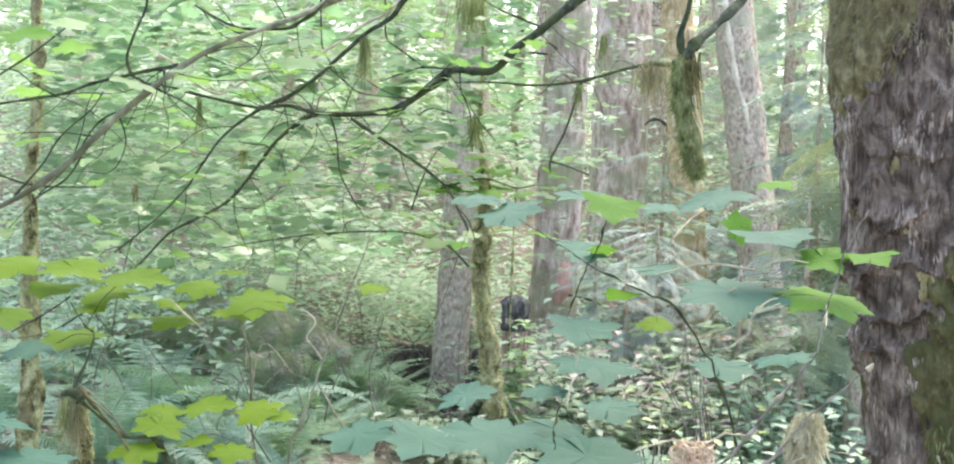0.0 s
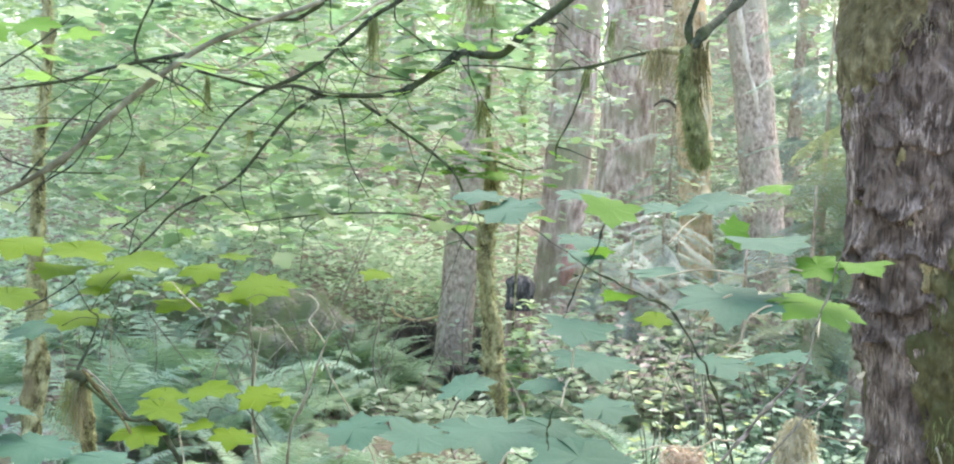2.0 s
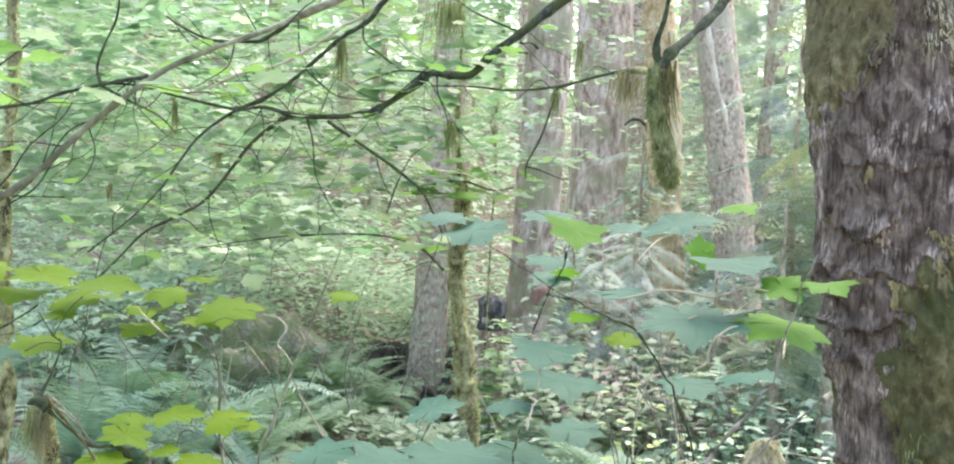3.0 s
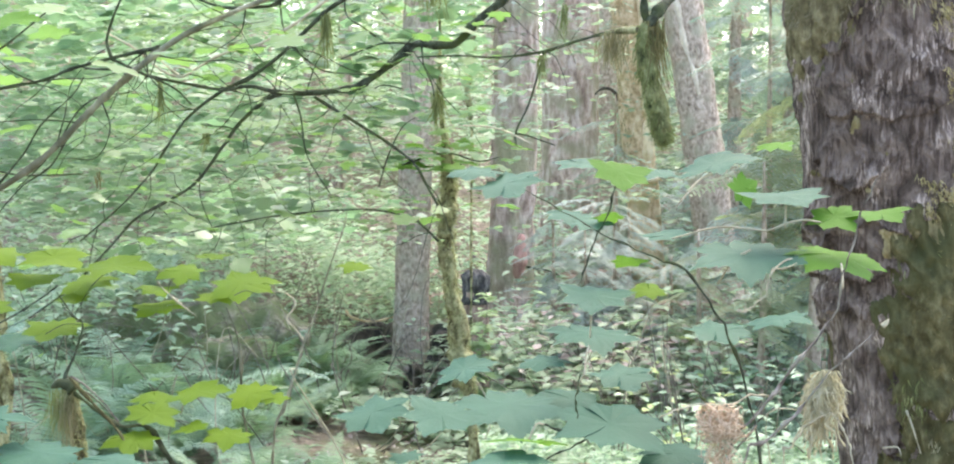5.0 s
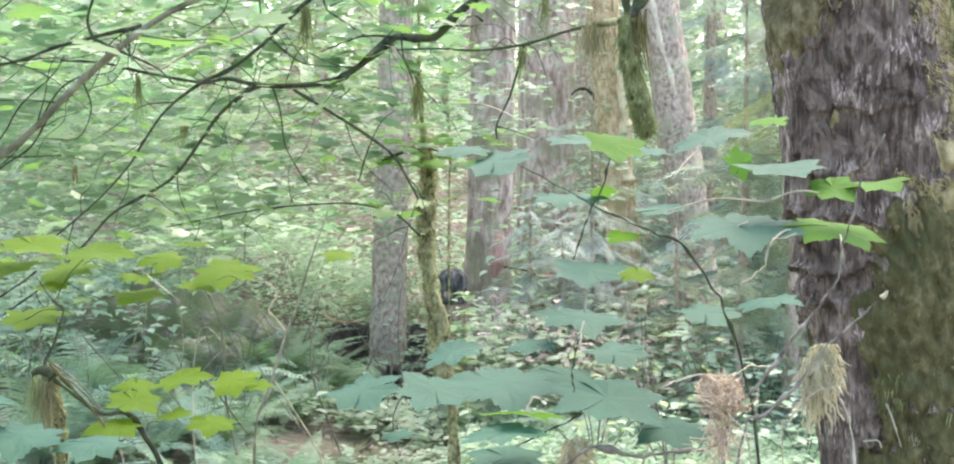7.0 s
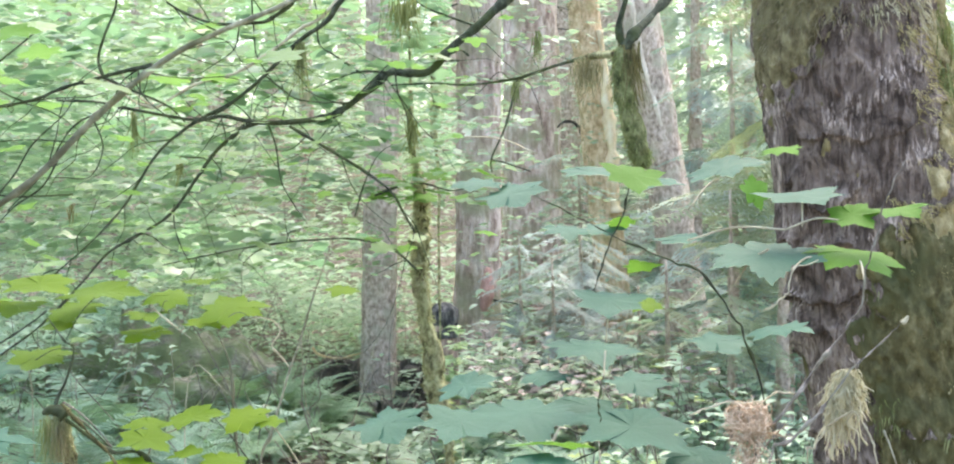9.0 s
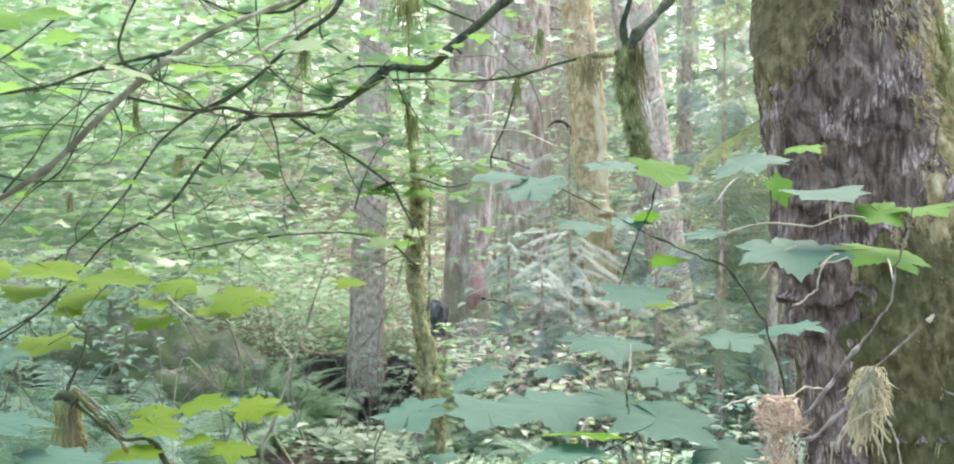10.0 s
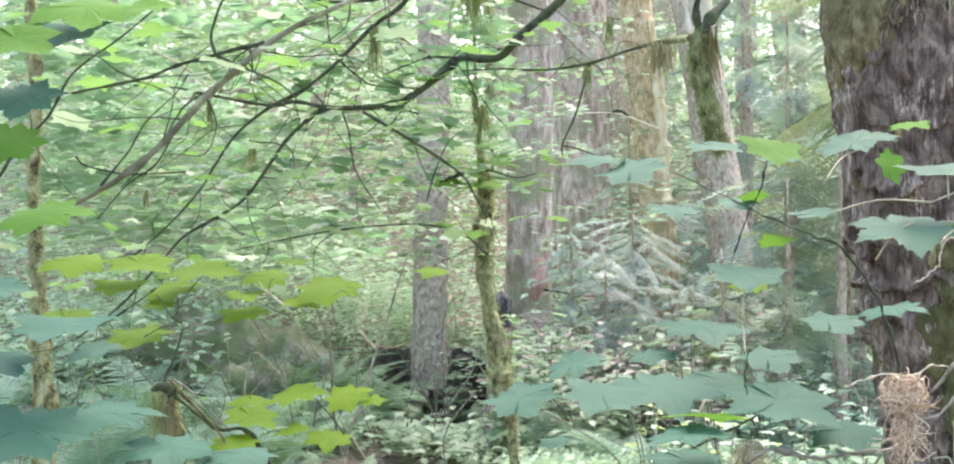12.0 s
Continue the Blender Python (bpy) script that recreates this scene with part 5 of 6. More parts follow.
for a, b in [((0.2166, 1.1500, 1.6054), (0.1767, 1.1000, 1.5771)), ((0.2528, 1.0200, 1.5859), (0.2481, 1.0000, 1.5652)), ((0.2838, 1.0000, 1.5676), (0.2351, 1.0000, 1.5629)), ((0.2351, 1.0000, 1.5629), (0.1656, 1.0300, 1.5546)), ((0.2222, 1.0000, 1.5480), (0.2018, 1.0300, 1.5186)), ((0.2632, 1.0000, 1.5387), (0.2328, 0.9700, 1.5342)),
             ((0.1046, 1.0500, 1.5024), (0.1023, 1.0500, 1.4729)), ((0.1018, 1.0500, 1.4656), (0.0961, 1.0000, 1.4509)), ((0.2902, 1.0000, 1.5387), (0.2811, 0.9500, 1.5250)), ((0.0537, 0.9500, 1.4110), (0.0648, 0.9500, 1.4227)), ((-0.0145, 1.3000, 1.6482), (0.0556, 1.2500, 1.6290))]:
    stalk(right_maple, a, b)


# ---- clumps of dry moss caught on the twigs ----
def clump(label, top, width, height, n, material, seed, second=None, tails=6, lean=0.0):
    """A drape of fine moss hung from a twig: a lumpy core, hanging threads and ragged tails."""
    g = np.random.default_rng(seed)
    top = np.array(top, float)
    ob = thing("moss_clump", label, "moss", top)
    line = [(lean * t * height, 0, -t * height * 0.8) for t in (0.03, 0.2, 0.45, 0.7, 1.0)]
    v, f = tube(line, 0, 0, 16, 8, 0.7, seed, 0.0, [0.04 * width, 0.16 * width, 0.24 * width, 0.15 * width, 0.03 * width], 160.0)
    part("core", mesh_np("core", v, f), material, ob)
    t = g.uniform(0, 1, n) ** 1.2 * 0.8
    r = width * 0.5 * np.interp(t, (0, 0.15, 0.4, 0.75), (0.45, 0.85, 0.95, 0.6)) * np.sqrt(g.uniform(0.02, 1, n))
    a = g.uniform(0, 2 * np.pi, n)
    lump = 0.35 + 1.15 * vnoise(np.c_[np.cos(a), np.sin(a), 3 * t], 2.6, seed)
    p = np.c_[np.cos(a) * r * lump + lean * t * height, np.sin(a) * r * lump * 0.7, -t * height * lump]
    for k, mat in enumerate((material, second or material)):
        pick = (t > 0.4) == bool(k)
        q = p[pick]
        e = q * (1, 1, 0) / (np.abs(q[:, :2]).max() + 1e-9) * 0.12
        v, f = strands(q, height * 0.15, 0.0013, 0.4, seed + k, 0.9, e, 4)
        tagged(part("threads", mesh_np("threads", v, f), mat, ob), kind="stuff")
    for k in range(tails):
        x = g.uniform(-0.4, 0.4) * width
        z = -height * g.uniform(0.35, 0.85)
        pts = [(x * 0.6 + lean * height * 0.5, g.normal(0, 0.1) * width, z + 0.2 * height)]
        for m in range(3):
            pts.append((pts[-1][0] + g.normal(0, 0.09) * width + 0.1 * x, pts[-1][1], pts[-1][2] - height * g.uniform(0.12, 0.24)))
        branch("tail", pts, width * 0.04, width * 0.014, second or material, ob, 6, 5, 0.7, seed + k)
    return ob


def tangle(label, centre, radius, n, material, lower, seed, width):
    """A loose nest of curled threads on a twig, trailing a few threads below."""
    g = np.random.default_rng(seed)
    ob = thing("moss_nest", label, "moss", centre)
    for name, count, mat, drop in (("curled_threads", n, material, 0.0), ("trailing_threads", n // 2, lower, 1.0)):
        pieces = []
        for k in range(count):
            a, t = g.uniform(0, 2 * np.pi), g.uniform(0, 1)
            r = radius * math.sqrt(g.uniform(0.05, 1)) * (1 - 0.5 * drop)
            r *= 1 if drop else 0.35 + 0.75 * math.sin(math.pi * (0.12 + 0.8 * t))
            p = np.array([math.cos(a) * r, math.sin(a) * r * 0.7, radius * (0.75 - 1.5 * t) - drop * radius * g.uniform(0.4, 2.2)])
            d = np.array([-math.sin(a), math.cos(a), g.normal(0, 0.4)]) * (1 - drop) + np.array([g.normal(0, 0.3), g.normal(0, 0.3), -1.2 * drop])
            pts = [p]
            for s in range(5):
                d = d / np.linalg.norm(d) + g.normal(0, 0.45, 3) - pts[-1] * (0.5 * (1 - drop) / radius) - (0, 0, 0.12)
                pts.append(pts[-1] + d / np.linalg.norm(d) * radius * g.uniform(0.15, 0.4))
            pieces.append(tube(pts, width * g.uniform(0.6, 1.3), width * 0.5, 4, 3, 0.1, k))
        tagged(part(name, mesh_np(name, *joined(pieces)), mat, ob), kind="stuff")
    return ob


tangle("dry orange-brown nest of tangled moss draped on a twig", (0.1846, 0.8900, 1.4380), 0.0165, 210, STRAW, STRAW, 71, 0.0004)
clump("pale yellow-green lichen hanging in a clump from a twig", (0.2817, 1.0000, 1.4556), 0.0345, 0.0600, 1500, MOSS_PALE, 72, None, 18, -0.15)
clump("small pale green clump of hanging lichen on a twig", (0.0930, 0.9532, 1.3930), 0.0309, 0.0397, 900, MOSS_PALE, 73, None, 5)

moss_hang(post, (-0.4940, 1.5000, 1.3400), 150, 0.04, 281, MOSS, 0.006, 0.0012, "pale moss hanging below the knot", 0.035)
moss_hang(post, (-0.5060, 1.5000, 1.3430), 90, 0.035, 282, MOSS_GREEN, 0.006, 0.0012, "", 0.03)
branch("mossy_shoot", [(-0.4870, 1.4900, 1.3580), (-0.4760, 1.4900, 1.3440), (-0.4550, 1.4900, 1.3220), (-0.4310, 1.4900, 1.2950), (-0.4210, 1.4900, 1.2760)], 0.002, 0.0012, MOSS_MAT, post, 8, 8, 0.5, 283, "", 0.4)
branch("mossy_shoot", [(-0.4820, 1.4800, 1.3610), (-0.4640, 1.4800, 1.3490), (-0.4450, 1.4800, 1.3310), (-0.4270, 1.4800, 1.3080)], 0.0011, 0.0008, TWIG_BROWN, post, 6, 8, 0.3, 284, "", 0.3)

# ---- the young maple with yellow-green leaves ----
left_maple = thing("young_maple", "young maple with thin yellow-green lobed leaves in level sprays", "sapling")
left_twigs = []
left_twigs.append(([(-0.428, 2.300, -0.268), (-0.408, 2.250, 0.861), (-0.393, 2.200, 1.122), (-0.374, 2.200, 1.181), (-0.355, 2.200, 1.241), (-0.338, 2.200, 1.295), (-0.322, 2.200, 1.334), (-0.303, 2.200, 1.395), (-0.284, 2.200, 1.449), (-0.268, 2.200, 1.493), (-0.264, 2.200, 1.518)], [0.008, 0.005, 0.0036, 0.0034, 0.0032, 0.003, 0.0026, 0.0022, 0.0018, 0.0015, 0.0007], TWIG_GREY))
left_twigs.append(([(-0.338, 2.200, 1.295), (-0.355, 2.200, 1.318), (-0.368, 2.200, 1.334), (-0.353, 2.200, 1.359), (-0.368, 2.200, 1.377), (-0.398, 2.200, 1.383)], [0.002, 0.0018, 0.0016, 0.0016, 0.0014, 0.001], TWIG_PALE))
left_twigs.append(([(-0.3174, 1.7000, 1.2026), (-0.3320, 1.7000, 1.2827), (-0.3331, 1.7000, 1.3465), (-0.3392, 1.7000, 1.3823), (-0.3516, 1.7000, 1.4141)], [0.0024, 0.002, 0.002, 0.0016, 0.001], TWIG_GREY))
left_twigs.append(([(-0.3037, 1.7000, 1.2306), (-0.3352, 1.7000, 1.2747), (-0.3486, 1.7000, 1.2906), (-0.3643, 1.7000, 1.3082)], [0.0018, 0.0014, 0.0012, 0.001], TWIG))
left_twigs.append(([(-0.3702, 1.6000, 0.3007), (-0.3666, 1.5800, 1.0810), (-0.4015, 1.5500, 1.2705), (-0.4398, 1.5200, 1.2948), (-0.4722, 1.5000, 1.3270), (-0.4964, 1.5000, 1.3517), (-0.4842, 1.5000, 1.3834), (-0.4740, 1.5000, 1.4185), (-0.4850, 1.5000, 1.4290), (-0.5042, 1.5000, 1.4570)], [0.009, 0.006, 0.0036, 0.0034, 0.0032, 0.0036, 0.0022, 0.0017, 0.0013, 0.0009], TWIG))
left_twigs.append(([(-0.4944, 1.5000, 1.3482), (-0.4651, 1.5000, 1.3341), (-0.4433, 1.5200, 1.3020)], [0.002, 0.0018, 0.0015], TWIG_GREY))
left_twigs.append(([(-0.5760, 1.5000, 1.4185), (-0.5478, 1.5000, 1.4339), (-0.5197, 1.5000, 1.4521), (-0.5041, 1.5000, 1.4640)], [0.0022, 0.0022, 0.002, 0.0018], TWIG))
left_twigs.append(([(-0.3382, 1.5000, 1.4290), (-0.3605, 1.5000, 1.4465), (-0.3764, 1.5000, 1.4605), (-0.3833, 1.5000, 1.4689)], [0.0008, 0.0012, 0.0012, 0.0008], TWIG_PALE))
for k, (pts, radii, mat) in enumerate(left_twigs):
    branch("stem" if k in (0, 4) else "twig", pts, 0, 0, mat, left_maple, 8, 8, 0.4, 540 + k, "", 0.6, [{0: 0.62, 1: 0.6, 2: 0.65, 4: 0.6}.get(k, 0.5) * r for r in radii])
left_leaves = []
left_leaves.append(((-0.4199, 1.5800, 1.3177), 70, 100, 4, 0, "l"))
left_leaves.append(((-0.4047, 1.5300, 1.3043), 90, 180, 15, 5, "l"))
left_leaves.append(((-0.3630, 1.5800, 1.3214), 95, 170, 12, -5, "l"))
left_leaves.append(((-0.2981, 1.6000, 1.3149), 85, 200, 22, 0, "l"))
left_leaves.append(((-0.2720, 1.6000, 1.3126), 55, 100, 13, -6, "l"))
left_leaves.append(((-0.3569, 1.5300, 1.2906), 65, 120, 5, -6, "l"))
left_leaves.append(((-0.3105, 1.5300, 1.2798), 75, 180, 13, 0, "l"))
left_leaves.append(((-0.4139, 1.4900, 1.2833), 90, 180, 10, 0, "l"))
left_leaves.append(((-0.5902, 1.7100, 1.4761), 115, 180, 13, 0, "l"))
left_leaves.append(((-0.5228, 1.7500, 1.4618), 120, 170, 12, 3, "l"))
left_leaves.append(((-0.5636, 1.7700, 1.4371), 95, 190, 16, 0, "l"))
left_leaves.append(((-0.6139, 1.7700, 1.3742), 105, 180, 14, 6, "l"))
left_leaves.append(((-0.6200, 1.7100, 1.4490), 90, 180, 12, 0, "l"))
left_leaves.append(((-0.5778, 1.7500, 1.4209), 60, 90, 9, 0, "l"))
left_leaves.append(((-0.4348, 1.7900, 1.4519), 75, 180, 18, 0, "l"))
left_leaves.append(((-0.4692, 1.7700, 1.4057), 85, 100, 9, 0, "l"))
left_leaves.append(((-0.4689, 1.7700, 1.4313), 80, 100, 8, 0, "l"))
left_leaves.append(((-0.3517, 1.7900, 1.4319), 115, 190, 20, 6, "l"))
left_leaves.append(((-0.3935, 1.7900, 1.4168), 70, 120, 11, 8, "l"))
left_leaves.append(((-0.4167, 1.8900, 1.4683), 60, 30, 7, 0, "l"))
left_leaves.append(((-0.224, 2.010, 1.441), 55, 150, 10, 0, "l"))
left_leaves.append(((-0.6713, 1.7100, 1.4809), 110, 180, 13, 0, "l"))
left_leaves.append(((-0.7207, 1.7700, 1.3982), 110, 160, 11, 0, "l"))
left_leaves.append(((-0.6719, 1.7700, 1.3526), 100, 200, 10, 0, "t"))
left_leaves.append(((-0.4482, 1.0032, 1.5611), 150, 170, 22, 0, "g"))
left_leaves.append(((-0.4573, 1.0032, 1.6522), 120, 180, 34, 8, "t"))
left_leaves.append(((-0.4405, 1.0532, 1.7087), 130, 170, 25, -6, "t"))
left_leaves.append(((-0.4680, 1.0032, 1.6195), 110, 160, 36, 0, "g"))
left_leaves.append(((-0.4224, 1.0532, 1.7278), 160, 190, 22, 0, "g"))
left_leaves.append(((-0.4631, 1.0032, 1.6968), 140, 180, 30, 0, "g"))
left_leaves.append(((-0.3928, 1.1032, 1.7334), 90, 180, 24, 0, "g"))
left_leaves.append(((-0.4396, 1.1032, 1.3867), 180, 180, 8, 4, "t"))
left_leaves.append(((-0.4887, 1.0532, 1.3813), 190, 160, 25, 10, "t"))
left_leaves.append(((-0.4743, 1.1032, 1.4658), 170, 180, 7, 0, "t"))
left_leaves.append(((-0.3769, 1.1032, 1.3584), 140, 190, 10, 0, "t"))
left_leaves.append(((-0.3138, 1.1032, 1.3517), 110, 170, 6, 0, "t"))
left_leaves.append(((-0.5286, 1.1032, 1.4322), 120, 170, 13, 0, "t"))
left_leaves.append(((-0.5318, 1.1032, 1.4952), 110, 170, 16, 0, "t"))
for k, (q, w, h, tip, sway, kind) in enumerate(left_leaves):
    pool = {"t": NEAR_TEAL, "g": NEAR_GREEN, "l": NEAR_LIME}[kind]
    near_leaf(left_maple, q, w * q[1] / 2154 * 1.08, h, tip, sway, pool, k + 3)
for a, b in [((-0.4421, 1.4800, 1.4797), (-0.4836, 1.5000, 1.4290)), ((-0.5188, 1.5000, 1.4072), (-0.4740, 1.5000, 1.4185)), ((-0.4364, 1.6500, 1.2796), (-0.3880, 1.6800, 1.2508)), ((-0.3906, 1.7000, 1.2970), (-0.3486, 1.7000, 1.2906)), ((-0.3165, 1.7200, 1.2870), (-0.3322, 1.7000, 1.2547)), ((-0.3693, 1.5200, 1.4714), (-0.3729, 1.5000, 1.4570)), ((-0.2987, 1.5200, 1.4516), (-0.2989, 1.6500, 1.4373))]:
    stalk(left_maple, a, b, 0.0006, TWIG)
knot_v, knot_f = tube([(-0.5126, 1.5000, 1.3447), (-0.5028, 1.5000, 1.3503), (-0.4930, 1.5000, 1.3482), (-0.4847, 1.5000, 1.3411)], 0.004, 0.004, 14, 6, 0.9, 77, 0.5, [0.003, 0.0062, 0.0055, 0.003])
part("knot", mesh_np("knot", knot_v, knot_f), TWIG, left_maple, "swollen dark knot")


# ---- ferns ----
def frond(length, seed, arch=0.9, pairs=24):
    """One arching fern frond along +x."""
    g = np.random.default_rng(seed)
    s = np.linspace(0, 1, 14)
    ang = 1.15 - arch * 1.9 * s
    dx = np.cumsum(np.cos(ang)) / 14 * length
    dz = np.cumsum(np.sin(ang)) / 14 * length
    spine = np.c_[dx, 0 * s, dz]
    pieces = [tube(spine, 0.004, 0.0015, 4, 1, 0.0, seed)]
    for k in range(pairs):
        u = 0.12 + 0.86 * k / (pairs - 1)
        p = np.array([np.interp(u, s, spine[:, i]) for i in range(3)])
        q = np.array([np.interp(min(u + 0.05, 1), s, spine[:, i]) for i in range(3)])
        t = (q - p) / (np.linalg.norm(q - p) + 1e-9)
        ln = (length * 0.16 * math.sin(math.pi * min(1, 0.16 + 0.84 * u) ** 0.8) + 0.006) * g.uniform(0.75, 1.1)
        for side in (-1, 1):
            d = np.array([0, side, 0]) + t * 0.25 + np.array([0, 0, -0.12 + g.normal(0, 0.08)])
            d /= np.linalg.norm(d)
            w = t * length * 0.0085 * g.uniform(0.7, 1.2)
            mid = p + d * ln * 0.5 + np.array([0, 0, 0.05 * ln])
            v = np.array([p - w * 0.6, p + w * 0.6, mid + w, p + d * ln, mid - w])
            pieces.append((v, np.array([(0, 1, 2), (0, 2, 4), (4, 2, 3)])))
    return mesh_np("frond", *joined(pieces))


FRONDS = [frond(0.8, 80 + k, (0.75, 0.9, 1.05, 0.6)[k], 36) for k in range(4)]
for me in FRONDS:
    me.materials.append(FERN)


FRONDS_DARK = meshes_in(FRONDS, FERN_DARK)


def fern(at, size, n, seed, label="sword fern with arching blue-green fronds on the forest floor", pool=FRONDS):
    ob = thing("fern", label, "fern", at, "ferns on the floor")
    g = np.random.default_rng(seed)
    for k in range(n):
        s = size * g.uniform(0.75, 1.15)
        part("frond", pool[g.integers(4)], None, ob, m=pose(0, 0, 0, g.normal(0, 8), g.normal(0, 10), 360 * k / n + g.normal(0, 12)) @ Matrix.Scale(s, 4))
    return ob


for k, (x, y, size) in enumerate([(-2.4, 6.6, 1.15), (-2.0, 6.9, 0.9), (-1.55, 7.0, 0.7), (-2.6, 8.2, 0.9), (-1.75, 10.7, 0.9), (-1.65, 9.6, 0.65), (-1.9, 8.6, 0.8), (-1.15, 6.2, 0.6), (-0.9, 5.4, 0.6), (-1.25, 5.7, 0.5), (-1.3, 5.6, 0.7), (-1.45, 9.9, 0.75), (-1.75, 10.3, 0.8), (-1.95, 10.5, 0.7), (-0.35, 10.9, 1.0), (0.4, 6.8, 0.7), (1.5, 8.4, 0.9), (2.3, 9.3, 1.0), (-3.4, 7.6, 1.2), (-3.0, 10.2, 1.0), (1.0, 10.0, 0.8), (-0.1, 7.8, 0.7), (1.9, 6.8, 0.8), (-2.0, 5.6, 0.8), (-1.5, 8.6, 0.6), (-1.6, 8.9, 0.7), (-2.25, 8.8, 0.6), (-1.85, 9.2, 0.8)]):
    z = float(ground_z([x], [y])[0])
    # Ferns at these spots take the fronds darkened for the hollow's shade.
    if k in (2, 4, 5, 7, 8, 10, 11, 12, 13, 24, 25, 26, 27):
        fern((x, y, z), size, 19, 600 + k, "dark green sword fern, coloured darker still for the hollow's shade", FRONDS_DARK)
    else:
        fern((x, y, z), size, 19, 600 + k)
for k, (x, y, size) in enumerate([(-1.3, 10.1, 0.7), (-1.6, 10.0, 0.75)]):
    fern((x, y, float(ground_z([x], [y])[0])), size, 20, 640 + k, "dark green sword fern before the hollow, its shade in the frond colour", FRONDS_DARK)

g = np.random.default_rng(660)
for k in range(52):
    y = g.uniform(6.4, 10.4) if k < 34 else g.uniform(8.0, 9.4)
    x = y * (g.uniform(-0.37, -0.15) if k < 34 else g.uniform(-0.32, -0.15))
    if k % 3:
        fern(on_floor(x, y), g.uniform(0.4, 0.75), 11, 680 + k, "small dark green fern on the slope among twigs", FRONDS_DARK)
    else:
        fern(on_floor(x, y), g.uniform(0.5, 0.85), 10, 680 + k, "small pale blue-green fern on the slope among twigs")

for k, (x, y, size) in enumerate([(-3.0, 9.1, 1.1), (-2.65, 9.0, 1.0), (-2.3, 9.15, 1.15), (-1.95, 9.0, 1.05), (-1.65, 9.2, 1.1), (-1.35, 9.35, 0.95), (-2.1, 9.9, 0.9)]):
    fern(on_floor(x, y), size, 17, 740 + k, "green sword fern before the rotting log", FRONDS_DARK if k % 3 else FRONDS)
for x, y, size, n in [(-2.55, 7.9, 1.35, 8), (-2.1, 7.8, 1.25, 8)]:
    fern(on_floor(x, y), size, n, 750 + n + int(10 * size), "tall sword fern with long silvery drooping fronds")
# White highlights on fronds are put in as a paler frond colour.
FRONDS_PALE = meshes_in(FRONDS, HEMLOCK_PALE)
for k, (x, y) in enumerate([(-0.63, 9.90), (-0.55, 9.60)]):
    fern(on_floor(x, y), 0.62, 12, 760 + k, "fern at the foot of the far tree, highlights in its pale colour", FRONDS_PALE)


# ---- fallen wood and roots ----
def log(label, points, radii, material, seed):
    v, f = tube(points, 0, 0, 36, 22, 0.35, seed, 0.15, radii, 9.0)
    ob = part("fallen_log", mesh_np("fallen_log", v, f), material)
    return tagged(ob, label, "log")


log("rotting brown log with moss lying across the hollow", [on_floor(-3.6, 9.6, 0.28), on_floor(-2.6, 9.4, 0.3), on_floor(-2.0, 9.5, 0.26), on_floor(-1.6, 9.7, 0.14)], [0.28, 0.32, 0.27, 0.12], DEADWOOD, 81)
log("short broken log among ferns", [on_floor(-2.6, 8.9, 0.2), on_floor(-2.1, 9.0, 0.25), on_floor(-1.75, 9.2, 0.2)], [0.16, 0.19, 0.14], DEADWOOD, 82)
log("fallen mossy trunk half hidden by ground cover", [on_floor(0.2, 8.8, 0.1), on_floor(1.2, 9.2, 0.14), on_floor(2.6, 9.0, 0.12)], [0.1, 0.12, 0.1], DEADWOOD, 83)
log("low brown log on the bank behind the ferns", [on_floor(0.4, 12.6, 0.25), on_floor(1.4, 12.8, 0.3), on_floor(2.4, 12.2, 0.2)], [0.26, 0.3, 0.22], DEADWOOD, 84)
def stump(label, x, y, height, r, seed, material, top=None):
    """A broken stump with a ragged top."""
    z = float(ground_z([x], [y])[0])
    ob = thing("stump", label, "stump", (x, y, z))
    me, skin = trunk_mesh("wood", (0, 0, -0.1), (0.02, 0, height - 0.08), r, r * 0.85, 40, 60, r * 0.12, seed, 0.4, 0.2, 20.0)
    part("wood", me, material, ob)
    v, f = tube([(0.02, 0, height - 0.16), (0.02, 0, height - 0.07), (0.02, 0, height + 0.01), (0.02, 0, height + 0.05), (0.02, 0, height + 0.06)], 0, 0, 24, 6, 0.3, seed + 1, 0.0, [r * 0.98, r * 1.06, r * 1.04, r * 0.6, r * 0.15], 18.0)
    part("rotten_top", mesh_np("rotten_top", v, f), top or material, ob)
    return ob


stump("rotten stump beside a mossy sapling, its top near-black for a dark hole", -0.35, 8.2, 0.98, 0.088, 1400, STUMP_WOOD, HOLE_DARK)
stump("broad red-brown rotting stump on the bank", 0.5, 11.6, 0.8, 0.24, 1410, STUMP_WOOD)
stump("low red-brown stump half hidden by leaves", 0.95, 12.6, 1.1, 0.16, 1420, STUMP_WOOD)
stump("broken brown stump below the pale tree", 1.05, 10.0, 0.75, 0.1, 1430, STUMP_WOOD)


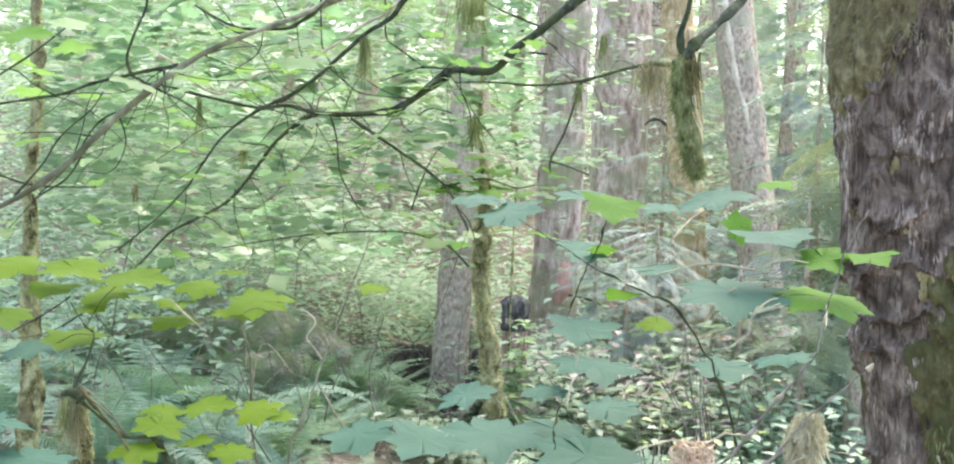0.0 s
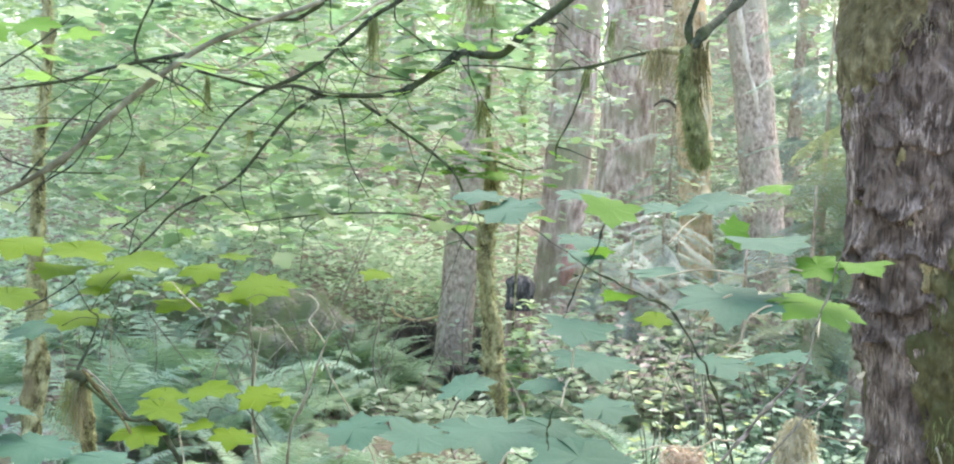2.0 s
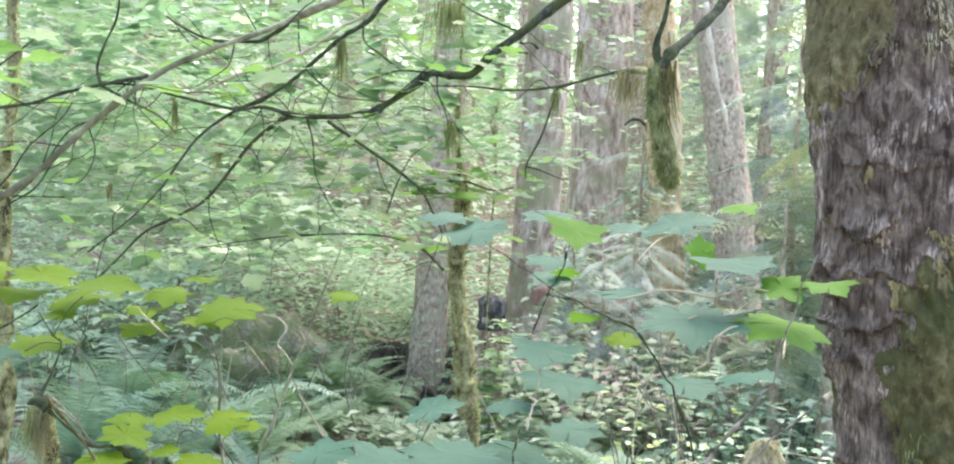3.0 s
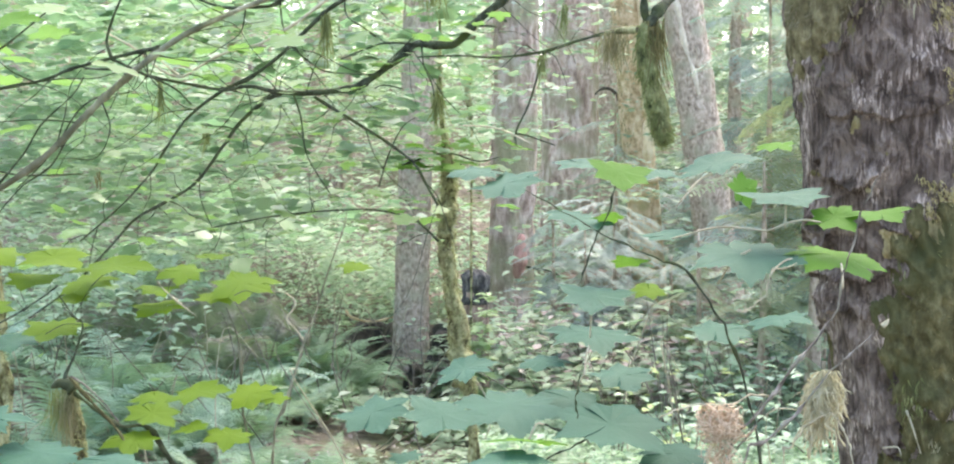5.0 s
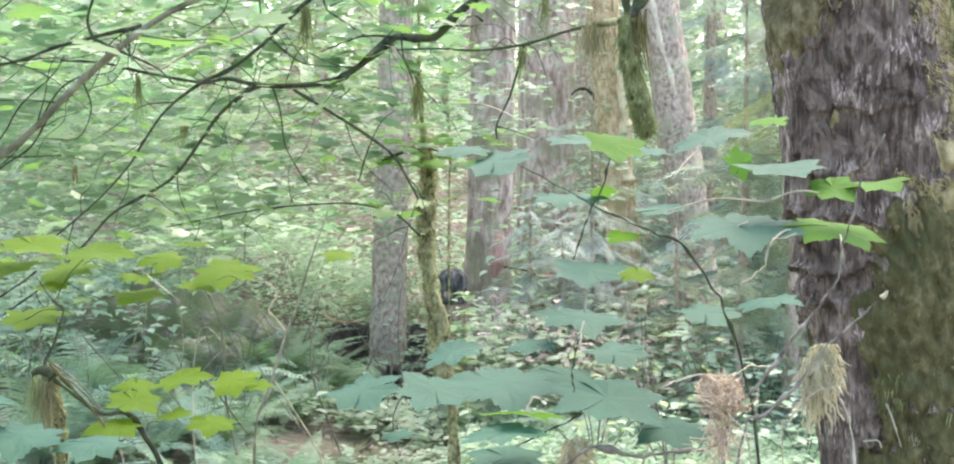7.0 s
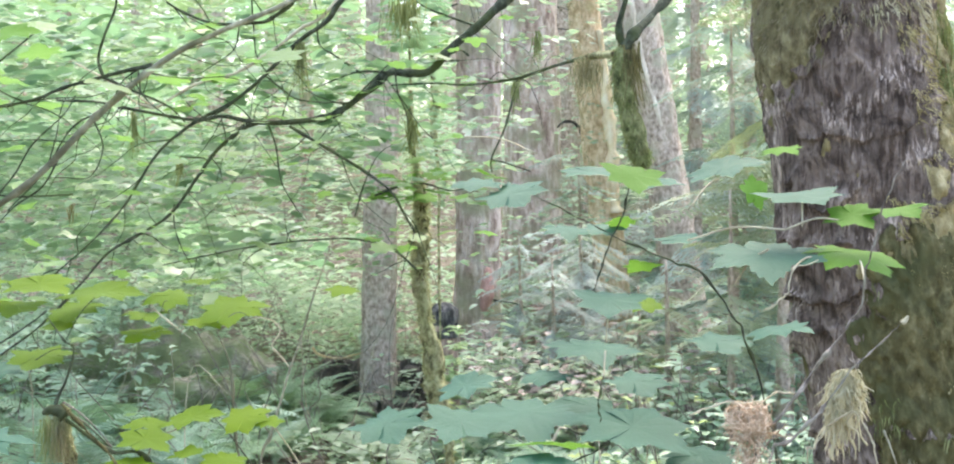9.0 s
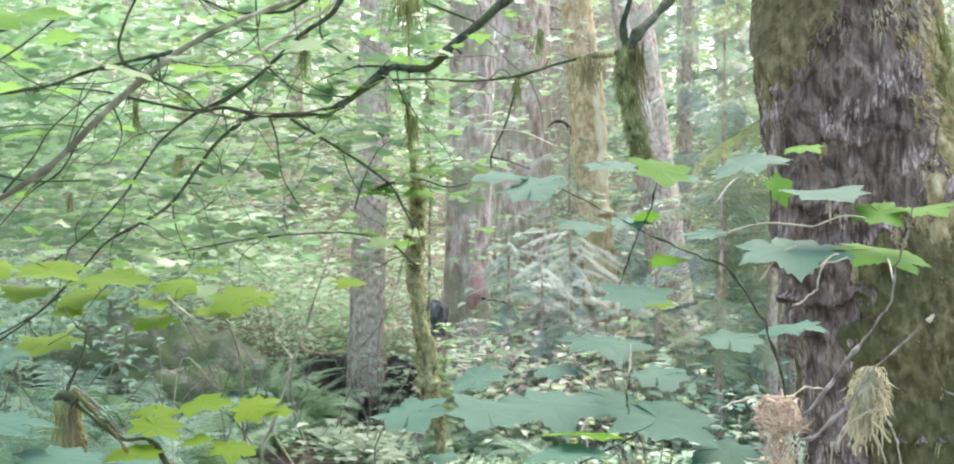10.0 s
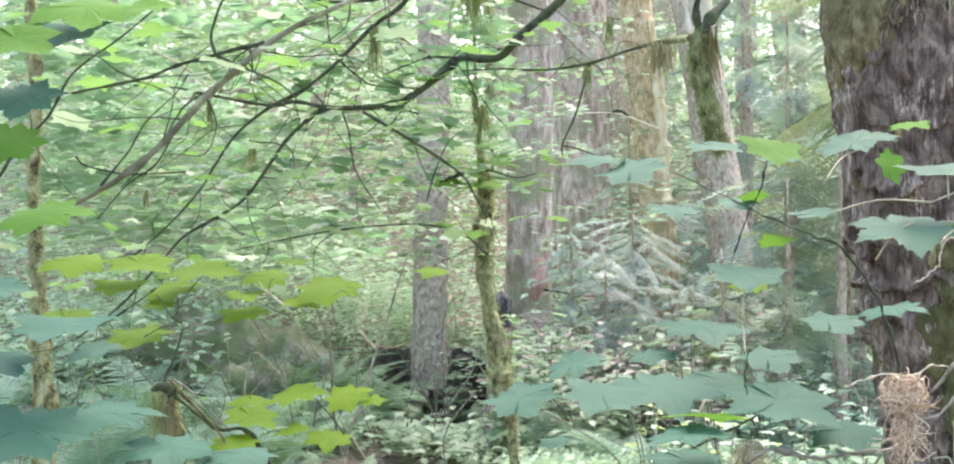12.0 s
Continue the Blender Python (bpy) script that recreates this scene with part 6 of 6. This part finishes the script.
def bush(label, x, y, n, spread, height, size, material, seed, group=""):
    """A low bush: thin stems and many small leaves in level tiers."""
    z = float(ground_z([x], [y])[0])
    ob = thing("bush", label, "bush", (x, y, z), group)
    g = np.random.default_rng(seed)
    tips = []
    for k in range(7):
        e = g.normal(0, spread, 3) * (1, 1, 0)
        top = e + (0, 0, height * g.uniform(0.6, 1.0))
        branch("stem", [(0, 0, -0.05), e * 0.3 + (0, 0, height * 0.35), top], 0.004, 0.0015, TWIG_BROWN, ob, 5, 6, 0.2, seed + k)
        tips.append(top)
    tips = np.array(tips)
    i = g.integers(0, len(tips), n)
    t = g.uniform(0.2, 1.05, n)[:, None]
    q = tips[i] * (t, t, t)[0] + g.normal(0, 1, (n, 3)) * (spread * 0.5, spread * 0.5, 0.03)
    q[:, 2] = np.round(q[:, 2] / 0.09) * 0.09 + g.normal(0, 0.012, n)
    q[:, 2] = np.maximum(q[:, 2], 0.04)
    tagged(cloud("leaves", q, g.uniform(0.7, 1.3, n) * size, oval_leaf(0.06), material, 0.11, ob, "", seed, 0.06), kind="stuff")
    return ob


bush("bright bush of small pale yellow-green leaves beside the sapling", -0.275, 7.3, 620, 0.055, 0.9, 0.07, BRIGHT, 1500)
bush_spots = []
bush_spots.append((0.2, 7.6, 420, 0.25, 0.8, 0.09, COVER))
bush_spots.append((0.55, 7.9, 420, 0.25, 0.75, 0.09, COVER))
bush_spots.append((0.35, 9.0, 300, 0.3, 0.9, 0.09, COVER))
bush_spots.append((0.78, 8.8, 300, 0.3, 0.9, 0.09, COVER))
bush_spots.append((-0.05, 8.6, 420, 0.25, 0.85, 0.09, COVER))
bush_spots.append((0.55, 9.4, 300, 0.2, 0.7, 0.085, COVER))
bush_spots.append((1.15, 9.0, 300, 0.22, 0.7, 0.085, COVER))
bush_spots.append((0.9, 7.6, 260, 0.2, 0.6, 0.08, COVER))
bush_spots.append((-0.3, 7.2, 240, 0.25, 0.4, 0.08, COVER))
bush_spots.append((-0.66, 9.5, 170, 0.1, 0.75, 0.075, COVER))
bush_spots.append((-2.6, 10.6, 420, 0.35, 1.3, 0.07, SHRUB))
bush_spots.append((-1.9, 11.9, 420, 0.35, 1.5, 0.07, SHRUB))
bush_spots.append((-3.3, 9.0, 420, 0.35, 1.3, 0.07, SHRUB))
bush_spots.append((-1.0, 12.4, 400, 0.3, 1.5, 0.07, SHRUB))
bush_spots.append((1.6, 9.6, 320, 0.25, 0.9, 0.06, SHRUB))
bush_spots.append((0.25, 10.0, 300, 0.2, 0.6, 0.06, SHRUB))
bush_spots.append((1.15, 7.0, 200, 0.25, 0.7, 0.09, SHRUB))
bush_spots.append((1.5, 7.6, 200, 0.25, 0.9, 0.09, SHRUB))
bush_spots.append((0.85, 6.2, 170, 0.22, 0.5, 0.07, SHRUB))
bush_spots.append((1.45, 6.3, 170, 0.25, 0.6, 0.07, SHRUB))
bush_spots.append((0.3, 8.2, 260, 0.28, 0.75, 0.085, LITTER))
bush_spots.append((0.65, 8.4, 260, 0.28, 0.8, 0.085, LITTER))
bush_spots.append((0.95, 8.0, 260, 0.28, 0.7, 0.085, LITTER))
bush_spots.append((0.1, 9.4, 260, 0.3, 0.8, 0.09, LITTER))
bush_spots.append((0.6, 10.0, 300, 0.35, 0.95, 0.09, LITTER))
bush_spots.append((1.2, 8.3, 220, 0.25, 0.75, 0.085, LITTER))
bush_spots.append((0.72, 5.6, 22, 0.2, 0.8, 0.06, LIMES))
bush_spots.append((0.45, 6.4, 20, 0.25, 0.75, 0.06, LIMES))
bush_spots.append((0.75, 7.0, 20, 0.3, 1.0, 0.06, LIMES))
for k, (x, y, n, s, h, size, m) in enumerate(bush_spots):
    bush({"shrub_leaves": "leafy grey-green bush with level tiers of leaves", "ground_cover_leaves": "low bush with pale green leaves in the hollow", "fallen_leaves": "dry brown bush of withered leaves and stems", "fresh_small_leaves": "thin shrub with a few fresh yellow-green leaves"}[m.name], x, y, n, s, h, size, m, 1520 + 10 * k, "bushes in the hollow")

# Shade of the hollow is put in as near-black mounds among the roots.
wad = thing("root_wad", "roots and black mounds giving the hollow's shade under the far tree", "roots")
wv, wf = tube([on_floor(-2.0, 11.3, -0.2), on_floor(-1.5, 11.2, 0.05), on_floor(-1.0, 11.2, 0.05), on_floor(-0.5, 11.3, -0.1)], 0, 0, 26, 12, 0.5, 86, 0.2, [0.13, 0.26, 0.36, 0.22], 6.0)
part("soil", mesh_np("soil", wv, wf), DARK_SHADE_WOOD, wad, "black mound put in for the hollow's shade")
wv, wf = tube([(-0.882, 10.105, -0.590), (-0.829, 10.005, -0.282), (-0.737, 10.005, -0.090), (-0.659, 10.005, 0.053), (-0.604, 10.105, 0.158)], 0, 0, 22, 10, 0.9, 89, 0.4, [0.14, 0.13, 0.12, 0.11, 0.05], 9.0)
part("soil", mesh_np("soil", wv, wf), DARK_SHADE_WOOD, wad, "black mound put in for the hollow's shade")
for k, pts in enumerate([[(-1.122, 10.305, -0.148), (-1.207, 10.205, -0.191), (-1.293, 10.205, -0.328), (-1.341, 10.205, -0.475)]]):
    branch("root", pts, 0.016, 0.008, TWIG_PALE, wad, 7, 6, 0.3, 1490 + k, "bare pale root")
for k, (pts, r) in enumerate([([(-1.512, 10.600, 0.287), (-1.463, 10.600, 0.228), (-1.305, 10.600, 0.193), (-1.175, 10.550, 0.224), (-1.028, 10.550, 0.264)], 0.011), ([(-1.367, 10.500, -0.113), (-1.245, 10.500, -0.040), (-1.097, 10.500, 0.044)], 0.015), ([(-1.463, 10.300, -0.274), (-1.270, 10.300, -0.178), (-1.078, 10.300, -0.274)], 0.015), ([(-1.669, 10.400, 0.049), (-1.475, 10.400, -0.048), (-1.282, 10.400, -0.293), (-1.186, 10.400, -0.439)], 0.02)]):
    branch("root", pts, r, r * 0.6, DEADWOOD if k else BARK_PALE, wad, 8, 8, 0.25, 87 + k)

arch = thing("arched_branch", "dark bent dead branch arching over the bank", "branch")
branch("branch", [(0.633, 13.400, 2.147), (0.670, 13.400, 2.184), (0.720, 13.400, 2.209), (0.782, 13.400, 2.202), (0.832, 13.400, 2.165), (0.882, 13.400, 2.085)], 0.008, 0.02, DARK_SHADE_WOOD, arch, 8, 8, 0.3, 1480)

# ---- hemlocks with drooping sprays ----
def spray(seed, length=0.9, needles=9):
    """A flat drooping bough along +x, its side twigs set with short needles."""
    g = np.random.default_rng(seed)
    s = np.linspace(0, 1, 9)
    spine = np.c_[s * length, g.normal(0, 0.02, 9).cumsum() * 0.5, -0.28 * length * s**2]
    pieces = [tube(spine, 0.007, 0.002, 4, 1, 0, seed)]
    for k in range(15):
        u = 0.08 + 0.9 * k / 14
        p = np.array([np.interp(u, s, spine[:, i]) for i in range(3)])
        ln = length * 0.46 * (1 - u * 0.8) * g.uniform(0.7, 1.1)
        for side in (-1, 1):
            d = np.array([0.75, side, -0.2 + g.normal(0, 0.1)])
            d /= np.linalg.norm(d)
            e = np.cross(d, (0, 0, 1))
            e /= np.linalg.norm(e)
            m = max(3, int(needles * ln / (length * 0.3)))
            for j in range(m):
                t = (j + 0.5) / m
                q = p + d * ln * t + np.array([0, 0, -0.25 * ln * t * t])
                w = 0.045 * (1.1 - 0.5 * t)
                for sd in (-1, 1):
                    tipq = q + e * sd * w + d * w * 0.7 + np.array([0, 0, g.normal(-0.004, 0.006)])
                    pieces.append((np.array([q - d * 0.009, tipq - d * 0.006, tipq + d * 0.01, q + d * 0.012]), np.array([(0, 1, 2), (0, 2, 3)])))
    return mesh_np("bough", *joined(pieces))


SPRAYS = [spray(700 + k) for k in range(4)]
for me in SPRAYS:
    me.materials.append(HEMLOCK)


SPRAYS_PALE, SPRAYS_DARK = meshes_in(SPRAYS, HEMLOCK_PALE), meshes_in(SPRAYS, HEMLOCK_DARK)


def hemlock(at, height, n, seed, reach=1.0, low=0.1, label="young hemlock with drooping grey-green sprays", pool=SPRAYS, narrow=1.0, taper=0.55):
    ob = thing("hemlock", label, "conifer", at, "young hemlocks")
    g = np.random.default_rng(seed)
    branch("trunk", [(0, 0, -0.1), (0.03, 0.02, height * 0.5), (0.02, -0.02, height)], 0.012 * height + 0.01, 0.006, BARK_GREY, ob, 8, 8, 0.2, seed)
    for k in range(n):
        u = low + (1 - low) * k / n
        s = reach * (1.15 - taper * u) * g.uniform(0.7, 1.15)
        part("bough", pool[g.integers(4)], None, ob, m=pose(0.02, 0, height * u, g.normal(0, 8), g.normal(4, 10), k * 137.5 + g.normal(0, 15)) @ Matrix.Diagonal((s, s * narrow, s, 1)))
    return ob


for k, (x, y, h, n, reach, low) in enumerate([(1.6, 9.0, 3.0, 26, 0.95, 0.1), (2.2, 9.8, 3.4, 30, 1.1, 0.1), (2.6, 8.0, 3.5, 22, 1.0, 0.1), (0.58, 9.4, 1.6, 40, 0.48, 0.3), (0.15, 10.0, 1.55, 38, 0.45, 0.3), (0.97, 9.2, 1.15, 30, 0.48, 0.3), (0.36, 9.0, 1.35, 34, 0.42, 0.35), (0.74, 10.2, 1.5, 32, 0.5, 0.35), (0.75, 12.2, 2.3, 14, 0.8, 0.3), (1.5, 11.9, 2.0, 18, 0.8, 0.3), (2.05, 13.6, 6.0, 26, 1.2, 0.1), (2.8, 14.6, 7.0, 26, 1.5, 0.1), (1.9, 16.5, 6.5, 24, 1.3, 0.15), (3.6, 12.5, 4.5, 28, 1.4, 0.1), (4.6, 15.0, 6.0, 28, 1.6, 0.1)]):
    at = (x, y, float(ground_z([x], [y])[0]))
    if 3 <= k <= 7:
        hemlock(at, h, n, 720 + k, reach, low, "small hemlock with pale grey-green level sprays", SPRAYS_PALE, 0.6, 0.35)
    else:
        hemlock(at, h, n, 720 + k, reach, low)

for k, (x, y, h, n, reach, low) in enumerate([(1.62, 7.5, 3.1, 22, 0.75, 0.42), (1.3, 7.4, 1.62, 18, 0.55, 0.4), (1.75, 7.9, 1.75, 14, 0.7, 0.4), (1.0, 7.9, 1.3, 14, 0.42, 0.2), (2.0, 8.6, 3.6, 20, 1.0, 0.35)]):
    hemlock((x, y, float(ground_z([x], [y])[0])), h, n, 760 + k, reach, low, "young hemlock with dense dark blue-green fans of needles", SPRAYS_DARK)


# ---- leaves of the wood, near to far ----
OVAL, LOBED = oval_leaf(), blob_leaf()
FOLDED = np.array([(0, -0.5, 0), (0.26, 0.02, 0.09), (0, 0.5, -0.05), (-0.26, 0.02, 0.09)]), np.array([(0, 1, 2), (0, 2, 3)])


def stuff(name, label, category, centres, sizes, template, material, tilt, seed, lean=None):
    return tagged(cloud(name, centres, sizes, template, material, tilt, None, "", seed, lean), label, category, kind="stuff")


def patches(p, freq, seed, level):
    return vnoise(p, freq, seed) > level


# fallen leaves on the floor
x, y, g = scatter(12000, -0.5, 0.5, 3.0, 22.0, 801)
stuff("leaf_litter", "brown fallen leaves over the forest floor", "litter", np.c_[x, y, ground_z(x, y) + g.uniform(0.0, 0.05, len(x))], g.uniform(0.03, 0.08, len(x)), FOLDED, LITTER, 0.5, 801)

# low ground cover with pale tops
x, y, g = scatter(52000, -0.26, 0.42, 4.0, 13.0, 802)
p = np.c_[x, y, 0 * x]
keep = (vnoise(p, 1.1, 5) > np.where(y < 6.5, 0.3, 0.45)) & (np.hypot(x + 1.2, y - 10.8) > 0.9) & ((x > -0.13 * y) | (g.uniform(0, 1, len(x)) < 0.2))
x, y = x[keep], y[keep]
hgt = 0.06 + 0.22 * vnoise(np.c_[x, y, 0 * x], 1.4, 6)
stuff("ground_cover", "low ground cover of small pale green leaves", "undergrowth", np.c_[x, y, ground_z(x, y) + hgt * g.uniform(0.3, 1.0, len(x))], g.uniform(0.05, 0.1, len(x)) * np.interp(y, (4, 8), (0.75, 1.1)), oval_leaf(0.06), COVER, 0.1, 802, 0.03)

x, y, g = scatter(11000, -0.2, 0.3, 3.9, 6.4, 807)
stuff("ground_cover", "close mat of small blue-green leaves near the walker", "undergrowth", np.c_[x, y, ground_z(x, y) + 0.04 + 0.2 * g.uniform(0.1, 1.0, len(x)) * vnoise(np.c_[x, y, 0 * x], 1.8, 12)], g.uniform(0.03, 0.055, len(x)), oval_leaf(0.06, 0.7), COVER, 0.12, 807, 0.03)

x, y, g = scatter(30000, -0.04, 0.3, 4.2, 9.5, 809)
stuff("low_herbs", "soft grey-green low herbs and moss close to the soil", "undergrowth", np.c_[x, y, ground_z(x, y) + 0.02 + 0.16 * g.uniform(0, 1, len(x))], g.uniform(0.03, 0.06, len(x)), FOLDED, SHRUB, 0.45, 809)


# shrubs in the dip and on the bank
x, y, g = scatter(34000, -0.5, 0.5, 8.5, 15.0, 803)
p = np.c_[x, y, 0 * x]
keep = patches(p, 0.9, 7, 0.36) & ((x < -0.09 * y) | (g.uniform(0, 1, len(x)) < 0.25)) & ~((np.abs(x + 1.2) < 1.0) & (y < 11.2)) & ~((np.abs(x + 2.1) < 0.9) & (y < 9.6) & (g.uniform(0, 1, len(x)) < 0.65))
x, y = x[keep], y[keep]
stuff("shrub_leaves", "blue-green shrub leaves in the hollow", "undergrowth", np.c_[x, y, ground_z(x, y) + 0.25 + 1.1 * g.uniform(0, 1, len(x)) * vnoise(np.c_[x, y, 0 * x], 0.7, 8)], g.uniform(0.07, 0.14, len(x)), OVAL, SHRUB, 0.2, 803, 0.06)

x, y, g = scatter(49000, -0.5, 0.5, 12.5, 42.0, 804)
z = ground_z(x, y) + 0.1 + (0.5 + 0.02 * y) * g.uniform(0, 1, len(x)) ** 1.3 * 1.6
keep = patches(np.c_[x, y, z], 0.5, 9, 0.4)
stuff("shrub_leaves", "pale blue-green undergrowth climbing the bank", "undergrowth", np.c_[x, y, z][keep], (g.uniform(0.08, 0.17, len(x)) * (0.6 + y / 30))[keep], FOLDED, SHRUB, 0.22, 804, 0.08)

# level sprays of maple leaves behind the limb
def layered(n, u0, u1, y0, y1, z0, z1, seed, size, level, name, label, material, template, gap=0.3, clear=()):
    x, y, g = scatter(n, u0, u1, y0, y1, seed)
    z = g.uniform(0, 1, n) * (z1 - z0) + z0
    z = 1.6 + (z - 1.6) * y / y1
    z = np.round(z / gap + (vnoise(np.c_[x, y, 0 * x], 0.8, seed + 1) - 0.5) * 1.5) * gap + g.normal(0, 0.035, n)
    p = np.c_[x, y, z]
    keep = patches(p * (1, 1, 1.6), 1.0, seed + 2, level) & (z > ground_z(x, y) + 0.15)
    for c0, c1, part_kept in clear:
        keep &= ~((x / y > c0) & (x / y < c1) & (g.uniform(0, 1, n) > part_kept))
    return stuff(name, label, "foliage", p[keep], (size * g.uniform(0.6, 1.3, n))[keep], template, material, 0.2, seed)


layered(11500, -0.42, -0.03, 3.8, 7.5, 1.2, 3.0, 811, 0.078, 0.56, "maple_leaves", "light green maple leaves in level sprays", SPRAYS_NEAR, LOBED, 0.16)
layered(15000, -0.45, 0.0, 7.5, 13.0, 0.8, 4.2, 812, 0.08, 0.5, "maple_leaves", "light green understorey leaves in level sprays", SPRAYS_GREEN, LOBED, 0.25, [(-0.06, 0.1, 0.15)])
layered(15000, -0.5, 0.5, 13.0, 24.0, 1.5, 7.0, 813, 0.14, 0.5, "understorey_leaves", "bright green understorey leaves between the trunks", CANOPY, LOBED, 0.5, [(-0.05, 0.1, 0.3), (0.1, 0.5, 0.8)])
layered(30000, -0.5, 0.5, 24.0, 48.0, 2.5, 14.0, 814, 0.3, 0.42, "understorey_leaves", "pale green leaves far up the bank, sun and haze in their colour", CANOPY, OVAL, 1.0, [(0.0, 0.12, 0.5)])

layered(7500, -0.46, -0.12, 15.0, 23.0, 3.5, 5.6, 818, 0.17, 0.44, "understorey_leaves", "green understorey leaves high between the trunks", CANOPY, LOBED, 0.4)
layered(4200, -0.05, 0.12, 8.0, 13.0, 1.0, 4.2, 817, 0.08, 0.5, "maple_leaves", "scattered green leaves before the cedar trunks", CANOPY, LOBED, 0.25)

layered(6500, 0.06, 0.42, 14.0, 23.0, 2.0, 6.0, 819, 0.15, 0.46, "understorey_leaves", "green understorey leaves high behind the hemlocks", CANOPY, LOBED, 0.4)

layered(4200, -0.46, -0.1, 9.0, 14.0, 2.7, 4.6, 821, 0.1, 0.46, "maple_leaves", "green maple leaves high between the trunks", SPRAYS_GREEN, LOBED, 0.25)
layered(4000, -0.44, -0.2, 9.0, 13.0, 0.9, 2.1, 822, 0.09, 0.42, "understorey_leaves", "pale green understorey leaves above the ferny slope", CANOPY, LOBED, 0.2)

# far woods that close the view
x, y, g = scatter(26000, -1.0, 1.0, 48.0, 90.0, 815)
stuff("far_woods", "mass of pale green woods on the hill, haze put into the colour", "woods", np.c_[x, y, ground_z(x, y) + g.uniform(0, 1, len(x)) ** 1.4 * 20], g.uniform(0.5, 1.1, len(x)), FOLDED, CANOPY, 0.6, 815)

# a few fine dead twigs among the undergrowth
g = np.random.default_rng(820)
pieces = []
for k in range(110):
    x, y = g.uniform(-0.4, 0.4), g.uniform(5, 14)
    x *= y
    z = float(ground_z([x], [y])[0])
    a = np.array([x, y, z])
    b = a + g.normal(0, 1, 3) * (0.3, 0.2, 0.1) + (0, 0, g.uniform(0.2, 0.8))
    pieces.append(tube([a, (a + b) / 2 + g.normal(0, 0.06, 3), b, b + g.normal(0, 0.1, 3)], 0.0045, 0.0015, 5, 4, 0.1, k))
v, f = joined(pieces)
tagged(part("dead_twigs", mesh_np("dead_twigs", v, f), TWIG_PALE), "bare pale dead twigs among the undergrowth", "twigs", kind="stuff")
pieces = []
for k in range(85):
    y = g.uniform(6.5, 10.6)
    a = np.array(on_floor(y * g.uniform(-0.37, -0.05), y))
    b = a + g.normal(0, 1, 3) * (0.35, 0.25, 0.12) + (0, 0, g.uniform(0.15, 0.75))
    pieces.append(tube([a, (a + b) / 2 + g.normal(0, 0.07, 3), b, b + g.normal(0, 0.14, 3)], 0.005, 0.0018, 5, 4, 0.1, k))
v, f = joined(pieces)
tagged(part("dead_twigs", mesh_np("dead_twigs", v, f), TWIG_BROWN), "bare brown dead twigs on the ferny slope", "twigs", kind="stuff")
